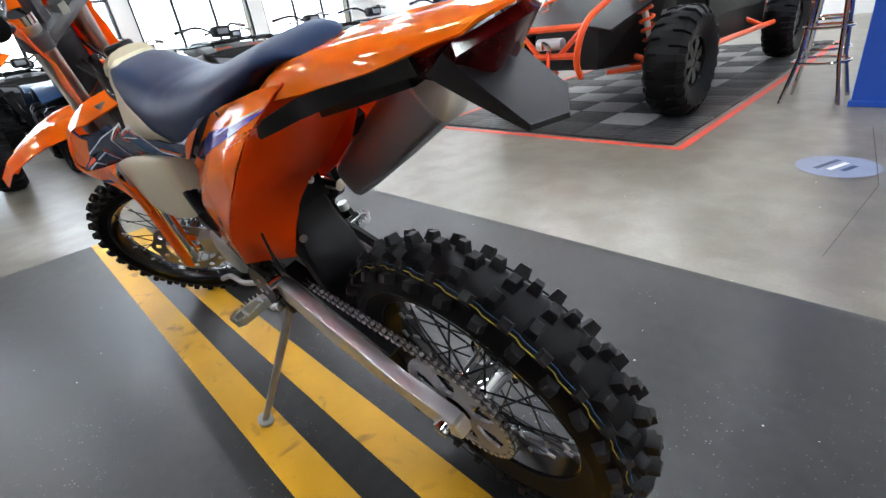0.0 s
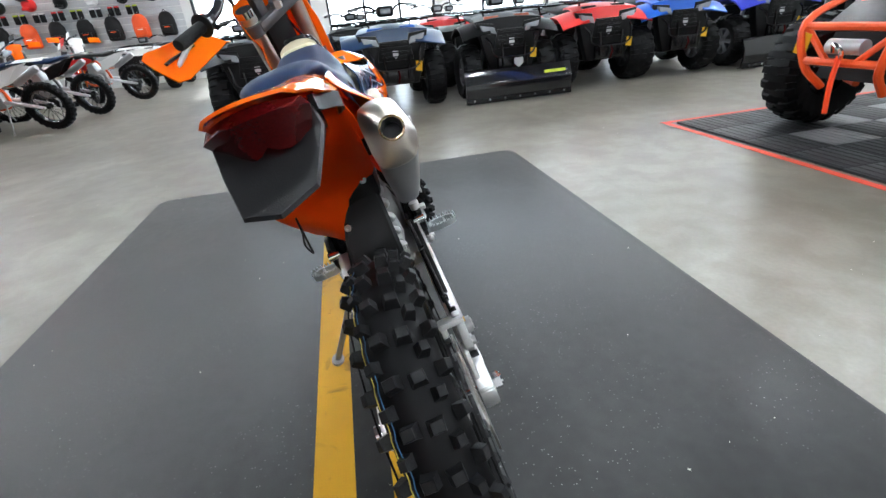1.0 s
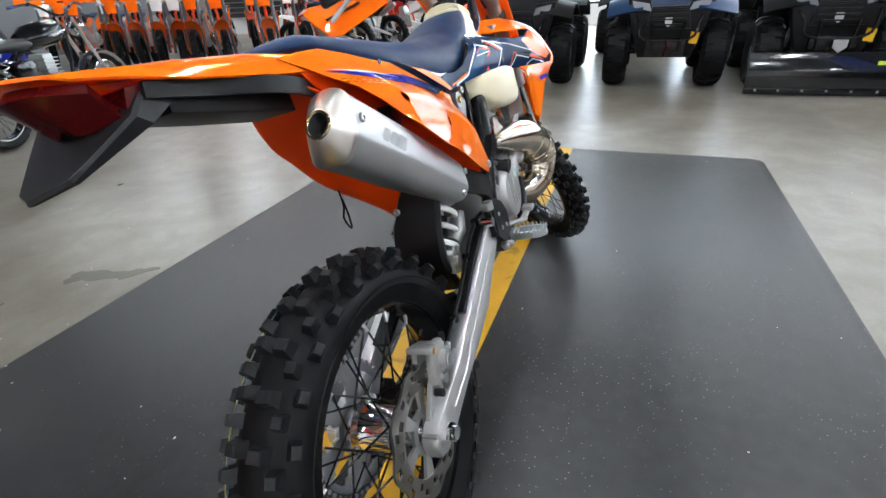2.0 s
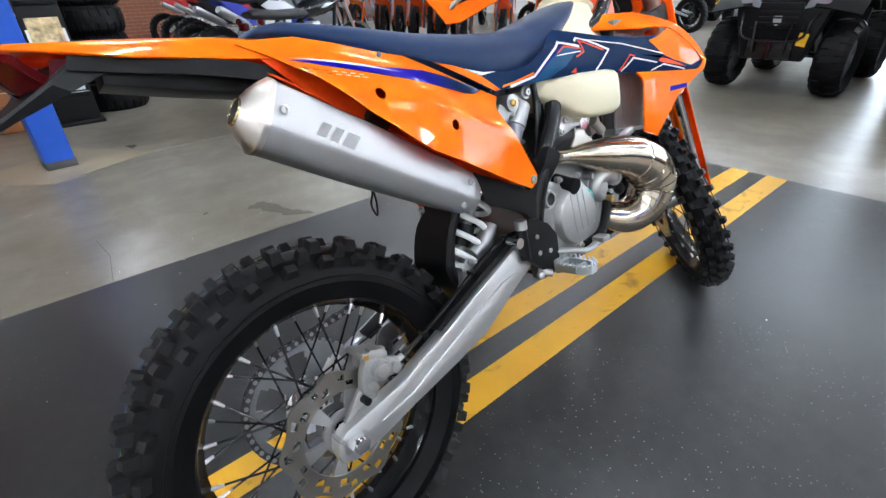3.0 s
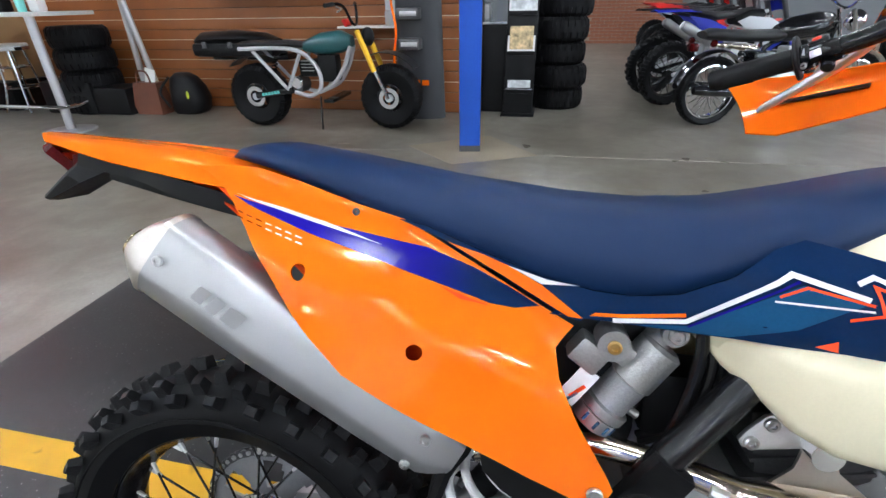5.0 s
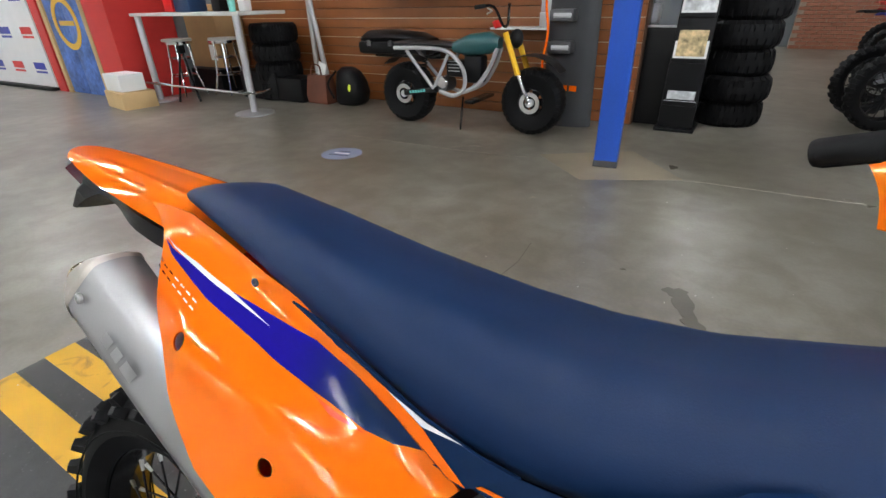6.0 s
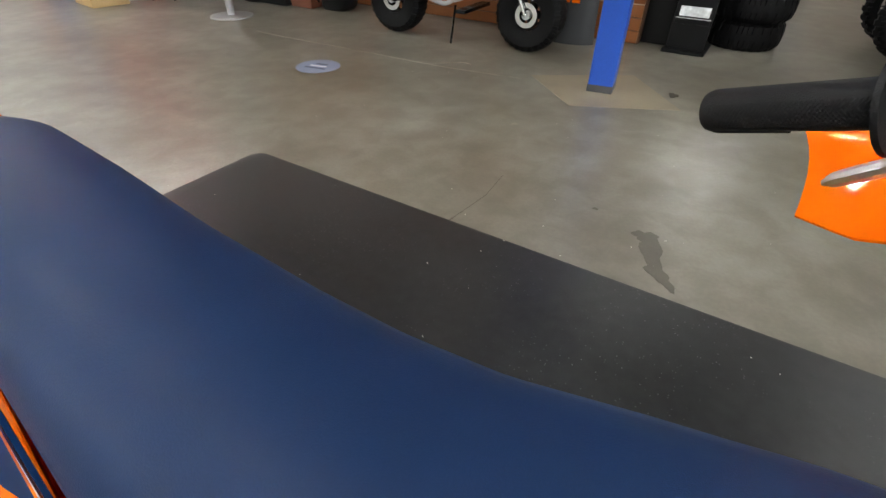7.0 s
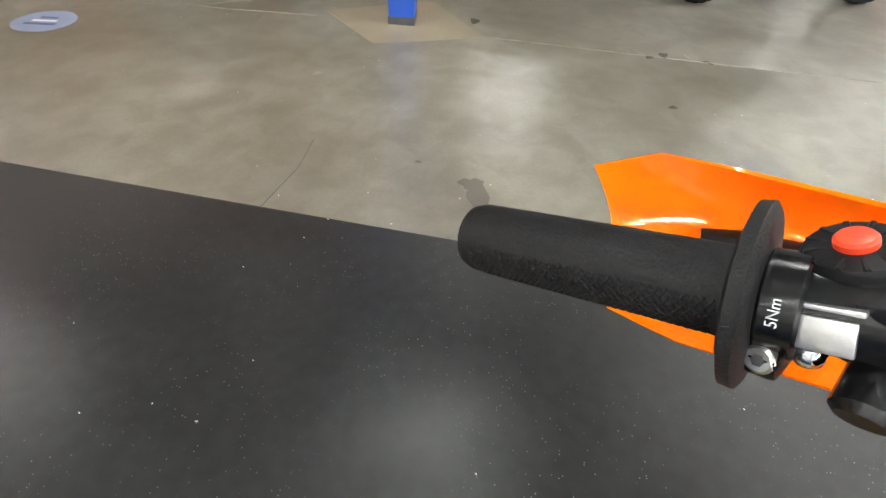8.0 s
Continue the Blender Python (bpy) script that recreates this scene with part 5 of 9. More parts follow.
for k in range(4):
    ang = radians(-60 + 32 * k)
    side_v = Vector((rv.z, 0, -rv.x)) * math.sin(ang) + Vector((0, -1, 0)) * math.cos(ang)
    q = RV0 + rv * 0.108 + side_v * 0.0246
    part("reservoir_mark", cyl(q - rv * 0.005, q + rv * 0.005, 0.0016, 6), BLUE_LINE, bike)
part("clamp_screw", cyl(RV0 + rv * 0.094 + Vector((0.024, -0.012, 0.006)), RV0 + rv * 0.094 + Vector((0.033, -0.012, 0.0)), 0.0045, 10), STEEL, bike)
rh = box(0.036, 0.045, 0.03, (0.474, -0.07, 0.757), 0.005, Matrix.Rotation(radians(35), 4, "Y"))
cyl((0.496, -0.1, 0.775), (0.496, -0.05, 0.775), 0.0165, 24, rh)
box(0.05, 0.03, 0.024, (0.506, -0.07, 0.762), 0.006, Matrix.Rotation(radians(35), 4, "Y"), rh)
part("reservoir_head", rh, CAST, bike)
part("label", box(0.022, 0.0012, 0.045, (0.466, -0.0885, 0.722), 0.0004, Matrix.Rotation(radians(34), 4, "Y")), WHITE_GLOSS, bike, "white label with red and blue bars")
part("label_bar", box(0.004, 0.001, 0.02, (0.466, -0.0896, 0.716), 0.0, Matrix.Rotation(radians(48), 4, "Y")), RED_GLOSS, bike)
part("label_bar", box(0.003, 0.001, 0.014, (0.461, -0.0896, 0.71), 0.0, Matrix.Rotation(radians(48), 4, "Y")), BLUE_LINE, bike)
part("adjuster_screw", bolt(0.0072, 0.004), GOLD, bike, at=Matrix.Translation((0.496, -0.101, 0.775)) @ Matrix.Rotation(radians(180), 4, "Z"))
part("shock_mount", cyl((0.556, -0.085, 0.787), (0.556, -0.02, 0.787), 0.0125, 18), CAST, bike)
part("mount_bolt", bolt(0.008, 0.006), STEEL, bike, at=Matrix.Translation((0.556, -0.086, 0.787)) @ Matrix.Rotation(radians(180), 4, "Z"))
part("mount_arm", cyl((0.55, -0.06, 0.782), (0.535, -0.07, 0.76), 0.015, 12), CAST, bike)
part("cable", tube(cat([(0.579, -0.087, 0.8), (0.581, -0.087, 0.766), (0.573, -0.087, 0.713), (0.56, -0.085, 0.655)]), 0.0062, 10), BLACK_SATIN, bike, "glossy black hose")
part("cable", tube(cat([(0.592, -0.08, 0.795), (0.594, -0.083, 0.75), (0.585, -0.083, 0.7), (0.568, -0.08, 0.65)]), 0.0045, 8), BLACK_SATIN, bike)
for v, bow in ((-0.07, 0.012), (-0.055, 0.02)):
    part("cable", tube(cat([(0.6 + bow, v, 0.79), (0.592 + bow, v - 0.01, 0.73), (0.58 + bow, v, 0.68), (0.545, v + 0.02, 0.64)]), 0.0045, 7), BLACK, bike)

# tank
tank_rows = []
for u, lo, hi, hw in ((0.565, 0.79, 0.83, 0.07), (0.6, 0.765, 0.85, 0.1), (0.64, 0.742, 0.875, 0.115), (0.69, 0.73, 0.905, 0.12), (0.74, 0.735, 0.94, 0.118), (0.79, 0.75, 0.965, 0.112), (0.835, 0.79, 0.972, 0.1), (0.862, 0.82, 0.962, 0.095), (0.872, 0.84, 0.95, 0.085)):
    ringt = []
    for i in range(24):
        a = 2 * math.pi * i / 24
        c, s = math.cos(a), math.sin(a)
        z = (lo + hi) / 2 + (hi - lo) / 2 * (abs(s) ** 0.28) * (1 if s > 0 else -1)
        nar = 1.0 if z < 0.82 else max(0.35, 1 - (z - 0.82) / 0.15 * 0.55)
        ringt.append((u, hw * nar * (abs(c) ** 0.32) * (1 if c > 0 else -1), z))
    tank_rows.append(ringt)
tk = part("fuel_tank", loft(tank_rows), TANK, bike, "milky white plastic fuel tank", smooth=50)
# the lobe that the tank hangs down over the left radiator
lobe_rows = []
for u, lo, hi, out in ((0.574, 0.71, 0.785, 0.112), (0.584, 0.67, 0.795, 0.122), (0.61, 0.65, 0.798, 0.13), (0.66, 0.636, 0.798, 0.139), (0.72, 0.626, 0.797, 0.146),
                       (0.79, 0.626, 0.79, 0.152), (0.85, 0.64, 0.785, 0.155), (0.895, 0.66, 0.775, 0.152), (0.905, 0.68, 0.76, 0.14)):
    ringt = []
    for i in range(24):
        a = 2 * math.pi * i / 24
        c, s = math.cos(a), math.sin(a)
        ringt.append((u, 0.05 + (out - 0.05) * (0.5 + 0.5 * (abs(c) ** 0.3) * (1 if c > 0 else -1)), (lo + hi) / 2 + (hi - lo) / 2 * (abs(s) ** 0.32) * (1 if s > 0 else -1)))
    lobe_rows.append(ringt)
part("tank_lobe", loft(lobe_rows), TANK, tk, smooth=50)
right_rows = []
for u, lo, hi, out in ((0.585, 0.778, 0.797, 0.085), (0.6, 0.762, 0.8, 0.1), (0.625, 0.745, 0.802, 0.125), (0.65, 0.722, 0.802, 0.142), (0.68, 0.709, 0.802, 0.153), (0.72, 0.704, 0.8, 0.159), (0.762, 0.702, 0.798, 0.162),
                       (0.777, 0.706, 0.795, 0.161), (0.784, 0.714, 0.788, 0.156), (0.786, 0.724, 0.78, 0.148)):
    ringt = []
    for i in range(32):
        a = 2 * math.pi * i / 32
        c, s = math.cos(a), math.sin(a)
        ringt.append((u, -0.04 - (out - 0.04) * (0.5 + 0.5 * (abs(c) ** 0.34) * (1 if c > 0 else -1)), (lo + hi) / 2 + (hi - lo) / 2 * (abs(s) ** 0.4) * (1 if s > 0 else -1)))
    right_rows.append(ringt)
part("tank_lobe", loft(right_rows), TANK, tk, smooth=50)
neck = cat([(0.80, 0, 0.957), (0.85, 0, 0.953), (0.88, 0, 0.94)], 4)
part("tank_neck", tube(neck, [0.052] * len(neck), 18, flat=0.5), TANK, tk)
part("filler_cap", lathe([(0, 0.0005), (0, 0.032), (0.014, 0.032), (0.019, 0.027), (0.019, 0.0005)], 24, "z"), BLACK, tk, "black filler cap", at=pose(0.845, 0, 0.972))

# tank shrouds: navy film panel and orange wing
SHROUD = [(0.43, 0.803), (0.452, 0.814), (0.5, 0.83), (0.545, 0.838), (0.585, 0.86), (0.62, 0.886), (0.645, 0.895), (0.68, 0.888), (0.77, 0.866), (0.86, 0.851), (0.94, 0.846),
          (0.985, 0.86), (1.03, 0.84), (1.07, 0.802), (1.105, 0.768), (1.075, 0.748), (1.0, 0.755), (0.92, 0.763), (0.8, 0.785), (0.665, 0.801), (0.57, 0.802), (0.49, 0.803)]
WING = [(0.905, 0.869), (0.825, 0.886), (0.786, 0.91), (0.792, 0.924), (0.86, 0.919), (0.942, 0.909), (0.99, 0.894), (1.03, 0.868), (1.07, 0.833), (1.11, 0.768), (1.09, 0.745), (1.05, 0.73), (0.985, 0.7), (0.9, 0.622), (0.843, 0.644),
        (0.848, 0.7), (0.856, 0.776), (0.93, 0.766), (1.0, 0.757), (1.07, 0.75), (1.098, 0.768), (1.06, 0.806), (1.02, 0.84), (0.985, 0.86), (0.95, 0.867)]


def shroud_v(u, w):
    base = polyline(u, [0.43, 0.5, 0.62, 0.78, 0.9, 1.0, 1.1], [0.098, 0.106, 0.124, 0.142, 0.168, 0.19, 0.202])
    mid = polyline(u, [0.43, 0.6, 0.8, 0.95, 1.1], [0.81, 0.842, 0.825, 0.805, 0.765])
    return base - 1.2 * max(0.0, abs(w - mid) - 0.02) ** 1.4 - 0.45 * max(0, w - 0.86)


def wing_v(u, w):
    bend = 0.05 * smoothstep((0.95 - u) / 0.16) * smoothstep((w - 0.85) / 0.045)
    upper = shroud_v(u, w) + 0.002 - 0.25 * max(0, w - 0.87) - bend
    low = smoothstep((0.785 - w) / 0.03)
    return upper * (1 - low) + low * (0.178 + 0.16 * max(0.0, u - 0.9))


def wing_left(u, w):
    """The wing over the bulged tank side, standing farther out below."""
    k = smoothstep((0.78 - w) / 0.1)
    return wing_v(u, w) * (1 - k) + k * (0.166 + 0.2 * max(0.0, u - 0.94))


def stroke(pts, w):
    """The outline of a line of width w with mitred corners."""
    p = [Vector(q) for q in pts]
    a, b = [], []
    for i, q in enumerate(p):
        d0 = (q - p[i - 1]).normalized() if i else (p[1] - q).normalized()
        d1 = (p[i + 1] - q).normalized() if i < len(p) - 1 else d0
        n = Vector((-(d0 + d1).y, (d0 + d1).x))
        n = n.normalized() if n.length > 1e-3 else Vector((-d0.y, d0.x))
        k = min(2.2, 1 / max(0.3, n.dot(Vector((-d0.y, d0.x)))))
        a.append(tuple(q + n * w * k / 2))
        b.append(tuple(q - n * w * k / 2))
    return a + b[::-1]


SF = [
    ("teal_film", TEAL_GLOSS, [(0.51, 0.804), (0.556, 0.81), (0.637, 0.86), (0.686, 0.85), (0.64, 0.82), (0.59, 0.803)], 0.0006),
    ("orange_film", ORANGE, stroke([(0.44, 0.806), (0.5, 0.811), (0.552, 0.82)], 0.0037), 0.001),
    ("white_film", WHITE_GLOSS, stroke([(0.49, 0.805), (0.553, 0.814), (0.629, 0.868), (0.685, 0.853)], 0.0046), 0.0012),
    ("violet_film", VIOLET_GLOSS, stroke([(0.555, 0.809), (0.634, 0.863)], 0.0022), 0.0014),
    ("red_film", RED_GLOSS, stroke([(0.621, 0.848), (0.64, 0.8585), (0.689, 0.8485)], 0.0024), 0.0011),
    ("white_film", WHITE_GLOSS, stroke([(0.618, 0.8435), (0.69, 0.8435)], 0.0018), 0.0012),
    ("white_film", WHITE_GLOSS, stroke([(0.676, 0.865), (0.688, 0.871), (0.777, 0.836), (0.73, 0.797)], 0.0038), 0.0012),
    ("red_film", RED_GLOSS, stroke([(0.674, 0.834), (0.697, 0.841), (0.688, 0.864), (0.76, 0.837)], 0.0027), 0.0014),
    ("violet_film", VIOLET_GLOSS, stroke([(0.768, 0.833), (0.725, 0.797)], 0.0022), 0.0014),
    ("red_film", RED_GLOSS, stroke([(0.808, 0.787), (0.84, 0.816), (0.856, 0.811)], 0.0031), 0.0011),
    ("white_film", WHITE_GLOSS, stroke([(0.814, 0.785), (0.85, 0.808), (0.925, 0.787)], 0.0031), 0.0013),
    ("white_film", WHITE_GLOSS, stroke([(0.91, 0.772), (0.947, 0.78), (1.025, 0.757)], 0.0031), 0.0013),
    ("red_film", RED_GLOSS, [(0.87, 0.812), (0.946, 0.799), (0.93, 0.79), (0.945, 0.784), (1.03, 0.762), (0.96, 0.79)], 0.0009),
    ("red_film", RED_GLOSS, [(0.655, 0.806), (0.67, 0.814), (0.673, 0.803)], 0.0012),
    ("orange_film", ORANGE, [(0.903, 0.838), (0.935, 0.843), (0.985, 0.858), (1.03, 0.836), (1.092, 0.77), (1.05, 0.764), (0.985, 0.783), (0.95, 0.8)], 0.0007),
    ("white_film", WHITE_GLOSS, stroke([(0.7, 0.866), (0.815, 0.843), (0.945, 0.804)], 0.0022), 0.0012),
]
GREY_LOUVRE = mat("grey_louvre_plastic", (0.14, 0.14, 0.145), 0.4)
for s in (-1, 1):
    sr = part("tank_shroud", hpanel(SHROUD if s < 0 else SHROUD[:4] + [(0.585, 0.838), (0.62, 0.846), (0.645, 0.85), (0.69, 0.855)] + SHROUD[8:], shroud_v, 0.004, 0.016, s), NAVY_GLOSS, bike, "navy gloss tank shroud with angular white and orange film")
    for nm, mm, poly, lift in SF:
        sleek(part(nm, hpanel(poly, shroud_v, 0, 0.014, s, lift=lift), mm, sr), shroud_v, s)
    sleek(sr, shroud_v, s)
    wg = part("shroud_wing", hpanel(WING, wing_left if s > 0 else wing_v, 0.004, 0.016, s), ORANGE, bike, "glossy orange radiator wing")
    part("wing_mark", hpanel([(0.955, 0.727), (1.02, 0.725), (1.02, 0.715), (0.955, 0.716)], wing_left if s > 0 else wing_v, 0, 0.02, s, lift=0.001), VIOLET_GLOSS, wg)
    strip = [(0.27, 0.889), (0.3, 0.884), (0.36, 0.862), (0.42, 0.842), (0.47, 0.833), (0.5, 0.832), (0.46, 0.801), (0.446, 0.803), (0.379, 0.84), (0.321, 0.871)]
    st = part("shroud_tail", hpanel(strip, lambda u, w: polyline(u, [0.27, 0.45, 0.5], [0.091, 0.104, 0.107]), 0.003, 0.02, s), NAVY_GLOSS, bike)
    part("white_film", hpanel([(0.385, 0.851), (0.425, 0.84), (0.457, 0.837), (0.42, 0.835)], lambda u, w: polyline(u, [0.27, 0.45, 0.5], [0.091, 0.104, 0.107]), 0, 0.02, s, lift=0.0012), WHITE_GLOSS, st)
    part("orange_film", hpanel([(0.322, 0.87), (0.36, 0.86), (0.385, 0.851), (0.42, 0.834), (0.462, 0.804), (0.448, 0.804), (0.379, 0.841)], lambda u, w: polyline(u, [0.27, 0.45, 0.5], [0.091, 0.104, 0.107]), 0, 0.02, s, lift=0.001), ORANGE, st)
    # radiator with upright fins
    rm = pose(0.915, s * 0.1, 0.765, 0, 6, s * 6)
    rp = part("radiator", box(0.12, 0.03, 0.25, (0, -s * 0.012, 0), 0.006), CAST_DARK, bike, "finned alloy radiator", at=rm)
    for k in range(16):
        part("radiator_fin", box(0.0026, 0.012, 0.238, (-0.0555 + k * 0.0074, s * 0.009, 0), 0.0008, Matrix.Rotation(radians(24 * s), 4, "Z")), CAST, rp)
    for z in (-0.122, 0.122):
        part("radiator_cap_strip", box(0.122, 0.034, 0.012, (0, -s * 0.004, z), 0.003), GREY_LOUVRE, rp)
    part("radiator_tank", box(0.1, 0.045, 0.03, (0.885, s * 0.09, 0.638), 0.012, Matrix.Rotation(radians(-14), 4, "Y")), CAST, bike)

# side stand, shift lever, left covers
stand_foot = BIKE.inverted() @ Vector((0.61, 0.261, MAT_Z + 0.006))
top = Vector((0.47, 0.1, 0.415))
stand = tube([top, top.lerp(stand_foot, 0.5), stand_foot], [0.011, 0.0095, 0.009], 12)
part("side_stand", stand, CAST, bike, "forged alloy side stand")
ft = plate([(0.03 * math.cos(2 * math.pi * k / 14), 0.02 * math.sin(2 * math.pi * k / 14)) for k in range(14)], -0.005, 0.004, 0.002, plane="xy")
part("stand_foot", ft, CAST, bike, at=BIKE.inverted() @ Matrix.Translation((0.61, 0.261, MAT_Z + 0.006)))
part("stand_bracket", box(0.05, 0.035, 0.06, (0.47, 0.1, 0.43), 0.01), BLACK_SATIN, bike)
part("ignition_cover", loft([[(0.7 + r * math.cos(2 * math.pi * k / 32), y, 0.5 + r * math.sin(2 * math.pi * k / 32)) for k in range(32)] for r, y in ((0.07, 0.08), (0.07, 0.1), (0.062, 0.108), (0.05, 0.111))]), CAST, engine)
part("sprocket_cover", mirror(plate([(0.49, 0.44), (0.5, 0.53), (0.55, 0.545), (0.6, 0.51), (0.6, 0.45), (0.55, 0.43)], -0.1, -0.075, 0.008)), BLACK, engine)
part("shift_lever", tube(cat([(0.6, 0.11, 0.44), (0.66, 0.125, 0.43), (0.72, 0.13, 0.435), (0.735, 0.15, 0.437)]), 0.007, 8), CAST, bike)
part("left_header", tube(cat([(0.78, 0.03, 0.52), (0.83, 0.05, 0.47), (0.86, 0.02, 0.43)]), 0.026, 14), NICKEL, bike)
part("skid_plate", plate([(0.55, 0.392), (0.86, 0.388), (0.95, 0.43), (0.955, 0.415), (0.865, 0.375), (0.55, 0.38)], -0.06, 0.06, 0.004), BLACK, bike)

# ---- steering: fork, front wheel, fender, bars, turned to the left lock
STEER = pose(1.076, 0, 1.03) @ Matrix.Rotation(radians(-24), 4, "Y") @ Matrix.Rotation(radians(45), 4, "Z")
fork = empty_part("fork", bike, STEER @ Matrix.Translation((0.0, 0.022, 0.004)), "orange-guarded telescopic fork")
bars = empty_part("handlebar_set", bike, STEER, "handlebar with grips, levers and hand guards")
FX = 0.026
for s in (-1, 1):
    part("fork_tube", cyl((FX, s * 0.1, 0.09), (FX, s * 0.1, -0.42), 0.0245, 24), TITAN, fork)
    part("fork_cap", cyl((FX, s * 0.1, 0.088), (FX, s * 0.1, 0.108), 0.026, 24), CHROME, fork, "silver fork cap")
    part("slider", cyl((FX, s * 0.1, -0.4), (FX, s * 0.1, -0.78), 0.0195, 18), CHROME, fork)
    foot = box(0.06, 0.035, 0.07, (FX + 0.01, s * 0.098, -0.78), 0.012)
    part("fork_foot", foot, CAST, fork)
    gr = [[(FX + 0.034 * math.cos(a), s * 0.1 + 0.034 * math.sin(a), z + 0.02 * abs(a) * (1 if z > -0.6 else -1) * 0.2) for a in np.linspace(-2.0, 2.0, 9)] for z in np.linspace(-0.4, -0.8, 8)]
    part("fork_guard", grid_sheet(gr, 0.003), ORANGE, fork, "glossy orange fork guard")
for z, h in ((0.05, 0.035), (-0.17, 0.045)):
    cl = box(0.06, 0.2, h, (FX - 0.008, 0, z), 0.014)
    for s in (-1, 1):
        cyl((FX, s * 0.1, z - h / 2), (FX, s * 0.1, z + h / 2), 0.033, 24, cl)
    part("triple_clamp", cl, CAST_DARK, fork, "dark cast triple clamp")
part("steering_nut", cyl((0, 0, 0.06), (0, 0, 0.085), 0.019, 6), STEEL, fork)
FRONT_ROWS = [(0.0, 0.0, 0.0125, 0.0095, 0.014, 0.0, 0.33), (0.02, 0.35, 0.01, 0.0085, 0.014, 0.5, 0.324), (-0.02, -0.35, 0.01, 0.0085, 0.014, 0.5, 0.324),
              (0.037, 0.85, 0.01, 0.0075, 0.014, 0.0, 0.31), (-0.037, -0.85, 0.01, 0.0075, 0.014, 0.0, 0.31)]
spoked_wheel("front_wheel", fork, pose(0.03, 0, -0.785), 0.345, 0.045, 0.262, 36, FRONT_ROWS, 38)
part("front_disc", polar_plate(0.085, 0.13, 108, 3, 0.0018, lambda i, j: j == 1 and i % 9 in (2, 3, 4), wave6), DISC, fork, at=pose(0.03, 0.062, -0.785))
part("front_axle", cyl((0.03, -0.125, -0.785), (0.03, 0.125, -0.785), 0.012, 14), STEEL, fork)
part("front_caliper", box(0.05, 0.045, 0.09, (-0.06, 0.085, -0.73), 0.012), CAST, fork)
ff = []
for k in range(26):
    x = -0.14 + 0.615 * k / 25
    z = polyline(x, [-0.14, -0.05, 0.05, 0.12, 0.17, 0.23, 0.3, 0.4, 0.475], [-0.262, -0.228, -0.212, -0.212, -0.226, -0.25, -0.29, -0.36, -0.44])
    hw = polyline(x, [-0.14, -0.05, 0.05, 0.2, 0.3, 0.4, 0.475], [0.055, 0.065, 0.075, 0.086, 0.08, 0.062, 0.032])
    ff.append([(x - 0.012 * y * y, hw * y, z - 0.022 * abs(y) ** 3 + 0.008 * math.exp(-((abs(y) - 0.45) / 0.15) ** 2)) for y in np.linspace(-1, 1, 13)])
part("front_fender", grid_sheet(ff, 0.003), ORANGE, fork, "glossy orange front fender", smooth=50)
part("plate_back", box(0.045, 0.11, 0.18, (0.05, 0, -0.05), 0.02), BLACK, fork, "black wiring cover between the fork legs")
npl = [[(0.085 - 0.075 * y ** 4 - 0.03 * f, 0.15 * y * (1 - 0.12 * f) * (1 - 0.1 * math.exp(-((f - 0.3) / 0.1) ** 2)), 0.11 - 0.36 * f) for y in np.linspace(-1, 1, 17)] for f in np.linspace(0, 1, 18)]
part("number_plate", grid_sheet(npl, 0.003), ORANGE, fork, "orange front number plate")
for s in (-1, 1):
    part("clamp_riser", box(0.03, 0.035, 0.12, (0.02, s * 0.05, 0.12), 0.008), CAST_DARK, fork)

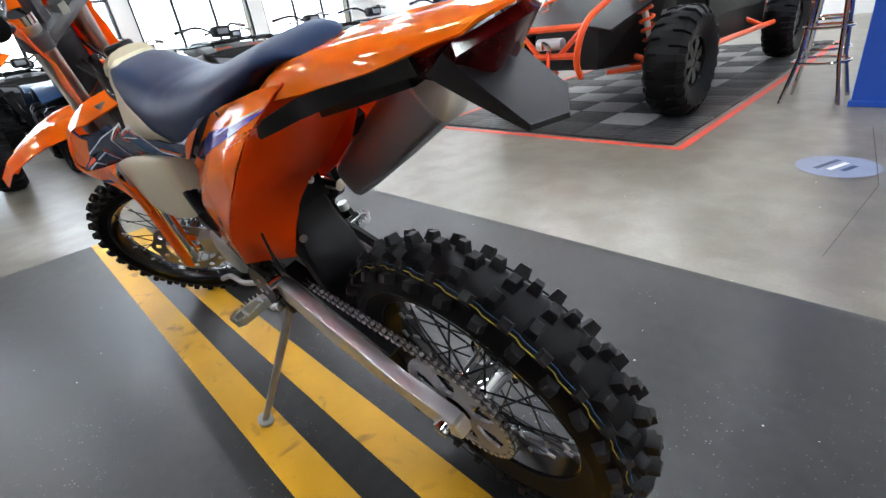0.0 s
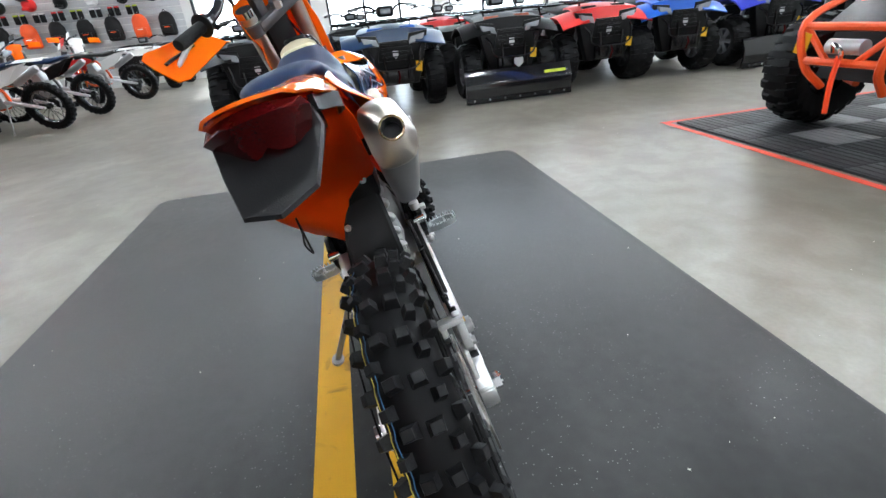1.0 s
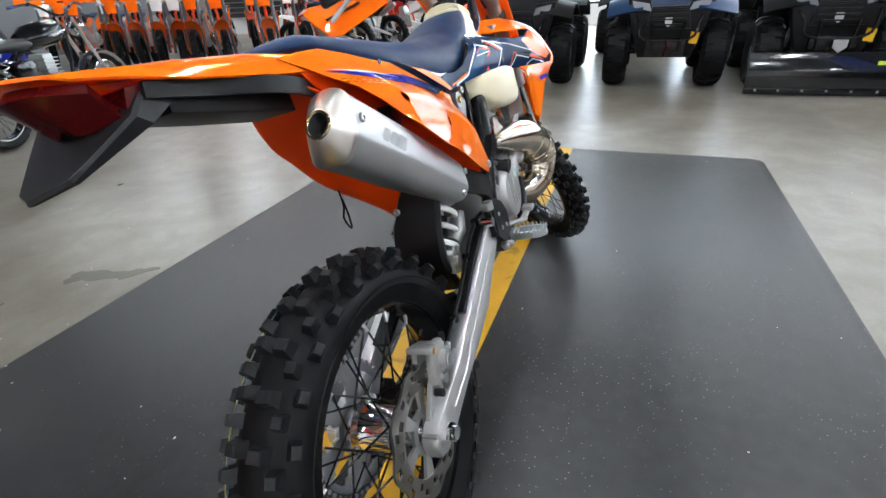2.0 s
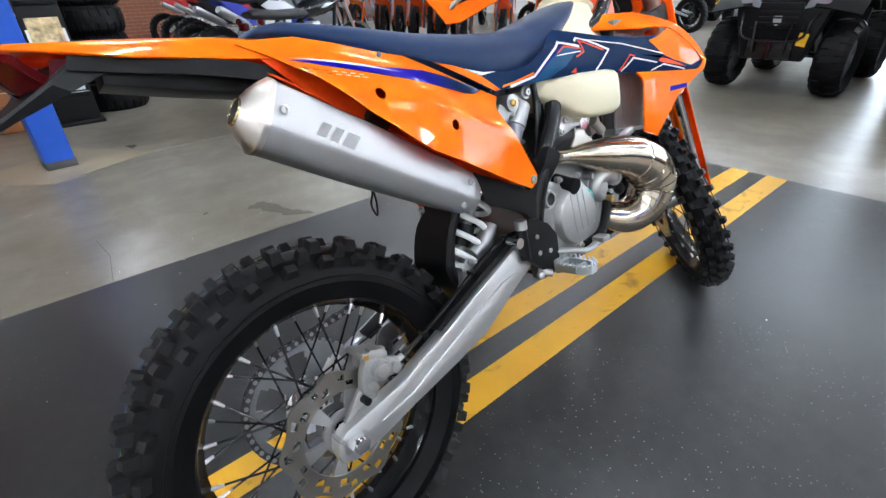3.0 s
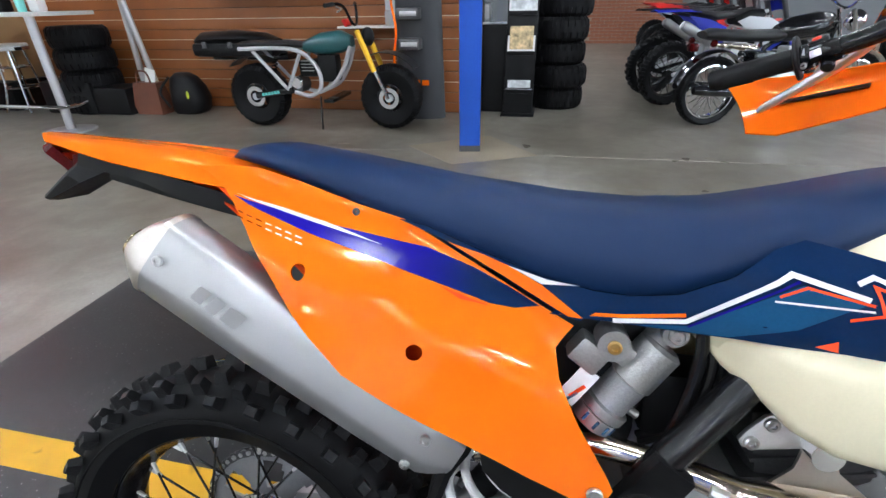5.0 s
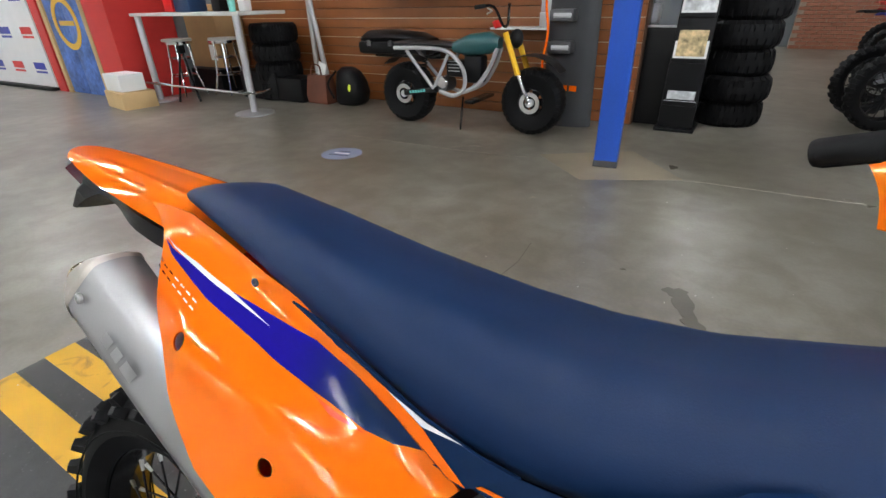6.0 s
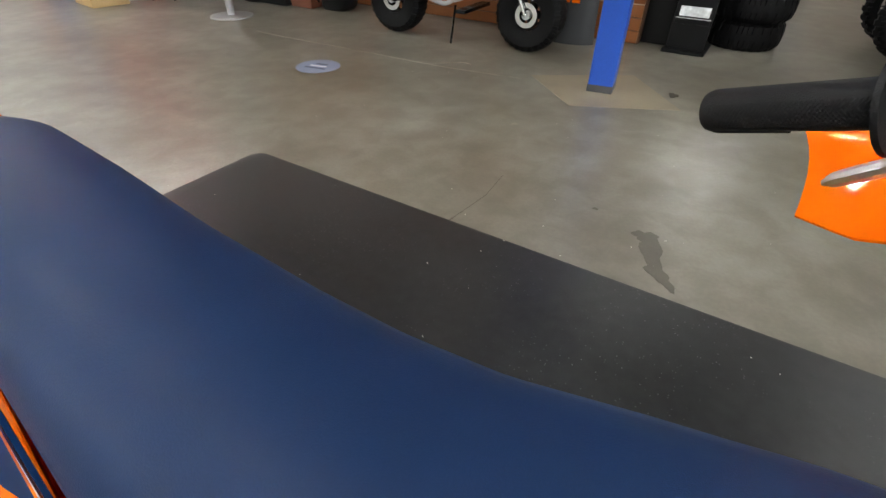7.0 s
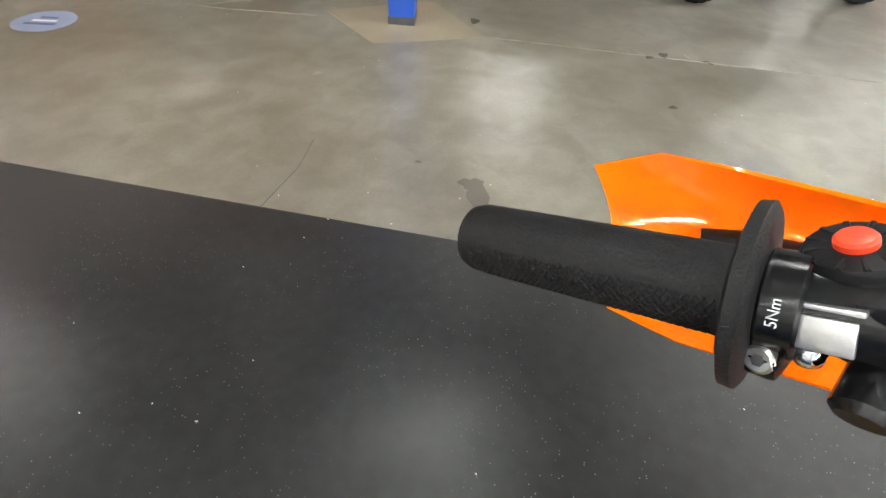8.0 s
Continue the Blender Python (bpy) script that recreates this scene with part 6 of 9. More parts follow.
# handlebar
half_bar = [(0.02, 0.0, 0.185), (0.02, 0.07, 0.185), (0.014, 0.13, 0.19), (-0.012, 0.19, 0.196), (-0.045, 0.255, 0.186), (-0.0679, 0.3277, 0.1907), (-0.0903, 0.427, 0.2029)]
left = cat(half_bar, 5)
bar_pts = [Vector((p.x, -p.y, p.z)) for p in left[:0:-1]] + left
part("handlebar", tube(bar_pts, 0.0125, 14), BLACK_SATIN, bars, "black tapered handlebar")
part("bar_pad", box(0.05, 0.2, 0.045, (0.02, 0, 0.205), 0.018), BLACK, bars)
for s in (-1, 1):
    a, b = Vector((-0.0679, s * 0.3277, 0.1907)), Vector((-0.0917, s * 0.4335, 0.2037))
    d = (b - a).normalized()
    gp = tube([a, a + d * 0.004, b - d * 0.004, b, b + d * 0.001], [0.0145, 0.0142, 0.0147, 0.0135, 0.01], 24)
    grip = part("grip", gp, GRIP, bars, "black ribbed rubber grip")
    e1 = d.cross(Vector((0, 0, 1))).normalized()
    a = a + d * 0.006
    e2 = e1.cross(d)
    # waffle of fine slanted ribs on the palm side, four long ridges below
    rib = bmesh.new()
    for turn in (-1, 1):
        for k in range(-12, 44):
            line = []
            for j in range(7):
                along = 0.0045 + 0.0026 * k + turn * 0.0022 * j + (0.0 if turn > 0 else 0.013)
                if 0.004 < along < 0.097:
                    ang = 2.75 + 0.2 * j
                    line.append(a + d * along + (e1 * math.cos(ang) + e2 * math.sin(ang)) * 0.01455)
            if len(line) > 2:
                tube(line, 0.00042, 4, rib)
    part("grip_ribs", rib, GRIP, grip)
    for j in range(3):
        ang = 4.25 + 0.35 * j
        rdg = tube([a + d * t + (e1 * math.cos(ang) + e2 * math.sin(ang)) * 0.0145 for t in (0.05, 0.065, 0.08, 0.097)], 0.0011, 6)
        part("grip_ridge", rdg, GRIP, grip)
    fl = tube([a + d * 0.003, a + d * 0.0015, a, a - d * 0.0035, a - d * 0.0048, a - d * 0.0052], [0.0145, 0.0235, 0.0285, 0.0288, 0.0265, 0.016], 40)
    part("grip_flange", fl, GRIP, grip)
    inb = -d
    perch = tube([a + inb * 0.005, a + inb * 0.006, a + inb * 0.0145, a + inb * 0.0155], [0.0145, 0.0153, 0.0153, 0.0142], 28)
    box(0.016, 0.0095, 0.008, a + inb * 0.0105 + Vector((-0.009, 0, -0.0125)), 0.0025, None, perch)
    pc = part("lever_perch", perch, BLACK_SATIN, bars, "black lever clamp")
    cb0 = a + inb * 0.0105 + Vector((-0.012, 0, -0.0118))
    bm = tube([cb0, cb0 + Vector((-0.0038, 0, 0.0018)), cb0 + Vector((-0.0046, 0, 0.0022))], [0.0043, 0.0043, 0.0034], 16)
    part("clamp_bolt", bm, STEEL, pc)
    part("bolt_socket", cyl(cb0 + Vector((-0.004, 0, 0.0019)), cb0 + Vector((-0.0049, 0, 0.0023)), 0.0019, 6), CAST_DARK, pc)
    res = box(0.028, 0.036, 0.02, (-0.0575, s * 0.303, 0.189), 0.004)
    box(0.02, 0.026, 0.012, (-0.055, s * 0.3, 0.177), 0.004, None, res)
    rp = part("switch_housing", res, BLACK_SATIN, bars, "black switch housing")
    if s > 0:
        pod = Vector((-0.0524, 0.311, 0.183))
        up = Vector((-0.1, 0.03, 1)).normalized()
        boot = [(0.012, 0.012), (0.0155, 0.012), (0.0158, 0.0112), (0.0165, 0.0112), (0.0168, 0.0125), (0.0205, 0.0125), (0.022, 0.0115), (0.0226, 0.006)]
        part("switch_boot", tube([pod + up * h for h, r in boot], [r for h, r in boot], 36), BLACK, rp, "ribbed rubber switch boot")
        for k in range(12):
            t = 2 * math.pi * k / 12
            ray = up.cross(Vector((math.cos(t), math.sin(t), 0))).normalized()
            part("boot_rib", tube([pod + ray * 0.0062 + up * 0.0222, pod + ray * 0.0113 + up * 0.0216], [0.0006, 0.0011], 6), BLACK, rp)
        part("stop_button", tube([pod + up * 0.022, pod + up * 0.0245, pod + up * 0.0255, pod + up * 0.0258], [0.005, 0.005, 0.0042, 0.0022], 28), RED_BUTTON, rp, "red stop button")
        sw = Matrix.Rotation(radians(8), 4, "Z") @ Matrix.Rotation(radians(22), 4, "Y")
        bent = box(0.002, 0.0125, 0.0095, (-0.0765, 0.31, 0.1905), 0.0006, sw)
        box(0.007, 0.0135, 0.0015, (-0.0718, 0.31, 0.1965), 0.0005, sw, bent)
        part("switch_plate", bent, STEEL, rp, "bright bent steel plate")
        part("switch_rivet", sphere(0.0046, (-0.069, 0.3165, 0.1755)), CHROME, rp)
        part("switch_lever", tube([(-0.06, 0.302, 0.177), (-0.07, 0.3015, 0.172), (-0.078, 0.301, 0.169), (-0.08, 0.301, 0.168)], [0.006, 0.0072, 0.0078, 0.006], 18), BLACK_SATIN, rp, "black switch knob")
        face = Vector((-0.9, 0, 0.43))
        face = (face - d * face.dot(d)).normalized()
        run = d.cross(face).normalized()
        txt = bpy.data.curves.new("torque_mark", "FONT")
        txt.body, txt.size, txt.align_x, txt.align_y = "5Nm", 0.0041, "CENTER", "CENTER"
        txt.materials.append(WHITE_GLOSS)
        mk = new("torque_mark", txt)
        mk.parent = pc
        basis = Matrix((run, run.cross(face) * -1, face)).transposed().to_4x4()
        mk.matrix_local = Matrix.Translation(a + inb * 0.0098 + face * 0.0156) @ basis
    lev = cat([(x, s * y, z) for x, y, z in ((-0.012, 0.27, 0.176), (0.0, 0.31, 0.162), (-0.001, 0.35, 0.151), (-0.008, 0.405, 0.137), (-0.012, 0.421, 0.1325))], 6)
    part("lever", tube(lev, radii([0.0085, 0.0105, 0.0115, 0.0105, 0.009, 0.0088, 0.0075, 0.003], len(lev)), 10, flat=0.75), ALU, bars, "polished alloy lever")
    # hand guard: a bent orange shield in front of the lever
    hg = []
    for k in range(17):
        f = k / 16
        tp = Vector((polyline(f, [0, 0.12, 0.28, 0.56, 1], [0.03, 0.055, 0.069, 0.072, 0.072]), polyline(f, [0, 0.12, 0.28, 0.56, 1], [0.471, 0.442, 0.406, 0.34, 0.24]), polyline(f, [0, 0.12, 0.28, 0.56, 1], [0.181, 0.18, 0.166, 0.15, 0.13])))
        bt = Vector((polyline(f, [0, 0.18, 0.5, 1], [-0.01, -0.001, 0.007, 0.012]), polyline(f, [0, 0.18, 0.5, 1], [0.447, 0.41, 0.334, 0.24]), polyline(f, [0, 0.18, 0.5, 1], [0.103, 0.086, 0.084, 0.084])))
        row = []
        for y in np.linspace(0, 1, 9):
            q = tp.lerp(bt, y) + Vector((0.03 * math.sin(math.pi * y) * (0.4 + 0.6 * smoothstep(f / 0.3)), 0, 0))
            row.append((q.x, s * q.y, q.z))
        hg.append(row)
    hgp = part("hand_guard", grid_sheet(hg, 0.003), ORANGE, bars, "glossy orange hand guard")
    strip_a = [(p[4][0] - 0.006, p[4][1], p[4][2]) for p in hg[3:12]]
    part("guard_stay", tube(strip_a, 0.009, 8, flat=0.4), BLACK, hgp)
for k, (y, bow) in enumerate(((0.06, 0.05), (-0.05, 0.06), (0.02, 0.04))):
    part("cable", tube(cat([(-0.03, y * 3, 0.19), (0.06 + bow, y * 1.5, 0.13), (0.08, y, 0.02), (0.0, y * 0.8, -0.1)]), 0.0042, 7), BLACK, bars)

# ---------------------------------------------------------------- other vehicles
RED_P = mat("red_plastic", (0.62, 0.015, 0.012), 0.28, var=0.06, coat=0.2)
BLUE_P = mat("blue_plastic", (0.012, 0.1, 0.5), 0.28, var=0.06, coat=0.2)
NAVY_P = mat("slate_blue_plastic", (0.01, 0.032, 0.085), 0.3, var=0.06, coat=0.2)
WHITE_P = mat("white_plastic", (0.75, 0.75, 0.74), 0.3, var=0.04)
COPPER_P = mat("copper_plastic", (0.42, 0.1, 0.045), 0.3, var=0.08, coat=0.2)
DEEPBLUE_P = mat("deep_blue_plastic", (0.01, 0.02, 0.33), 0.28, var=0.06, coat=0.2)
GREY_P = mat("grey_plastic", (0.09, 0.09, 0.095), 0.45, var=0.1)
LENS = mat("clear_lamp_lens", (0.35, 0.37, 0.4), 0.08, 0.4, var=0.1)
SILVER = mat("silver_paint", (0.5, 0.5, 0.51), 0.35, 0.6, var=0.05)
TEAL_P = mat("teal_paint", (0.012, 0.07, 0.075), 0.25, var=0.06, coat=0.3)
YELLOW_P = mat("yellow_anodised", (0.78, 0.45, 0.02), 0.3, 0.3, var=0.05)
LIME = mat("lime_plastic", (0.5, 0.6, 0.03), 0.4)
BLACK_LACQUER = mat("black_lacquer", (0.006, 0.006, 0.007), 0.12, var=0.1, coat=0.4)
SLICK = mat("black_seat_vinyl", (0.012, 0.012, 0.013), 0.5, var=0.15, bump=0.2)


def lug_tyre(r, half, rim, lugs, depth):
    """A treaded tyre: its outline steps in and out round the tread."""
    bm = bmesh.new()
    prof = [(-half * 0.7, rim), (-half * 0.98, rim + (r - rim) * 0.45), (-half, r - (r - rim) * 0.28), (-half * 0.72, r - (r - rim) * 0.06), (-half * 0.25, r), (half * 0.25, r),
            (half * 0.72, r - (r - rim) * 0.06), (half, r - (r - rim) * 0.28), (half * 0.98, rim + (r - rim) * 0.45), (half * 0.7, rim)]
    n = lugs * 2
    rows = []
    for k in range(n):
        row = []
        for j, (h, q) in enumerate(prof):
            tread = 2 <= j <= 7
            phase = k + (0 if j < 5 else 1)
            rr = q - (depth if tread and phase % 2 else 0)
            row.append((h, rr))
        rows.append(row)
    ring = []
    for k in range(n):
        for e in (0.06, 0.94):
            a = 2 * math.pi * (k + e) / n
            ring.append([bm.verts.new((q * math.cos(a), h, q * math.sin(a))) for h, q in rows[k]])
    for i in range(len(ring)):
        a, b = ring[i], ring[(i + 1) % len(ring)]
        for j in range(len(prof) - 1):
            bm.faces.new((a[j], a[j + 1], b[j + 1], b[j]))
        bm.faces.new((a[-1], a[0], b[0], b[-1]))
    return bm


def wheel(parent, m, r, half, rim, lugs, depth, spokes=8, rim_mat=None, thin=False):
    tyre = part("tyre", lug_tyre(r, half, rim, lugs, depth), RUBBER, parent, "black treaded tyre", at=m, smooth=30)
    rm = closed_lathe([(-half * 0.66, rim), (-half * 0.7, rim - 0.012), (-half * 0.5, rim - 0.02), (half * 0.5, rim - 0.02), (half * 0.7, rim - 0.012), (half * 0.66, rim)], seg=32)
    cyl((0, -half * 0.6, 0), (0, half * 0.6, 0), rim * (0.16 if thin else 0.3), 16, rm)
    for k in range(spokes):
        a = 2 * math.pi * k / spokes
        d = Vector((math.cos(a), 0, math.sin(a)))
        for s in (-1, 1):
            if thin:
                tube([d * rim * 0.12 + Vector((0, s * half * 0.5, 0)), Vector((math.cos(a + 0.2 * s), 0, math.sin(a + 0.2 * s))) * (rim - 0.01)], 0.0028, 4, rm)
            else:
                own = plate([(rim * 0.2, -rim * 0.13), (rim - 0.01, -rim * 0.2), (rim - 0.01, rim * 0.2), (rim * 0.2, rim * 0.13)], s * half * 0.45, s * half * 0.62)
                bmesh.ops.rotate(own, cent=(0, 0, 0), matrix=Matrix.Rotation(-a, 3, "Y"), verts=own.verts)
                merge(rm, own)
    part("rim", rm, rim_mat or BLACK_SATIN, parent, at=m)
    return tyre


def dirt_bike(label, body, shroud, plate_m, seat_m, frame_m, steer=0.0, m=None, group="dirt bikes in a row"):
    """An off-road motorcycle facing +x, its rear axle over the origin."""
    t = thing("dirt_bike", label, "motorcycle", m, group)
    wheel(t, pose(0, 0, 0.33), 0.33, 0.06, 0.235, 26, 0.014, 16, None, True)
    part("swingarm", tube([(0, -0.09, 0.33), (0.25, -0.09, 0.4), (0.5, -0.07, 0.45)], [0.02, 0.028, 0.03], 8), ALU, t)
    part("swingarm", tube([(0, 0.09, 0.33), (0.25, 0.09, 0.4), (0.5, 0.07, 0.45)], [0.02, 0.028, 0.03], 8), ALU, t)
    en = plate([(0.48, 0.38), (0.5, 0.58), (0.62, 0.62), (0.66, 0.75), (0.76, 0.75), (0.8, 0.56), (0.8, 0.42), (0.7, 0.36)], -0.1, 0.1, 0.02)
    cyl((0.62, -0.13, 0.5), (0.62, 0.13, 0.5), 0.075, 20, en)
    part("engine", en, CAST, t, "cast alloy engine")
    fr = tube(cat([(1.02, 0, 0.88), (0.97, 0, 0.6), (0.9, 0, 0.38), (0.6, 0, 0.35), (0.48, 0, 0.42), (0.5, 0, 0.6), (0.66, 0, 0.82), (1.0, 0, 0.92)], 4), 0.02, 8)
    part("frame", fr, frame_m, t)
    for s in (-1, 1):
        sh = [(0.6, 0.83), (0.72, 0.88), (0.95, 0.86), (1.1, 0.78), (1.0, 0.62), (0.93, 0.6), (0.9, 0.74), (0.7, 0.77)]
        part("tank_shroud", hpanel(sh, lambda u, w: 0.11 + 0.1 * max(0, u - 0.6), 0.004, 0.06, s), shroud, t)
        sp = [(0.06, 0.9), (0.3, 0.86), (0.5, 0.78), (0.5, 0.62), (0.32, 0.68), (0.14, 0.84)]
        part("side_panel", hpanel(sp, lambda u, w: 0.1, 0.004, 0.08, s), body, t)
    rings = []
    for u, lo, hi, hw in ((0.03, 0.925, 0.95, 0.05), (0.15, 0.9, 0.955, 0.075), (0.4, 0.84, 0.93, 0.085), (0.6, 0.86, 0.93, 0.075), (0.8, 0.94, 0.965, 0.04)):
        rings.append([(u, hw * math.cos(a), (lo + hi) / 2 + (hi - lo) / 2 * math.sin(a)) for a in (2 * math.pi * k / 12 for k in range(12))])
    part("seat", loft(rings), seat_m, t, smooth=60)
    rf = [[(u, 0.075 * y, 0.955 - 0.02 * abs(y) ** 3 - 0.05 * max(0, u - 0.05)) for y in np.linspace(-1, 1, 7)] for u in np.linspace(-0.28, 0.2, 8)]
    part("rear_fender", grid_sheet(rf, 0.004), body, t)
    part("fuel_tank", loft([[(u, w_ * math.cos(a), c + h * math.sin(a)) for a in (2 * math.pi * k / 12 for k in range(12))] for u, w_, c, h in ((0.6, 0.07, 0.85, 0.05), (0.75, 0.095, 0.86, 0.085), (0.92, 0.085, 0.87, 0.075))]), BLACK, t)
    part("silencer", tube([(-0.02, -0.13, 0.82), (0.02, -0.13, 0.8), (0.34, -0.12, 0.64), (0.38, -0.11, 0.62)], [0.035, 0.05, 0.045, 0.02], 12), MUFFLER, t)
    part("exhaust_pipe", tube(cat([(0.38, -0.11, 0.62), (0.6, -0.12, 0.6), (0.85, -0.12, 0.56), (0.96, -0.09, 0.46), (0.85, -0.03, 0.44)], 4), radii([0.02, 0.03, 0.05, 0.05, 0.03], 17), 12), NICKEL, t)
    st = empty_part("fork", t, pose(1.04, 0, 1.0) @ Matrix.Rotation(radians(-26.5), 4, "Y") @ Matrix.Rotation(radians(steer), 4, "Z"))
    for s in (-1, 1):
        part("fork_leg", tube([(0.03, s * 0.1, 0.06), (0.03, s * 0.1, -0.35), (0.03, s * 0.1, -0.36), (0.04, s * 0.1, -0.78)], [0.026, 0.026, 0.02, 0.02], 10), CAST_DARK, st)
        part("fork_guard", hpanel([(0.0, -0.36), (0.075, -0.36), (0.085, -0.78), (0.01, -0.78)], lambda u, w: 0.125, 0.004, 0.2, s), body, st)
        part("grip", tube([(-0.06, s * 0.3, 0.2), (-0.09, s * 0.41, 0.21)], 0.017, 10), GRIP, st)
        part("hand_guard", grid_sheet([[(0.05 - 0.04 * (f - 0.5) ** 2, s * (0.24 + 0.2 * f), 0.17 + 0.05 * y) for y in (-1, 0, 1)] for f in np.linspace(0, 1, 5)], 0.004), body, st)
    wheel(st, pose(0.06, 0, -0.79), 0.345, 0.045, 0.265, 30, 0.012, 18, None, True)
    part("triple_clamp", box(0.09, 0.27, 0.04, (0.02, 0, 0.05), 0.015), CAST, st)
    part("handlebar", tube(cat([(-0.09, 0.41, 0.21), (-0.02, 0.22, 0.19), (0.02, 0.08, 0.15), (0.02, -0.08, 0.15), (-0.02, -0.22, 0.19), (-0.09, -0.41, 0.21)], 4), 0.013, 8), BLACK_SATIN, st)
    part("number_plate", grid_sheet([[(0.09 - 0.03 * y * y - 0.02 * f, 0.135 * y * (1 - 0.45 * f), 0.19 - 0.3 * f) for y in np.linspace(-1, 1, 7)] for f in np.linspace(0, 1, 5)], 0.005), plate_m, st, "front number plate")
    part("front_fender", grid_sheet([[(u, polyline(u, [-0.25, 0.1, 0.4], [0.06, 0.105, 0.06]) * y, -0.38 - 0.45 * (u - 0.05) ** 2 - 0.02 * abs(y) ** 3) for y in np.linspace(-1, 1, 7)] for u in np.linspace(-0.25, 0.4, 12)], 0.004), body, st)
    part("side_stand", cyl((0.48, 0.1, 0.42), (0.5, 0.24, 0.03), 0.011, 8), CAST, t)
    return t


def atv(label, body, accent, plow=False, m=None):
    """A four-wheeler facing +x, standing over the origin."""
    t = thing("quad_bike", label, "quad bike", m, "quad bikes in a row")
    for x in (0.62, -0.62):
        for s in (-1, 1):
            wheel(t, pose(x, s * 0.45, 0.315), 0.315, 0.115, 0.16, 18, 0.016, 6, GREY_P)
            arm = tube([(x * 0.9, s * 0.12, 0.36), (x, s * 0.36, 0.31)], 0.018, 8)
            part("suspension_arm", arm, BLACK_SATIN, t)
            part("shock", tube([(x * 0.92, s * 0.28, 0.36), (x * 0.82, s * 0.18, 0.68)], 0.026, 10), SILVER, t)
    part("belly", box(1.3, 0.36, 0.3, (0, 0, 0.42), 0.06), BLACK, t)
    # black plate added to block light from behind and darken the wheel gap
    part("shade_plate", plate([(-0.46, 0.26), (0.46, 0.26), (0.5, 0.72), (-0.5, 0.72)], 0.2, 0.24, 0.01, plane="yz"), BLACK, t)
    part("front_shield", plate([(-0.24, 0.3), (0.24, 0.3), (0.32, 0.56), (0.36, 0.72), (-0.36, 0.72), (-0.32, 0.56)], 0.78, 0.9, 0.02, plane="yz"), BLACK, t)
    hood = [[(0.92 - 0.1 * f - 0.1 * y * y * (1 - f), (0.3 + 0.1 * f) * y, 0.58 + 0.3 * f - 0.03 * y * y) for y in np.linspace(-1, 1, 9)] for f in np.linspace(0, 1, 6)]
    hood += [[(0.82 - 0.5 * f, (0.4 - 0.1 * f) * y, 0.88 + 0.05 * math.sin(f * 2.2) - 0.03 * y * y) for y in np.linspace(-1, 1, 9)] for f in np.linspace(0.15, 1, 6)]
    part("hood", grid_sheet(hood, 0.02), body, t)
    part("grille", plate([(-0.2, 0.56), (0.2, 0.56), (0.16, 0.76), (-0.16, 0.76)], 0.9, 0.935, 0.01, plane="yz"), BLACK, t)
    for k in range(4):
        part("grille_bar", box(0.012, 0.3, 0.016, (0.938, 0, 0.6 + 0.045 * k), 0.004), BLACK, t)
    for s in (-1, 1):
        fen = []
        for k in range(9):
            a = radians(132 - 88 * k / 8)
            fen.append([(0.62 + 0.43 * math.cos(a), s * (0.24 + 0.33 * f), 0.4 + 0.44 * math.sin(a) + 0.03 * (1 - f) - 0.03 * f * f) for f in np.linspace(0, 1, 5)])
        part("front_fender", grid_sheet(fen, 0.015), body, t)
        fen = []
        for k in range(9):
            a = radians(150 - 95 * k / 8)
            fen.append([(-0.62 + 0.42 * math.cos(a), s * (0.22 + 0.34 * f), 0.42 + 0.4 * math.sin(a)) for f in np.linspace(0, 1, 5)])
        part("rear_fender", grid_sheet(fen, 0.015), body, t)
        lampb = plate([(s * 0.16, 0.71), (s * 0.33, 0.755), (s * 0.35, 0.815), (s * 0.19, 0.785)], 0.83, 0.905, 0.008, plane="yz")
        part("headlamp", lampb, LENS, t, "clear headlamp")
        part("lamp_surround", plate([(s * 0.14, 0.67), (s * 0.37, 0.73), (s * 0.39, 0.84), (s * 0.18, 0.82)], 0.81, 0.86, 0.01, plane="yz"), BLACK, t)
        part("footwell", box(0.5, 0.18, 0.04, (0, s * 0.34, 0.36), 0.01), BLACK, t)
        part("accent_panel", plate([(s * 0.1, 0.84), (s * 0.28, 0.86), (s * 0.26, 0.9), (s * 0.1, 0.9)], 0.72, 0.79, 0.01, plane="yz"), accent, t)
    for x0, x1, z in ((0.35, 0.9, 0.97), (-0.9, -0.35, 0.95)):
        rack = bmesh.new()
        loop = [(x0, -0.36, z), (x1, -0.34, z - 0.02), (x1, 0.34, z - 0.02), (x0, 0.36, z)]
        for a, b in zip(loop, loop[1:] + loop[:1]):
            cyl(a, b, 0.012, 8, rack)
        for k in range(1, 6):
            y = -0.35 + 0.7 * k / 6
            cyl((x0, y, z), (x1, y, z - 0.02), 0.008, 6, rack)
        for y in (-0.25, 0.25):
            cyl(((x0 + x1) / 2, y, z - 0.01), ((x0 + x1) / 2, y * 0.8, z - 0.15), 0.012, 6, rack)
        part("rack", rack, BLACK_SATIN, t, "black tubular rack")
    bump = bmesh.new()
    tube(cat([(0.86, -0.3, 0.7), (0.98, -0.26, 0.62), (1.0, -0.2, 0.48), (1.0, 0.2, 0.48), (0.98, 0.26, 0.62), (0.86, 0.3, 0.7)], 4), 0.012, 8, bump)
    tube([(1.0, -0.12, 0.36), (1.0, -0.14, 0.62)], 0.013, 8, bump)
    tube([(1.0, 0.12, 0.36), (1.0, 0.14, 0.62)], 0.013, 8, bump)
    box(0.05, 0.36, 0.16, (0.95, 0, 0.4), 0.02, None, bump)
    part("bumper", bump, BLACK_SATIN, t, "black tubular bumper")
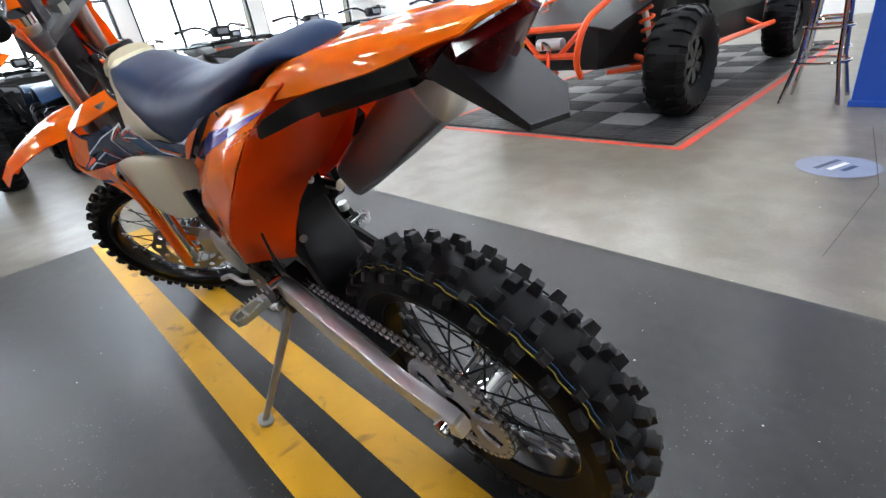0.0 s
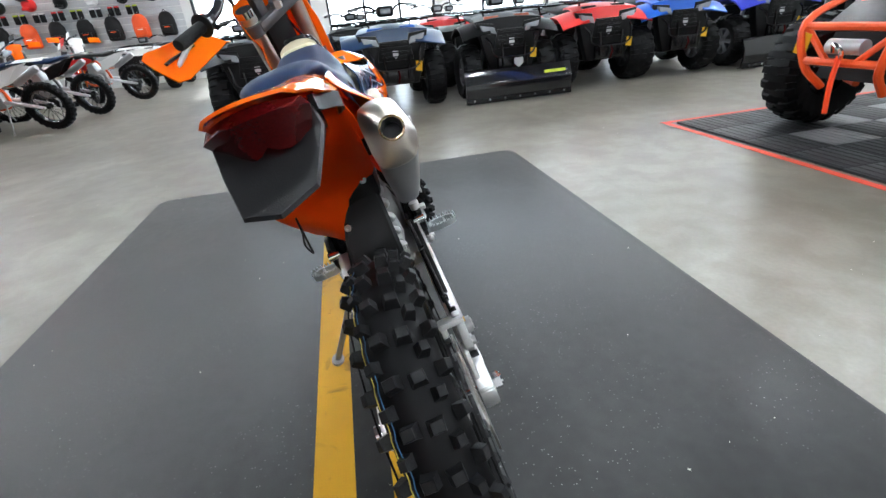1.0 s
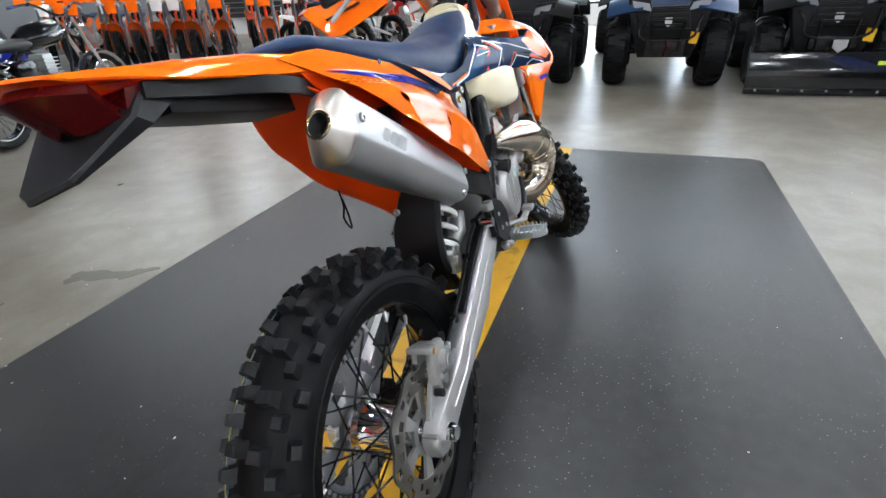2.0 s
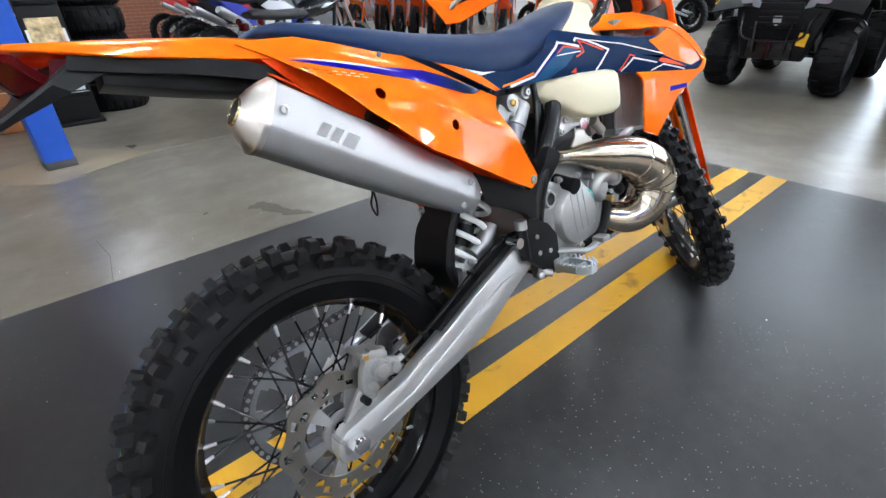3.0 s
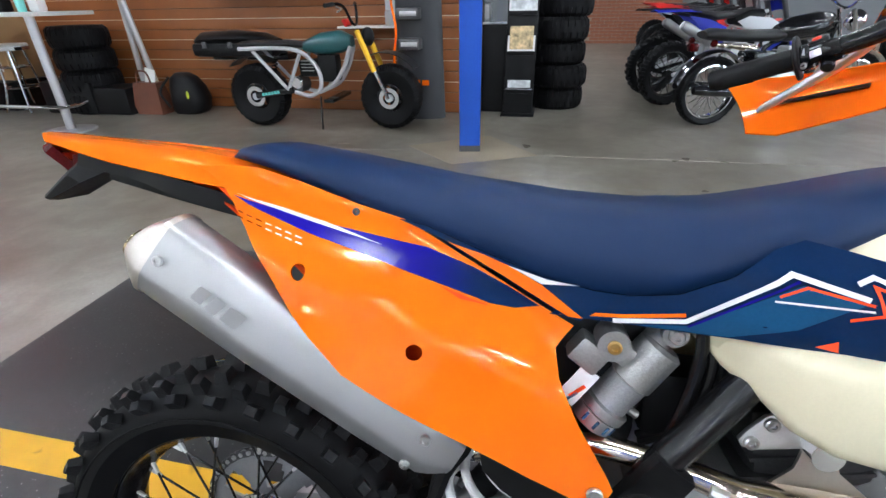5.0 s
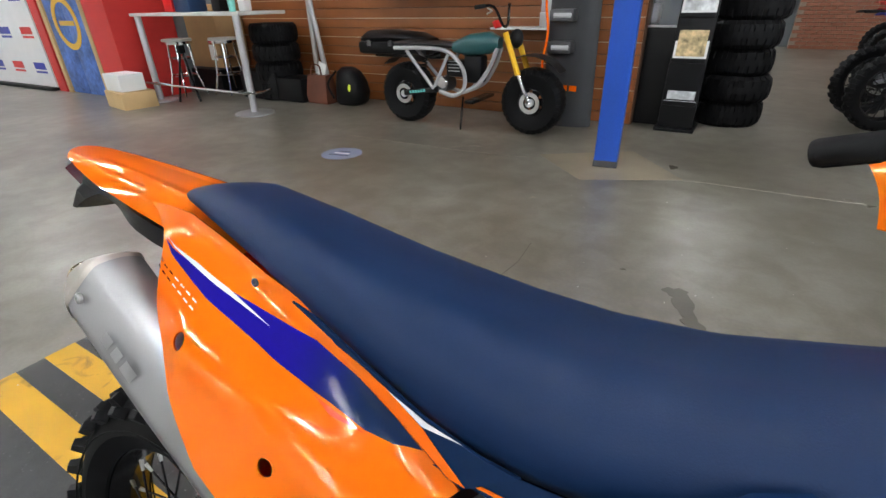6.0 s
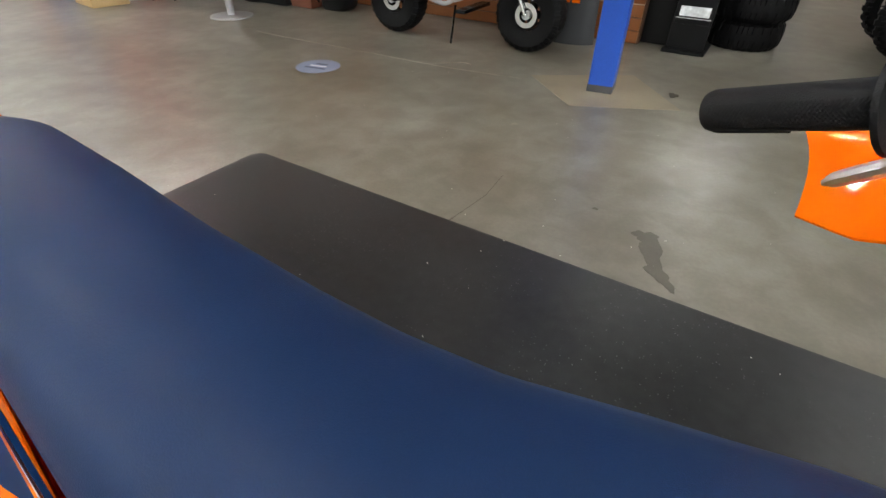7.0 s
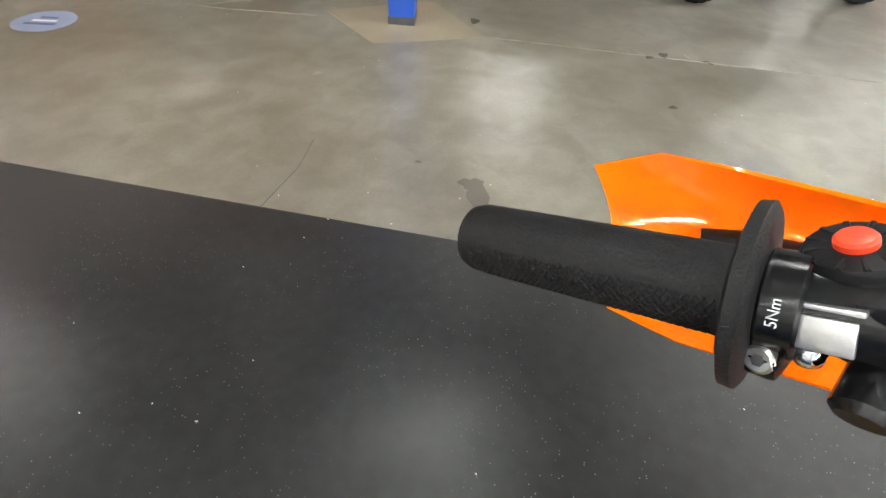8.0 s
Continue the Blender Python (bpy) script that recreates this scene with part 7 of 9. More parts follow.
    part("winch_hook", tube(cat([(1.02, 0.0, 0.46), (1.03, 0.01, 0.4), (1.025, 0.0, 0.37), (1.02, -0.01, 0.32)], 3), 0.01, 6), RED_LENS, t, "red winch strap")
    part("tag", plate([(0.2, 0.44), (0.27, 0.43), (0.28, 0.53), (0.21, 0.54)], 0.985, 0.99, plane="yz"), YELLOW_P, t, "yellow hang tag")
    seat = [[(u, hw * math.cos(a), c + h * math.sin(a)) for a in (2 * math.pi * k / 12 for k in range(12))] for u, hw, c, h in ((-0.75, 0.14, 0.9, 0.04), (-0.6, 0.17, 0.9, 0.07), (-0.2, 0.16, 0.84, 0.07), (0.12, 0.12, 0.86, 0.06), (0.2, 0.08, 0.88, 0.04))]
    part("seat", loft(seat), SLICK, t, smooth=60)
    part("handlebar", tube(cat([(0.1, -0.4, 1.1), (0.2, -0.2, 1.13), (0.3, -0.07, 1.06), (0.3, 0.07, 1.06), (0.2, 0.2, 1.13), (0.1, 0.4, 1.1)], 4), 0.014, 8), BLACK_SATIN, t)
    for s in (-1, 1):
        part("grip", tube([(0.13, s * 0.29, 1.12), (0.09, s * 0.42, 1.1)], 0.019, 8), GRIP, t)
        part("lever", tube([(0.2, s * 0.25, 1.12), (0.16, s * 0.4, 1.1)], 0.006, 6), ALU, t)
    part("dash_pod", box(0.16, 0.2, 0.12, (0.34, 0, 1.06), 0.04), BLACK, t)
    part("pod_lamp", box(0.02, 0.12, 0.06, (0.425, 0, 1.06), 0.01), LENS, t)
    part("badge", plate([(-0.03, 0.6), (0.0, 0.58), (0.03, 0.6), (0.03, 0.66), (-0.03, 0.66)], 0.936, 0.942, plane="yz"), SILVER, t, "small shield badge")
    return t


flip = Matrix.Rotation(math.pi, 4, "Z")
QUADS = [(0.95, "black quad bike with black racks", BLACK, GREY_P), (-0.52, "slate blue quad bike with black racks", NAVY_P, BLUE_P),
         (-1.86, "copper and black quad bike with a plough blade", BLACK, COPPER_P), (-3.06, "red quad bike with black racks", RED_P, BLACK),
         (-4.06, "bright blue quad bike with black racks", BLUE_P, BLACK), (-5.4, "deep blue quad bike behind a black blade", DEEPBLUE_P, BLACK),
         (-6.7, "red and black quad bike at the row's end", BLACK, RED_P)]
for y, lab, b, a in QUADS:
    q = atv(lab, b, a, m=Matrix.Translation((5.86, y, 0)) @ flip)


def plough(y, w):
    t = thing("plough_blade", "long black snow plough blade standing on the floor", "plough", pose(4.75, y, 0), "plough blades")
    sec = [(0.06, 0.004), (0.0, 0.02), (-0.02, 0.12), (-0.01, 0.25), (0.05, 0.36), (0.07, 0.35), (0.02, 0.24), (0.01, 0.12), (0.03, 0.02), (0.07, 0.01)]
    part("blade", plate(sec, -w / 2, w / 2, 0.0), BLACK_LACQUER, t)
    part("wear_bar", box(0.02, w, 0.06, (-0.008, 0, 0.04), 0.004), BLACK_SATIN, t)
    for k in range(7):
        part("wear_bolt", sphere(0.011, (-0.02, -w / 2 + w * (k + 0.5) / 7, 0.045), u=8, v=6), STEEL, t)
    part("push_frame", box(0.5, 0.4, 0.06, (0.32, 0, 0.2), 0.01), BLACK_SATIN, t)
    part("blade_decal", box(0.004, 0.26, 0.045, (-0.0, -w / 2 + 0.2, 0.27), 0.0, Matrix.Rotation(radians(12), 4, "Y")), LIME, t, "lime decal strip")
    part("shield_badge", plate([(-0.05, 0.4), (0, 0.36), (0.05, 0.4), (0.05, 0.46), (-0.05, 0.46)], 0.0, 0.012, plane="yz"), SILVER, t)
    return t


plough(-1.88, 1.27)
plough(-5.45, 1.3)

# the two-seat buggy on its tiled stand
UTV = Matrix.Translation((1.6, -3.2, 0.02)) @ Matrix.Rotation(radians(90), 4, "Z")
utv = thing("buggy", "orange and black off-road buggy on checkered tiles", "buggy", UTV)
for x in (0, -2.7):
    for s in (-1, 1):
        wheel(utv, pose(x, s * 0.68, 0.37), 0.37, 0.14, 0.17, 22, 0.02, 7, BLACK_SATIN)
        for z, dx in ((0.34, 0.1), (0.34, -0.1), (0.46, 0.0)):
            part("suspension_arm", tube([(x + dx * 2, s * 0.22, z), (x, s * 0.56, 0.36)], 0.02, 8), ORANGE_FRAME, utv)
        sp = [(x + 0.03 + 0.05 * math.cos(2 * math.pi * 8 * f), s * (0.5 - 0.14 * f) + 0.05 * math.sin(2 * math.pi * 8 * f), 0.42 + 0.5 * f) for f in np.linspace(0, 1, 90)]
        part("coil_spring", tube(sp, 0.011, 6), ORANGE_FRAME, utv, "orange coil spring")
        part("damper", cyl((x + 0.03, s * 0.5, 0.4), (x + 0.03, s * 0.35, 0.95), 0.022, 10), SILVER, utv)
part("tub", box(2.1, 1.1, 0.3, (-1.35, 0, 0.5), 0.06), BLACK, utv)
part("nose", loft([[(0.45, -0.28, 0.4), (0.45, 0.28, 0.4), (0.4, 0.26, 0.66), (0.4, -0.26, 0.66)], [(-0.2, -0.36, 0.36), (-0.2, 0.36, 0.36), (-0.3, 0.45, 0.95), (-0.3, -0.45, 0.95)]]), BLACK, utv)
part("bonnet", grid_sheet([[(0.42 - 0.75 * f, y * (0.36 + 0.25 * f), 0.7 + 0.3 * f - 0.05 * y * y) for y in np.linspace(-1, 1, 7)] for f in np.linspace(0, 1, 6)], 0.02), BLACK, utv)
for s in (-1, 1):
    bar = bmesh.new()
    tube(cat([(0.3, s * 0.3, 0.85), (0.6, s * 0.28, 0.72), (0.62, s * 0.22, 0.5), (0.5, s * 0.18, 0.36)], 4), 0.022, 8, bar)
    tube([(0.6, s * 0.28, 0.7), (0.6, 0, 0.7)], 0.022, 8, bar)
    tube([(0.62, s * 0.23, 0.52), (0.62, 0, 0.52)], 0.022, 8, bar)
    tube([(0.6, s * 0.27, 0.7), (0.62, s * 0.08, 0.52)], 0.018, 8, bar)
    part("bumper_bar", bar, ORANGE_FRAME, utv, "orange tubular bumper")
    rk = bmesh.new()
    tube([(-0.45, s * 0.66, 0.4), (-2.2, s * 0.68, 0.4)], 0.024, 8, rk)
    tube([(-0.7, s * 0.66, 0.4), (-0.8, s * 0.5, 0.5)], 0.02, 8, rk)
    tube([(-1.9, s * 0.66, 0.4), (-1.8, s * 0.5, 0.5)], 0.02, 8, rk)
    part("rock_slider", rk, ORANGE_FRAME, utv, "orange side bar")
    part("door", plate([(-0.6, 0.6), (-0.5, 1.0), (-1.8, 1.05), (-1.9, 0.6)], s * 0.6, s * 0.63, 0.01), BLACK, utv)
    cage = tube(cat([(-0.3, s * 0.58, 1.0), (-0.8, s * 0.56, 1.75), (-1.7, s * 0.56, 1.85), (-2.4, s * 0.5, 1.2), (-2.8, s * 0.45, 0.9)], 4), 0.028, 8)
    part("roll_cage", cage, BLACK_SATIN, utv)
    part("seat", box(0.5, 0.42, 0.7, (-1.55, s * 0.28, 0.95), 0.08), SLICK, utv)
part("winch", cyl((0.6, -0.1, 0.6), (0.6, 0.1, 0.6), 0.04, 14), SILVER, utv)
part("winch_strap", tube(cat([(0.66, 0.02, 0.56), (0.67, 0.02, 0.42), (0.67, 0.03, 0.26)], 4), 0.014, 6), RED_GLOSS, utv, "red and white pull strap")
part("strap_hook", tube(cat([(0.65, -0.03, 0.58), (0.69, 0.0, 0.62), (0.69, 0.05, 0.59), (0.66, 0.03, 0.55)], 4), 0.012, 8), CHROME, utv)
part("tag", plate([(-0.3, 0.56), (-0.22, 0.54), (-0.2, 0.66), (-0.28, 0.68)], 0.625, 0.63, plane="yz"), YELLOW_P, utv, "yellow hang tag")

TILE_DARK = mat("dark_plastic_tile", (0.03, 0.031, 0.033), 0.45, var=0.2, bump=0.2)
TILE_GREY = mat("grey_plastic_tile", (0.28, 0.28, 0.285), 0.45, var=0.12, bump=0.2)
stand_t = thing("tile_platform", "dark and grey checkered plastic tile platform edged with red tape", "floor tiles", pose(0.66, -2.51, 0))
tile_me = {}
for nm, mm in (("d", TILE_DARK), ("g", TILE_GREY)):
    bm = box(0.35, 0.35, 0.016, (0.1765, -0.1765, 0.008), 0.003)
    for k in range(6):
        box(0.33, 0.012, 0.003, (0.1765, -0.03 - k * 0.058, 0.0172), 0.0, None, bm)
    tile_me[nm] = mesh_of("tile", bm, mm)
for i in range(6):
    for j in range(13):
        rim_tile = i in (0, 5) or j in (0, 12)
        tl_ = part("tile", tile_me["d" if rim_tile or (i + j) % 2 else "g"], None, stand_t)
        tl_.matrix_local = pose(0.355 * i, -0.355 * j, 0)
tape = bmesh.new()
for a, b in (((0.6, -2.455), (2.86, -2.455)), ((0.6, -2.455), (0.6, -7.22)), ((2.86, -2.455), (2.86, -7.22))):
    x0, x1, y0, y1 = min(a[0], b[0]) - 0.025, max(a[0], b[0]) + 0.025, min(a[1], b[1]) - 0.025, max(a[1], b[1]) + 0.025
    own = plate([(x0, y0), (x1, y0), (x1, y1), (x0, y1)], 0.0, 0.0015 + 0.0004 * (a[0] != b[0]), plane="xy")
    merge(tape, own)
solid("floor_tape", tape, TAPE_RED, "red tape stuck round the tile platform", "floor tape")

# rows of motorcycles
TURN = radians(220)
AHEAD = Vector((math.cos(TURN), math.sin(TURN), 0)) * 1.47


def parked(fx, fy, swing=0.0):
    """Where a bike stands whose front wheel touches the floor at fx, fy."""
    return Matrix.Translation(Vector((fx, fy, 0)) - Matrix.Rotation(swing, 3, "Z") @ AHEAD) @ Matrix.Rotation(TURN + swing, 4, "Z")


ob1 = dirt_bike("orange and black enduro motorcycle in the showroom row", ORANGE, ORANGE, ORANGE, NAVY_SEAT, ORANGE_FRAME, 0, parked(5.2, 4.4))
ob2 = dirt_bike("orange enduro motorcycle with a white number plate", ORANGE, WHITE_P, WHITE_P, NAVY_SEAT, ORANGE_FRAME, 12, parked(5.57, 6.51))
for k, (x, y) in enumerate(((7.0, 5.15), (5.19, 5.19), (5.44, 6.02), (5.7, 7.1), (5.75, 7.6), (5.75, 8.1), (6.0, 8.7), (5.95, 9.5), (6.3, 10.3), (6.4, 11.0))):
    copy_thing(ob1 if k % 3 else ob2, parked(x, y, 0.13 * math.sin(k * 1.7)))
for k, (x, y, r) in enumerate(((9.0, 6.0, 0.5), (9.3, 7.1, 0.6), (9.5, 8.2, 0.6), (9.7, 9.3, 0.6), (9.9, 10.4, 0.6), (11.6, 5.6, 0.5), (11.8, 6.9, 0.6), (12.0, 8.6, 0.6))):
    copy_thing(ob2 if k % 2 else ob1, Matrix.Translation((x, y, 0)) @ Matrix.Rotation(math.pi + r, 4, "Z"))
# three that stand across the aisle, tails towards the quads
dirt_bike("white and orange enduro motorcycle on its side stand", WHITE_P, WHITE_P, ORANGE, NAVY_SEAT, ORANGE_FRAME, 20, Matrix.Translation((7.23, 4.18, 0)) @ Matrix.Rotation(radians(82), 4, "Z") @ Matrix.Rotation(radians(-9), 4, "X"))
dirt_bike("black and white dual-sport motorcycle on its side stand", BLACK, WHITE_P, WHITE_P, NAVY_SEAT, CAST_DARK, 15, Matrix.Translation((8.42, 4.1, 0)) @ Matrix.Rotation(radians(78), 4, "Z") @ Matrix.Rotation(radians(-9), 4, "X"))
dirt_bike("red and white trail motorcycle on its side stand", WHITE_P, RED_P, RED_P, SLICK, ORANGE_FRAME, 15, Matrix.Translation((10.05, 3.95, 0)) @ Matrix.Rotation(radians(84), 4, "Z") @ Matrix.Rotation(radians(-9), 4, "X"))
dirt_bike("deep blue off-road motorcycle with silver shrouds", DEEPBLUE_P, SILVER, DEEPBLUE_P, SLICK, SILVER, 10, Matrix.Translation((1.65, 5.45, 0)) @ Matrix.Rotation(radians(20), 4, "Z"))
rb = dirt_bike("red off-road motorcycle with white side panels", RED_P, WHITE_P, RED_P, SLICK, SILVER, 10, Matrix.Translation((1.83, 6.75, 0)) @ Matrix.Rotation(radians(20), 4, "Z"))
dirt_bike("black and red off-road motorcycle", BLACK, RED_P, WHITE_P, SLICK, SILVER, 0, Matrix.Translation((1.6, 6.12, 0)) @ Matrix.Rotation(radians(20), 4, "Z"))
for y in (8.4, 9.7, 11.2):
    copy_thing(rb, Matrix.Translation((2.05 + 0.1 * (y - 8), y - 0.4, 0)) @ Matrix.Rotation(radians(16), 4, "Z"))


def vintage(m):
    """A small road motorcycle with twin shocks and a bench seat."""
    t = thing("road_motorcycle", "black retro road motorcycle with chrome trim and a bench seat", "motorcycle", m)
    for x in (0, 1.4):
        wheel(t, pose(x, 0, 0.3), 0.3, 0.05, 0.235, 30, 0.004, 18, CHROME, True)
    part("seat", loft([[(u, hw * math.cos(a), c + h * math.sin(a)) for a in (2 * math.pi * k / 14 for k in range(14))] for u, hw, c, h in ((-0.18, 0.08, 0.78, 0.03), (-0.1, 0.12, 0.78, 0.05), (0.2, 0.13, 0.76, 0.05), (0.5, 0.11, 0.76, 0.05), (0.56, 0.08, 0.76, 0.03))]), SLICK, t, "black bench seat", smooth=60)
    part("fuel_tank", loft([[(u, hw * math.cos(a), c + h * math.sin(a)) for a in (2 * math.pi * k / 16 for k in range(16))] for u, hw, c, h in ((0.5, 0.05, 0.78, 0.06), (0.62, 0.11, 0.8, 0.1), (0.85, 0.13, 0.83, 0.11), (0.98, 0.09, 0.85, 0.08), (1.02, 0.04, 0.86, 0.04))]), BLACK_LACQUER, t, "black lacquered teardrop tank", smooth=60)
    for s in (-1, 1):
        part("tank_trim", plate([(0.68, 0.8), (0.8, 0.84), (0.94, 0.85), (0.8, 0.8)], s * 0.126, s * 0.131), CHROME, t)
        sp = [(0.08 + 0.08 * f + 0.022 * math.cos(12 * math.pi * f), s * 0.13 + 0.022 * math.sin(12 * math.pi * f), 0.36 + 0.32 * f) for f in np.linspace(0, 1, 70)]
        part("shock_spring", tube(sp, 0.006, 6), CHROME, t)
        part("swingarm", tube([(0, s * 0.1, 0.3), (0.48, s * 0.1, 0.36)], 0.018, 8), BLACK_SATIN, t)
        part("fork_leg", tube([(1.4, s * 0.08, 0.3), (1.26, s * 0.08, 0.62), (1.12, s * 0.08, 0.95)], [0.022, 0.022, 0.018], 10), CHROME, t)
        part("silencer", tube([(-0.25, s * 0.15, 0.34), (-0.2, s * 0.15, 0.34), (0.3, s * 0.15, 0.3), (0.5, s * 0.13, 0.28)], [0.03, 0.042, 0.042, 0.02], 12), BLACK_LACQUER, t)
        part("turn_signal", sphere(0.03, (-0.16, s * 0.16, 0.72), u=12, v=8), RED_LENS, t)
    fender = [[(0.36 * math.cos(a), 0.07 * y, 0.3 + 0.36 * math.sin(a) - 0.02 * y * y) for y in np.linspace(-1, 1, 7)] for a in np.linspace(radians(35), radians(165), 14)]
    part("rear_fender", grid_sheet(fender, 0.004), CHROME, t, "chromed rear fender")
    fender = [[(1.4 + 0.34 * math.cos(a), 0.06 * y, 0.3 + 0.34 * math.sin(a) - 0.02 * y * y) for y in np.linspace(-1, 1, 7)] for a in np.linspace(radians(20), radians(150), 14)]
    part("front_fender", grid_sheet(fender, 0.004), CHROME, t)
    e = box(0.34, 0.2, 0.2, (0.62, 0, 0.36), 0.04)
    for k in range(6):
        box(0.16, 0.19, 0.008, (0.68, 0, 0.48 + 0.03 * k), 0.003, None, e)
    box(0.12, 0.14, 0.22, (0.68, 0, 0.56), 0.02, None, e)
    part("engine", e, CAST, t)
    part("frame", tube(cat([(1.08, 0, 0.85), (1.0, 0, 0.5), (0.85, 0, 0.28), (0.5, 0, 0.27), (0.42, 0, 0.5), (0.5, 0, 0.7), (1.06, 0, 0.78)], 4), 0.02, 8), BLACK_SATIN, t)
    part("side_cover", box(0.22, 0.24, 0.16, (0.38, 0, 0.56), 0.04), BLACK_LACQUER, t)
    part("headlamp", sphere(0.09, (1.24, 0, 0.86), (0.8, 1, 1)), CHROME, t)
    part("handlebar", tube(cat([(0.95, -0.36, 1.04), (1.05, -0.2, 1.06), (1.1, -0.05, 0.97), (1.1, 0.05, 0.97), (1.05, 0.2, 1.06), (0.95, 0.36, 1.04)], 4), 0.012, 8), CHROME, t)
    part("tail_lamp", box(0.06, 0.1, 0.07, (-0.24, 0, 0.68), 0.02), RED_LENS, t)
    return t


vintage(Matrix.Translation((1.83, 4.53, 0)) @ Matrix.Rotation(radians(19), 4, "Z"))


PALE_TUBE = mat("pale_grey_paint", (0.4, 0.4, 0.41), 0.4, var=0.05)


def fat_bike(m):
    """A small electric motorcycle on balloon tyres."""
    t = thing("electric_minibike", "teal electric minibike with fat tyres and a pale tube frame", "motorcycle", m)
    for x in (0, 1.42):
        wheel(t, pose(x, 0, 0.31), 0.31, 0.11, 0.13, 30, 0.006, 5, BLACK_SATIN)
        part("brake_disc", closed_lathe([(-0.112, 0.06), (-0.112, 0.1), (-0.108, 0.1), (-0.108, 0.06)], seg=32), CHROME, t, at=pose(x, 0, 0.31))
        part("hub_cap", cyl((x, -0.12, 0.31), (x, -0.06, 0.31), 0.035, 16), SILVER, t)
    for s in (-1, 1):
        fr = tube(cat([(-0.1, s * 0.1, 0.76), (0.3, s * 0.11, 0.77), (0.55, s * 0.12, 0.74), (0.72, s * 0.13, 0.6), (0.74, s * 0.13, 0.42), (0.62, s * 0.12, 0.33), (0.45, s * 0.12, 0.36)], 5), 0.02, 10)
        part("frame_tube", fr, PALE_TUBE, t, "pale curved frame tube")
        part("frame_tube", tube([(0.05, s * 0.1, 0.74), (0.38, s * 0.12, 0.38)], 0.018, 8), PALE_TUBE, t)
        part("frame_tube", tube([(0.55, s * 0.11, 0.72), (0.38, s * 0.12, 0.38)], 0.018, 8), PALE_TUBE, t)
        part("frame_tube", tube(cat([(0.7, s * 0.1, 0.36), (0.86, s * 0.09, 0.44), (0.98, s * 0.07, 0.6), (1.05, s * 0.05, 0.78)], 4), 0.02, 8), PALE_TUBE, t)
        part("swingarm", box(0.42, 0.03, 0.06, (0.22, s * 0.12, 0.35), 0.012, Matrix.Rotation(radians(-8), 4, "Y")), BLACK_SATIN, t)
        fk = tube([(1.16, s * 0.13, 0.92), (1.3, s * 0.13, 0.56)], 0.026, 10)
        part("fork_upper", fk, YELLOW_P, t, "yellow anodised fork tube")
        part("fork_lower", tube([(1.3, s * 0.13, 0.57), (1.42, s * 0.13, 0.31)], 0.018, 10), CHROME, t)
        part("grip", tube([(1.02, s * 0.28, 1.14), (0.98, s * 0.38, 1.13)], 0.018, 8), GRIP, t)
    part("seat", loft([[(u, hw * math.cos(a), c + h * math.sin(a)) for a in (2 * math.pi * k / 12 for k in range(12))] for u, hw, c, h in ((-0.12, 0.08, 0.8, 0.02), (0.0, 0.11, 0.805, 0.035), (0.4, 0.11, 0.8, 0.035), (0.62, 0.09, 0.79, 0.03))]), SLICK, t, smooth=60)
    part("tank_cover", loft([[(u, hw * (abs(math.cos(a)) ** 0.6) * (1 if math.cos(a) > 0 else -1), c + h * math.sin(a)) for a in (2 * math.pi * k / 16 for k in range(16))] for u, hw, c, h in ((0.58, 0.09, 0.78, 0.05), (0.75, 0.12, 0.8, 0.1), (0.95, 0.11, 0.82, 0.1), (1.06, 0.06, 0.82, 0.05))]), TEAL_P, t, "teal painted tank cover", smooth=60)
    part("battery", box(0.2, 0.16, 0.26, (0.8, 0, 0.58), 0.04), BLACK, t)
    part("controller", box(0.2, 0.15, 0.16, (0.6, 0, 0.58), 0.03), BLACK, t)
    part("motor", cyl((0.45, -0.1, 0.42), (0.45, 0.1, 0.42), 0.08, 18), CAST_DARK, t)
    part("rear_fender", grid_sheet([[(0.38 * math.cos(a), 0.1 * y, 0.31 + 0.38 * math.sin(a)) for y in (-1, -0.5, 0, 0.5, 1)] for a in np.linspace(radians(60), radians(130), 7)], 0.006), BLACK, t)
    part("front_fender", grid_sheet([[(1.38 + 0.4 * math.cos(a), 0.11 * y, 0.33 + 0.4 * math.sin(a)) for y in (-1, -0.5, 0, 0.5, 1)] for a in np.linspace(radians(40), radians(120), 7)], 0.006), BLACK, t)
    part("headlamp", sphere(0.085, (1.22, 0, 0.86), (0.7, 1, 1)), BLACK, t)
    part("handlebar", tube(cat([(0.98, -0.38, 1.13), (1.06, -0.18, 1.13), (1.1, -0.06, 0.98), (1.1, 0.06, 0.98), (1.06, 0.18, 1.13), (0.98, 0.38, 1.13)], 4), 0.013, 8), BLACK_SATIN, t)
    part("side_stand", tube([(0.66, 0.0, 0.3), (0.72, -0.18, 0.01)], 0.01, 8), BLACK_SATIN, t)
    part("footpeg", box(0.1, 0.5, 0.03, (0.85, 0, 0.3), 0.006), BLACK_SATIN, t)
    for k in range(6):
        part("arm_mark", box(0.024, 0.003, 0.026, (0.1 + 0.034 * k, -0.137, 0.336 + 0.0048 * k), 0.0, Matrix.Rotation(radians(-8), 4, "Y")), PAINT_MARK, t)
    part("motor_cover", lathe([(-0.012, 0.0005), (-0.012, 0.05), (0.0, 0.062), (0.01, 0.062)], 24), CHROME, t, "polished motor cover", at=pose(0.47, -0.108, 0.45))
    for k in range(4):
        part("cooling_fin", box(0.13, 0.17, 0.008, (0.6, 0, 0.56 + 0.03 * k), 0.002), CAST, t)
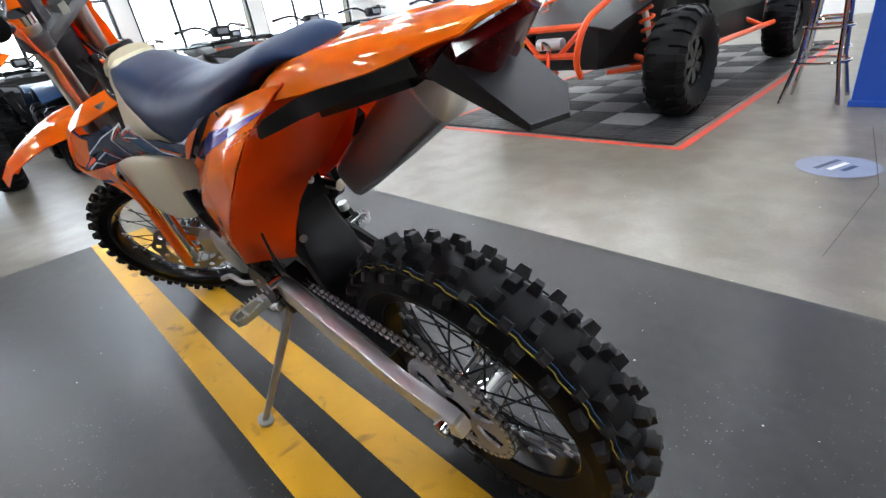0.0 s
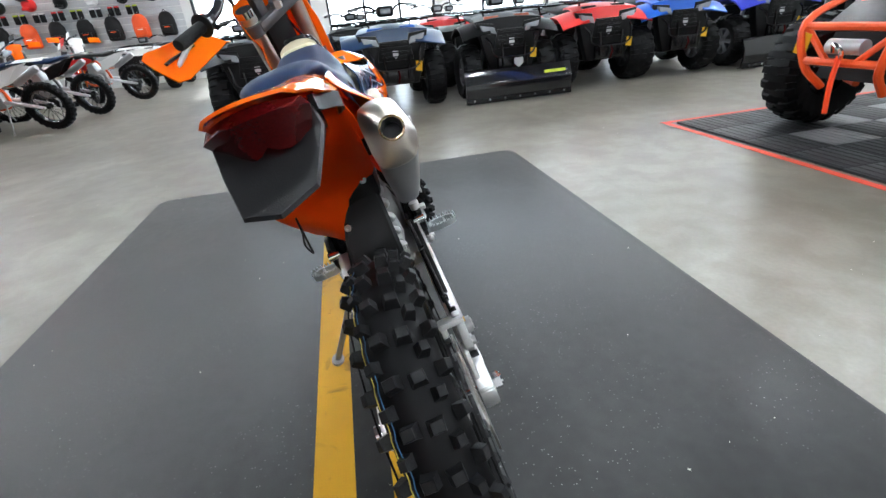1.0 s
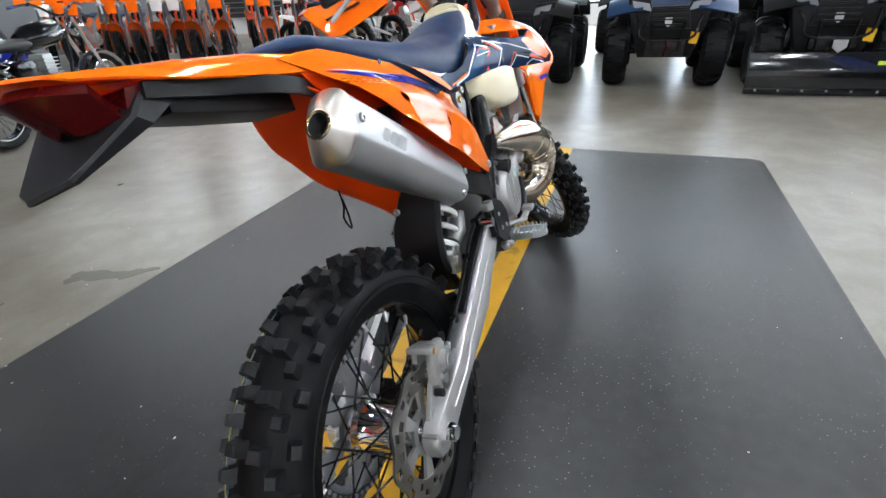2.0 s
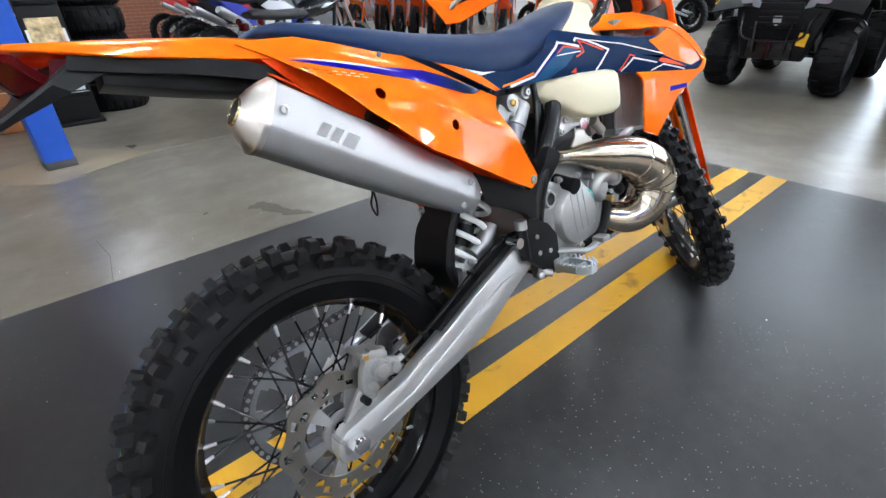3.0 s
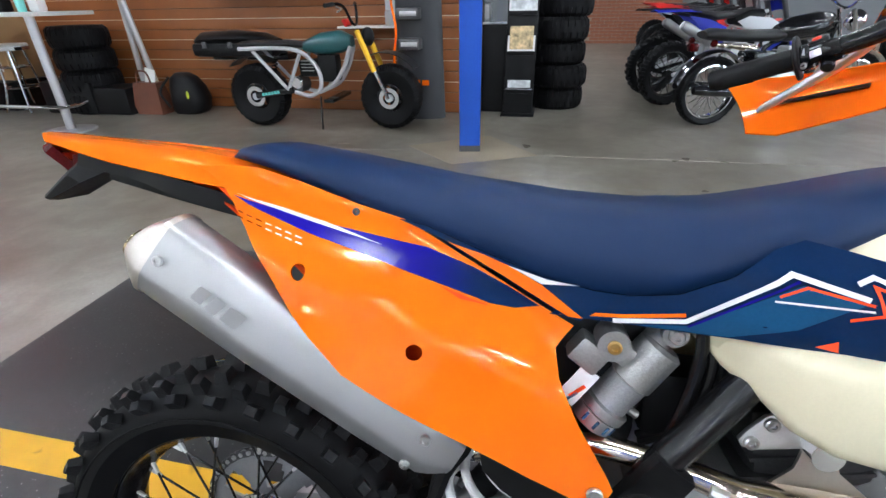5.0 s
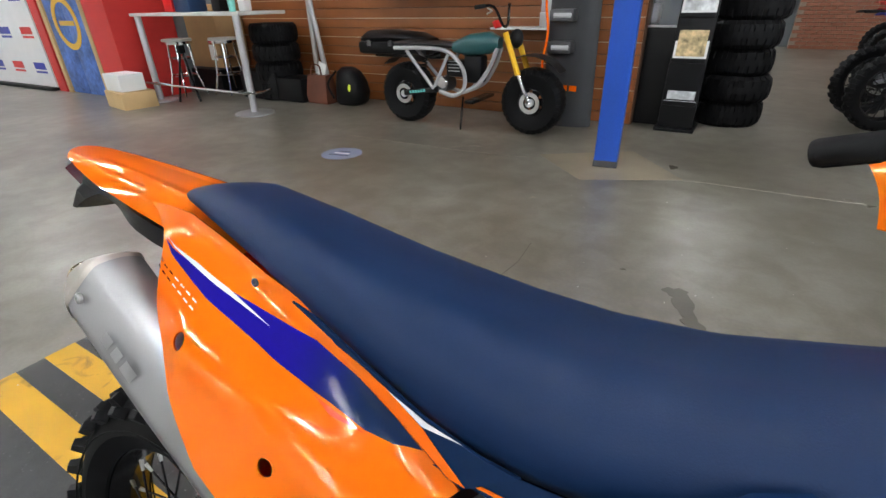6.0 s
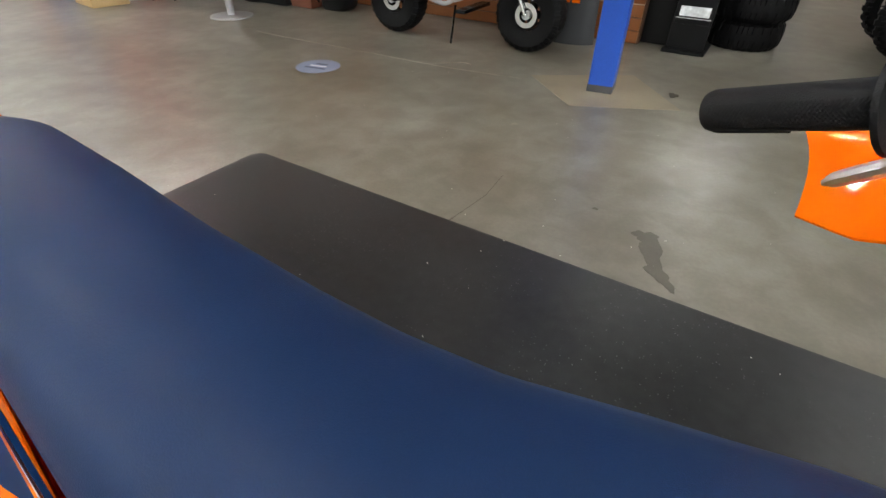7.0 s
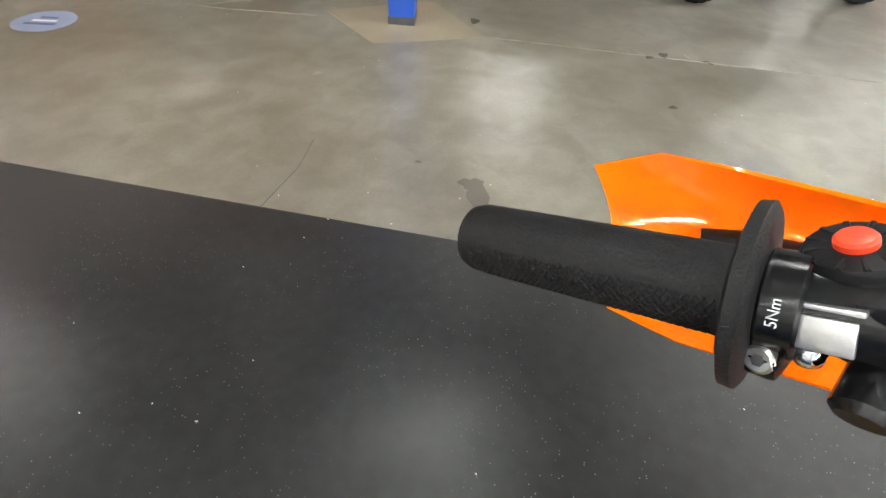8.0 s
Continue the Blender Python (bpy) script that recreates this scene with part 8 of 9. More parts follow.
    part("spring", tube([(0.2 + 0.05 * f + 0.03 * math.cos(40 * f), -0.06 + 0.03 * math.sin(40 * f), 0.46 + 0.2 * f) for f in np.linspace(0, 1, 70)], 0.006, 6), BLACK_SATIN, t)
    part("brake_lever", tube(cat([(1.03, -0.24, 1.12), (1.1, -0.3, 1.1), (1.1, -0.4, 1.08)], 4), 0.007, 6), STEEL, t)
    part("display", box(0.03, 0.12, 0.07, (1.02, 0, 0.98), 0.01, Matrix.Rotation(radians(-30), 4, "Y")), RED_P, t, "small red dash display")
    return t


fat_bike(Matrix.Translation((-2.365, 3.99, 0)) @ Matrix.Rotation(radians(1.5), 4, "Z") @ Matrix.Scale(0.94, 4))

# ---------------------------------------------------------------- north side: post, slat wall, counter
post = thing("steel_post", "square blue painted steel post on a pale floor patch", "post", pose(-0.19, 3.41, 0, 0, 0, 8))
part("shaft", box(0.165, 0.165, CEILING - 0.03, (0, 0, CEILING / 2 + 0.005), 0.012), POST_BLUE, post)
part("base_plate", box(0.17, 0.17, 0.05, (0, 0, 0.026), 0.006), CAST_DARK, post)
PATCH = mat("pale_concrete_patch", (0.275, 0.232, 0.165), 0.36, var=0.25, scale=14)
solid("floor_patch", plate([(-0.72, 3.43), (-0.26, 2.99), (0.36, 3.3), (-0.08, 3.85)], -0.002, 0.0012, plane="xy"), PATCH, "pale square of patched concrete round the post", "floor patch", kind="structure")
JOINT = mat("pale_joint_filler", (0.3, 0.28, 0.24), 0.7, var=0.3, scale=60)
DARK_LINE = mat("dark_floor_crack", (0.085, 0.076, 0.062), 0.6, var=0.3)
STAIN = mat("dark_wet_stain", (0.1, 0.089, 0.072), 0.36, var=0.25, scale=40)


def floor_line(pts, w, material, name, label):
    bm = bmesh.new()
    for (x0, y0), (x1, y1) in zip(pts, pts[1:]):
        d = Vector((x1 - x0, y1 - y0)).normalized()
        n = Vector((-d.y, d.x)) * w / 2
        merge(bm, plate([(x0 - n.x, y0 - n.y), (x1 - n.x, y1 - n.y), (x1 + n.x, y1 + n.y), (x0 + n.x, y0 + n.y)], -0.002, 0.0016, plane="xy"))
    return solid(name, bm, material, label, "floor mark", kind="structure")


floor_line([(-3.5, 3.19), (-1.36, 3.24), (-0.75, 3.32)], 0.008, JOINT, "floor_joint", "pale filled saw cut in the concrete")
floor_line([(0.43, 3.31), (1.75, 3.34), (4.1, 3.41)], 0.008, JOINT, "floor_joint", "pale filled saw cut in the concrete")
floor_line([(-1.5, 3.27), (-1.3, 3.43), (-1.22, 3.41)], 0.012, JOINT, "floor_chip", "pale chipped spot in the concrete")
floor_line([(-0.2, 1.46), (-0.17, 1.72), (-0.19, 1.93)], 0.0018, DARK_LINE, "floor_crack", "thin dark crack in the concrete")
floor_line([(-0.3, -0.2 - 1.2), (-0.35, -2.2), (-0.2, -3.2)], 0.0025, DARK_LINE, "floor_crack", "thin dark crack in the concrete")


def blob(cx, cy, rx, ry, turn, seed, n=28):
    pts = []
    for k in range(n):
        a = 2 * math.pi * k / n
        r = 1 + 0.22 * math.sin(3 * a + seed) + 0.12 * math.sin(7 * a + 2 * seed)
        x, y = rx * r * math.cos(a), ry * r * math.sin(a)
        pts.append((cx + x * math.cos(turn) - y * math.sin(turn), cy + x * math.sin(turn) + y * math.cos(turn)))
    return pts


for i, (x, y, rx, ry, tn) in enumerate(((0.516, 1.79, 0.045, 0.042, 0.3), (0.567, 1.69, 0.115, 0.038, -1.25), (0.622, 1.57, 0.075, 0.028, -0.75), (0.28, 1.885, 0.012, 0.007, 0.2))):
    solid("floor_stain", plate(blob(x, y, rx, ry, tn, i), -0.002, 0.0007 + 0.0004 * i, plane="xy"), STAIN, "dark oily stain on the concrete", "stain", group="stains")
CHIP_DARK = mat("chipped_concrete", (0.075, 0.066, 0.05), 0.7, var=0.3, scale=60)
for i, (x, y, r) in enumerate(((1.28, 3.36, 0.03), (1.36, 3.31, 0.018), (1.45, 3.37, 0.026), (1.63, 3.4, 0.034), (1.7, 3.34, 0.02), (1.41, 2.69, 0.014), (-0.42, 2.53, 0.016), (0.26, 3.56, 0.03))):
    solid("floor_chip", plate(blob(x, y, r * 1.6, r, 0.7 * i, i + 2, 16), -0.002, 0.0014, plane="xy"), CHIP_DARK if i % 3 else JOINT, "small chipped spot in the polished concrete", "stain", group="chips")
CRUMB = mat("pale_crumb", (0.6, 0.58, 0.52), 0.8)
rnd = random.Random(4)
crumbs = bmesh.new()
for k in range(190):
    x, y = rnd.uniform(-1.6, 3.2), rnd.uniform(-2.4, 3.3)
    s = rnd.uniform(0.0012, 0.0035)
    z = MAT_Z if -1.378 < x < 2.745 and -1.075 < y < 1.458 else 0.0
    box(s * rnd.uniform(1, 2.5), s, s * 0.5, (x, y, z + s * 0.25), 0.0, Matrix.Rotation(rnd.uniform(0, 3), 4, "Z"), crumbs)
solid("crumbs", crumbs, CRUMB, "pale crumbs scattered over mat and concrete", "crumbs", kind="stuff")

STICKER = mat("pale_blue_sticker", (0.2, 0.23, 0.33), 0.4, var=0.15, scale=40)
for x, y, tn in ((-2.19, 2.71, 0.2), (-0.17, -2.41, 1.2)):
    st = thing("floor_sticker", "round pale blue floor sticker with illegible marks", "sticker", pose(x, y, 0, 0, 0, math.degrees(tn)), "floor stickers")
    part("disc", plate([(0.17 * math.cos(2 * math.pi * k / 36), 0.17 * math.sin(2 * math.pi * k / 36)) for k in range(36)], -0.002, 0.0012, plane="xy"), STICKER, st)
    for k in range(3):
        part("bar", plate([(-0.09 + 0.02 * k, -0.06 + 0.05 * k), (0.09 - 0.02 * k, -0.06 + 0.05 * k), (0.09 - 0.02 * k, -0.035 + 0.05 * k), (-0.09 + 0.02 * k, -0.035 + 0.05 * k)], 0.0012, 0.0018, plane="xy"), (WHITE_P if k == 1 else NAVY_P), st)

WOOD = mat("brown_slat_wood", (0.22, 0.075, 0.02), 0.42, var=0.3, scale=8, bump=0.1)
# the shadow in the slat grooves is put into the board's dark brown
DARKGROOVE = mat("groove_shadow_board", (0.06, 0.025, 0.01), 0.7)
slab("wall_slat_back", -6.3, -0.3, 4.78, 4.96, 0, CEILING, DARKGROOVE, "backing board of the slat wall, coloured dark as groove shadow", "wall")
slat_me = mesh_of("slat", box(5.98, 0.018, 0.098, (0, 0, 0), 0.003), WOOD)
slat_wall = thing("slat_wall", "brown wooden slat wall with pale grooves", "slat wall", pose(-3.3, 4.768, 0), kind="structure")
for k in range(24):
    sl = part("slat", slat_me, None, slat_wall)
    sl.matrix_local = pose(0, 0, 0.055 + 0.105 * k)
GROOVE_LIGHT = mat("aluminium_groove_strip", (0.6, 0.5, 0.38), 0.35, 0.6)
for k in range(2, 24, 2):
    part("groove_strip", box(5.98, 0.008, 0.006, (0, -0.004, 0.055 + 0.105 * k + 0.0525)), GROOVE_LIGHT, slat_wall)
cb_ = thing("cargo_box", "long black cargo case hung on the slat wall", "case", pose(-2.88, 4.56, 0.58))
part("body", box(0.95, 0.34, 0.14, (0, 0, 0.08), 0.05), BLACK, cb_)
lid = [[(u, hw * math.cos(a) * 0.17, c + h * math.sin(a)) for a in (2 * math.pi * k / 12 for k in range(12))] for u, hw, c, h in ((-0.45, 0.8, 0.16, 0.04), (-0.38, 1.0, 0.18, 0.07), (0.0, 1.0, 0.19, 0.075), (0.3, 1.0, 0.18, 0.06), (0.45, 0.8, 0.15, 0.03))]
part("lid", loft(lid), BLACK, cb_, smooth=50)
for x in (-0.3, 0.0, 0.28):
    part("latch", box(0.05, 0.02, 0.06, (x, -0.175, 0.13), 0.006), GREY_P, cb_)
part("bracket", box(0.9, 0.22, 0.06, (0.1, 0.1, 0.0), 0.01), BLACK_SATIN, cb_)
sh_ = thing("wall_shelf", "pale wall shelf with grey boxes", "shelf", pose(-1.37, 4.64, 0.86))
part("board", box(0.7, 0.25, 0.02, (0, 0, 0), 0.004), WHITE_P, sh_)
bx = thing("carton", "two grey cartons on the wall shelf", "carton", pose(-1.12, 4.62, 0.87))
part("carton_body", box(0.2, 0.16, 0.13, (0, 0, 0.066), 0.006), SILVER, bx)
part("carton_body", box(0.18, 0.16, 0.12, (0.0, 0, 0.195), 0.006), SILVER, bx)
rack2 = thing("wall_rack", "black rack panel hung high on the slat wall", "rack", pose(-2.57, 4.61, 1.25))
part("panel", box(1.1, 0.31, 0.12, (0, 0, 0), 0.03), BLACK, rack2)

CHARCOAL = mat("charcoal_display_board", (0.03, 0.031, 0.034), 0.5, var=0.15, scale=20)
tool = thing("winch_display", "grey display column hung with winches and orange cord", "display", pose(-0.88, 4.54, 0))
part("column", loft([[(0.24 * math.cos(a) * s, 0.12 * math.sin(a) * s, z) for a in (2 * math.pi * k / 20 for k in range(20))] for z, s in ((0, 1.05), (0.5, 1.0), (1.9, 0.9))]), CHARCOAL, tool)
for k in range(3):
    part("marking", box(0.07, 0.006, 0.05, (-0.1 + 0.09 * k, -0.125, 0.36), 0.0), ORANGE, tool)
for k in range(3):
    part("winch", box(0.22, 0.14, 0.1, (-0.05, -0.17, 0.72 + 0.26 * k), 0.02), CAST_DARK, tool, "dark winch motor")
    part("drum", cyl((-0.12, -0.2, 0.72 + 0.26 * k), (0.04, -0.2, 0.72 + 0.26 * k), 0.045, 14), SILVER, tool)
part("cord", tube(cat([(-0.17, -0.2, 1.4), (-0.2, -0.22, 1.1), (-0.16, -0.24, 0.85), (-0.2, -0.22, 0.6), (-0.19, -0.2, 0.4)], 5), 0.012, 6), ORANGE, tool)

counter = thing("counter", "black service counter with a glazed display case", "counter", pose(-0.24, 5.27, 0, 0, 0, -2))
part("body", box(0.55, 0.8, 0.86, (0, 0, 0.43), 0.01), BLACK, counter)
part("top_trim", box(0.57, 0.82, 0.02, (0, 0, 0.87), 0.003), STEEL, counter)
gl = part("glass_case", box(0.55, 0.8, 0.3, (0, 0, 1.03), 0.004), GLASS, counter)
gl.visible_shadow = False
part("case_rim", box(0.57, 0.82, 0.02, (0, 0, 1.19), 0.003), STEEL, counter)
part("goods", box(0.2, 0.2, 0.16, (-0.1, -0.1, 0.97), 0.04), SILVER, counter)
PHOTO = mat("printed_photo", (0.55, 0.42, 0.22), 0.25, var=0.8, scale=70, fine=30)
PHOTO2 = mat("printed_photo_pale", (0.6, 0.62, 0.64), 0.25, var=0.6, scale=70, fine=25)
br_ = thing("brochure_rack", "black leaning brochure rack with three framed prints", "rack", pose(0.1, 4.7, 0, 0, 0, 0))
part("back_board", box(0.3, 0.04, 1.45, (0, 0.1, 0.74), 0.01, Matrix.Rotation(radians(-6), 4, "X")), BLACK, br_)
for k, mm in enumerate((PHOTO2, PHOTO, PHOTO2)):
    part("pocket", box(0.27, 0.04, 0.04, (0, 0.04 + 0.03 * k, 0.24 + 0.36 * k), 0.006), BLACK, br_)
    part("print_frame", box(0.27, 0.006, 0.3, (0, 0.052 + 0.033 * k, 0.4 + 0.36 * k), 0.0, Matrix.Rotation(radians(-8), 4, "X")), WHITE_P, br_)
    part("print", box(0.23, 0.008, 0.25, (0, 0.05 + 0.033 * k, 0.4 + 0.36 * k), 0.0, Matrix.Rotation(radians(-8), 4, "X")), mm, br_, "framed print")
part("foot", box(0.34, 0.36, 0.03, (0, 0.12, 0.016), 0.006), BLACK, br_)
for k in range(5):
    tw = thing("spare_tyre", "black tyre lying in a stack", "tyre", Matrix.Translation((0.47 + 0.02 * math.sin(k * 2), 5.28 + 0.02 * math.cos(k * 3), 0.115 + 0.228 * k)) @ Matrix.Rotation(radians(90), 4, "X"), "stacked tyres")
    part("casing", lug_tyre(0.3, 0.114, 0.16, 24, 0.01), RUBBER, tw)

# west end: high table, stools, bags, banner and painted door
WHITE_TOP = mat("pale_laminate", (0.55, 0.55, 0.53), 0.35, var=0.05)
tb = thing("high_table", "long pale-topped high table on silver legs", "table", pose(-5.18, 3.77, 0))
part("tabletop", box(2.1, 0.65, 0.035, (0, 0, 1.04), 0.006), WHITE_TOP, tb)
for x in (0.95, -0.95):
    part("leg", cyl((x, -0.28, 0.02), (x, -0.28, 1.03), 0.04, 16), SILVER, tb, "silver round leg")
    part("foot_disc", lathe([(0, 0.0005), (0, 0.22), (0.012, 0.22), (0.02, 0.18), (0.02, 0.0005)], 30, "z"), SILVER, tb, at=pose(x, -0.28, 0))
part("foot_rail", tube(cat([(-0.95, -0.4, 0.25), (0.0, -0.42, 0.25), (1.0, -0.42, 0.25), (1.12, -0.3, 0.25), (1.05, -0.1, 0.25)], 6), 0.016, 8), CHROME, tb)
goods = [("box", (-0.7, 0.1), (0.2, 0.2, 0.3), RED_P, "red carton on the high table"), ("box", (-0.3, 0.05), (0.3, 0.25, 0.24), NAVY_P, "navy bag on the high table"), ("box", (0.2, 0.1), (0.16, 0.12, 0.18), BLACK, "small black box on the high table"), ("box", (0.65, 0.1), (0.12, 0.1, 0.25), WHITE_P, "white bottle-shaped carton on the table")]
for nm, (x, y), (sx, sy, sz), mm, lab in goods:
    solid("carton", box(sx, sy, sz, (0, 0, sz / 2), 0.02), mm, lab, "carton", pose(-5.18 + x, 3.77 + y, 1.058))
cup = lathe([(0, 0.0005), (0, 0.035), (0.2, 0.045), (0.2, 0.0005)], 18, "z")
solid("tumbler", cup, mat("mint_enamel", (0.25, 0.7, 0.62), 0.3), "mint green tumbler on the high table", "tumbler", pose(-4.43, 3.62, 1.058))


def stool(x, y, seat_m, label, h=0.74):
    t = thing("bar_stool", label, "stool", pose(x, y, 0), "bar stools")
    part("seat", lathe([(h - 0.05, 0.0005), (h - 0.05, 0.17), (h - 0.02, 0.19), (h, 0.18), (h + 0.01, 0.0005)], 26, "z"), seat_m, t)
    part("seat_band", lathe([(h - 0.065, 0.18), (h - 0.065, 0.19), (h - 0.03, 0.192), (h - 0.03, 0.18)], 26, "z"), CHROME, t)
    for k in range(4):
        a = math.pi / 4 + k * math.pi / 2
        part("leg", tube([(0.12 * math.cos(a), 0.12 * math.sin(a), h - 0.05), (0.16 * math.cos(a), 0.16 * math.sin(a), 0.3), (0.24 * math.cos(a), 0.24 * math.sin(a), 0.012)], 0.0125, 8), CHROME, t, "chromed leg")
    for z, r in ((0.28, 0.165), (0.5, 0.14)):
        part("foot_ring", tube([(r * math.cos(2 * math.pi * k / 24), r * math.sin(2 * math.pi * k / 24), z) for k in range(25)], 0.009, 8), CHROME, t)
    return t


stool(-5.6, 4.25, WHITE_TOP, "chrome bar stool with a pale round seat")
stool(-6.1, 3.9, WHITE_TOP, "chrome bar stool with a pale round seat")
stool(0.22, -3.85, ORANGE, "chrome bar stool with an orange padded seat")
stool(0.32, -4.5, ORANGE, "chrome bar stool with an orange padded seat")
pil = thing("steel_post", "blue painted post with an orange panel beside stools", "post", pose(-0.19, -3.88, 0))
part("shaft", box(0.36, 0.36, CEILING - 0.02, (0, 0, CEILING / 2 + 0.002), 0.02), POST_BLUE, pil)
part("base_plate", box(0.38, 0.38, 0.04, (0, 0, 0.021), 0.006), POST_BLUE, pil)
CARD = mat("brown_cardboard", (0.36, 0.22, 0.1), 0.8, var=0.12, scale=20, bump=0.1)
cdb = thing("cardboard_box", "large brown cardboard box on black cases", "box", pose(-6.2, 4.5, 0.34))
part("carton_body", box(0.95, 0.45, 0.8, (0, 0, 0.4), 0.01), CARD, cdb)
part("label", box(0.14, 0.004, 0.2, (0.3, -0.227, 0.2)), WHITE_P, cdb)
solid("case", box(0.9, 0.5, 0.33, (0, 0, 0.165), 0.04), BLACK, "black hard case on the floor", "case", pose(-6.2, 4.45, 0))
solid("case", box(0.7, 0.4, 0.36, (0, 0, 0.18), 0.05), BLACK, "black soft case under the high table", "case", pose(-4.9, 4.33, 0))
solid("case", box(0.5, 0.36, 0.3, (0, 0, 0.15), 0.05), BLACK, "black soft case under the high table", "case", pose(-4.37, 4.33, 0))
LEATHER = mat("brown_leather", (0.13, 0.045, 0.025), 0.5, var=0.25, bump=0.2)
bag = thing("tote_bag", "brown leather tote bag on the floor", "bag", pose(-3.95, 4.32, 0))
part("bag_body", loft([[(-0.16, -0.09, 0.005), (0.16, -0.09, 0.005), (0.16, 0.09, 0.005), (-0.16, 0.09, 0.005)], [(-0.17, -0.1, 0.1), (0.17, -0.1, 0.1), (0.17, 0.1, 0.1), (-0.17, 0.1, 0.1)], [(-0.15, -0.06, 0.34), (0.15, -0.06, 0.34), (0.15, 0.06, 0.34), (-0.15, 0.06, 0.34)]]), LEATHER, bag)
part("bag_handle", tube(cat([(-0.09, -0.06, 0.33), (-0.06, -0.06, 0.45), (0.06, -0.06, 0.45), (0.09, -0.06, 0.33)], 5), 0.009, 8), LEATHER, bag)
part("paper", box(0.12, 0.01, 0.16, (0.05, 0.0, 0.4), 0.0, Matrix.Rotation(0.3, 4, "Y")), WHITE_P, bag)
bp_ = thing("backpack", "black backpack with a lime panel on the floor", "backpack", pose(-3.55, 4.42, 0))
pk = [[(hw * c + 0.03 * math.sin(9 * z), 0.8 * hw * sn, z) for c, sn in ((math.copysign(abs(math.cos(a)) ** 0.6, math.cos(a)), math.copysign(abs(math.sin(a)) ** 0.6, math.sin(a))) for a in (2 * math.pi * k / 16 for k in range(16)))] for z, hw in ((0.005, 0.16), (0.04, 0.19), (0.15, 0.2), (0.28, 0.18), (0.38, 0.14), (0.43, 0.07))]
part("pack_body", loft(pk), BLACK, bp_, smooth=50)
part("pack_panel", sphere(0.06, (0.1, -0.13, 0.2), (0.5, 0.4, 1.1)), LIME, bp_)
part("pack_strap", tube(cat([(-0.1, -0.12, 0.4), (-0.2, -0.18, 0.25), (-0.14, -0.16, 0.08)], 5), 0.014, 6), BLACK, bp_)
for x, tilt in ((-4.35, 5), (-4.15, -4)):
    t_ = thing("rolled_banner", "white cardboard roll leaning on the slat wall", "roll", pose(x + 0.08, 4.61, 0.03, 5, tilt, 0), "leaning rolls")
    part("roll", tube([(0, 0, 0), (0, 0, 1.6)], 0.032, 14), SILVER, t_)
for k in range(4):
    tw = thing("spare_tyre", "black tyre lying in a stack", "tyre", Matrix.Translation((-4.75, 4.4, 0.115 + 0.228 * k)) @ Matrix.Rotation(radians(90), 4, "X"), "stacked tyres")
    part("casing", lug_tyre(0.3, 0.114, 0.16, 24, 0.01), RUBBER, tw)
PINE = mat("pale_pine", (0.55, 0.38, 0.18), 0.6, var=0.15, scale=15)
solid("crate", box(0.55, 0.4, 0.2, (0, 0, 0.1), 0.008), PINE, "pale wooden crate on the floor", "crate", pose(-6.08, 3.1, 0, 0, 0, -8))
solid("carton", box(0.42, 0.3, 0.2, (0, 0, 0.1), 0.01), WHITE_P, "white carton on the wooden crate", "carton", pose(-6.13, 3.1, 0.2, 0, 0, -4))
trp = thing("tripod", "folded black camera tripod standing by the wall", "tripod", pose(-5.65, 3.65, 0))
for k in range(3):
    a = 2 * math.pi * k / 3
    part("leg", tube([(0.02 * math.cos(a), 0.02 * math.sin(a), 0.6), (0.16 * math.cos(a), 0.16 * math.sin(a), 0.008)], 0.014, 8), BLACK, trp)
part("head", box(0.08, 0.08, 0.1, (0, 0, 0.64), 0.015), BLACK, trp)

RED_WALL = mat("red_wall_paint", (0.5, 0.03, 0.025), 0.5, var=0.08)
slab("wall_west_block", X0, -6.4, 3.37, 4.96, 0, CEILING, PAINT_GREY, "grey block wall behind the banner and door", "wall")
slab("wall_behind_slats", -6.4, -0.3, 4.96, 5.16, 0, CEILING, PAINT_GREY, "grey wall behind the slat wall", "wall")
slab("wall_pier_red", -6.9, -6.37, 3.25, 4.1, 0, CEILING, RED_WALL, "glossy red painted pier", "wall")
slab("wall_pier_red_edge", -8.53, -8.3, 3.29, 3.37, 0, CEILING, RED_WALL, "glossy red painted door jamb", "wall")
BANNER = mat("white_banner", (0.72, 0.72, 0.72), 0.5, var=0.04)
ban = thing("banner", "white floor-standing banner with red and blue bars", "banner", pose(-10.25, 3.23, 0, 0, 0, 2))
part("sheet", box(3.4, 0.03, 2.2, (0, 0, 1.15), 0.004), BANNER, ban)
part("banner_base", box(3.4, 0.2, 0.05, (0, 0, 0.026), 0.01), BLACK, ban)
for r in range(4):
    for c in range(5):
        mm = RED_P if (r + c) % 2 else DEEPBLUE_P
        part("bar", box(0.34, 0.004, 0.1, (-1.4 + 0.7 * c, -0.018, 0.35 + 0.5 * r)), mm, ban)
        part("bar", box(0.34, 0.004, 0.03, (-1.4 + 0.7 * c, -0.018, 0.26 + 0.5 * r)), mm, ban)
MURAL = mat("blue_mural_paint", (0.07, 0.14, 0.4), 0.5, var=0.9, scale=14, fine=20)
dr = thing("door_1", "double door painted with a blue and yellow mural", "door", pose(-7.6, 3.33, 0), kind="structure")
for s in (-1, 1):
    part("leaf", box(0.5, 0.05, 2.1, (s * 0.252, 0, 1.06), 0.006), MURAL, dr)
part("ring_mark", closed_lathe([(-0.004, 0.26), (-0.004, 0.34), (0.004, 0.34), (0.004, 0.26)], seg=40), YELLOW_P, dr, "yellow painted ring", at=pose(0, -0.03, 0.95))
part("ring_mark", box(0.4, 0.008, 0.06, (0.02, -0.031, 0.95)), YELLOW_P, dr)
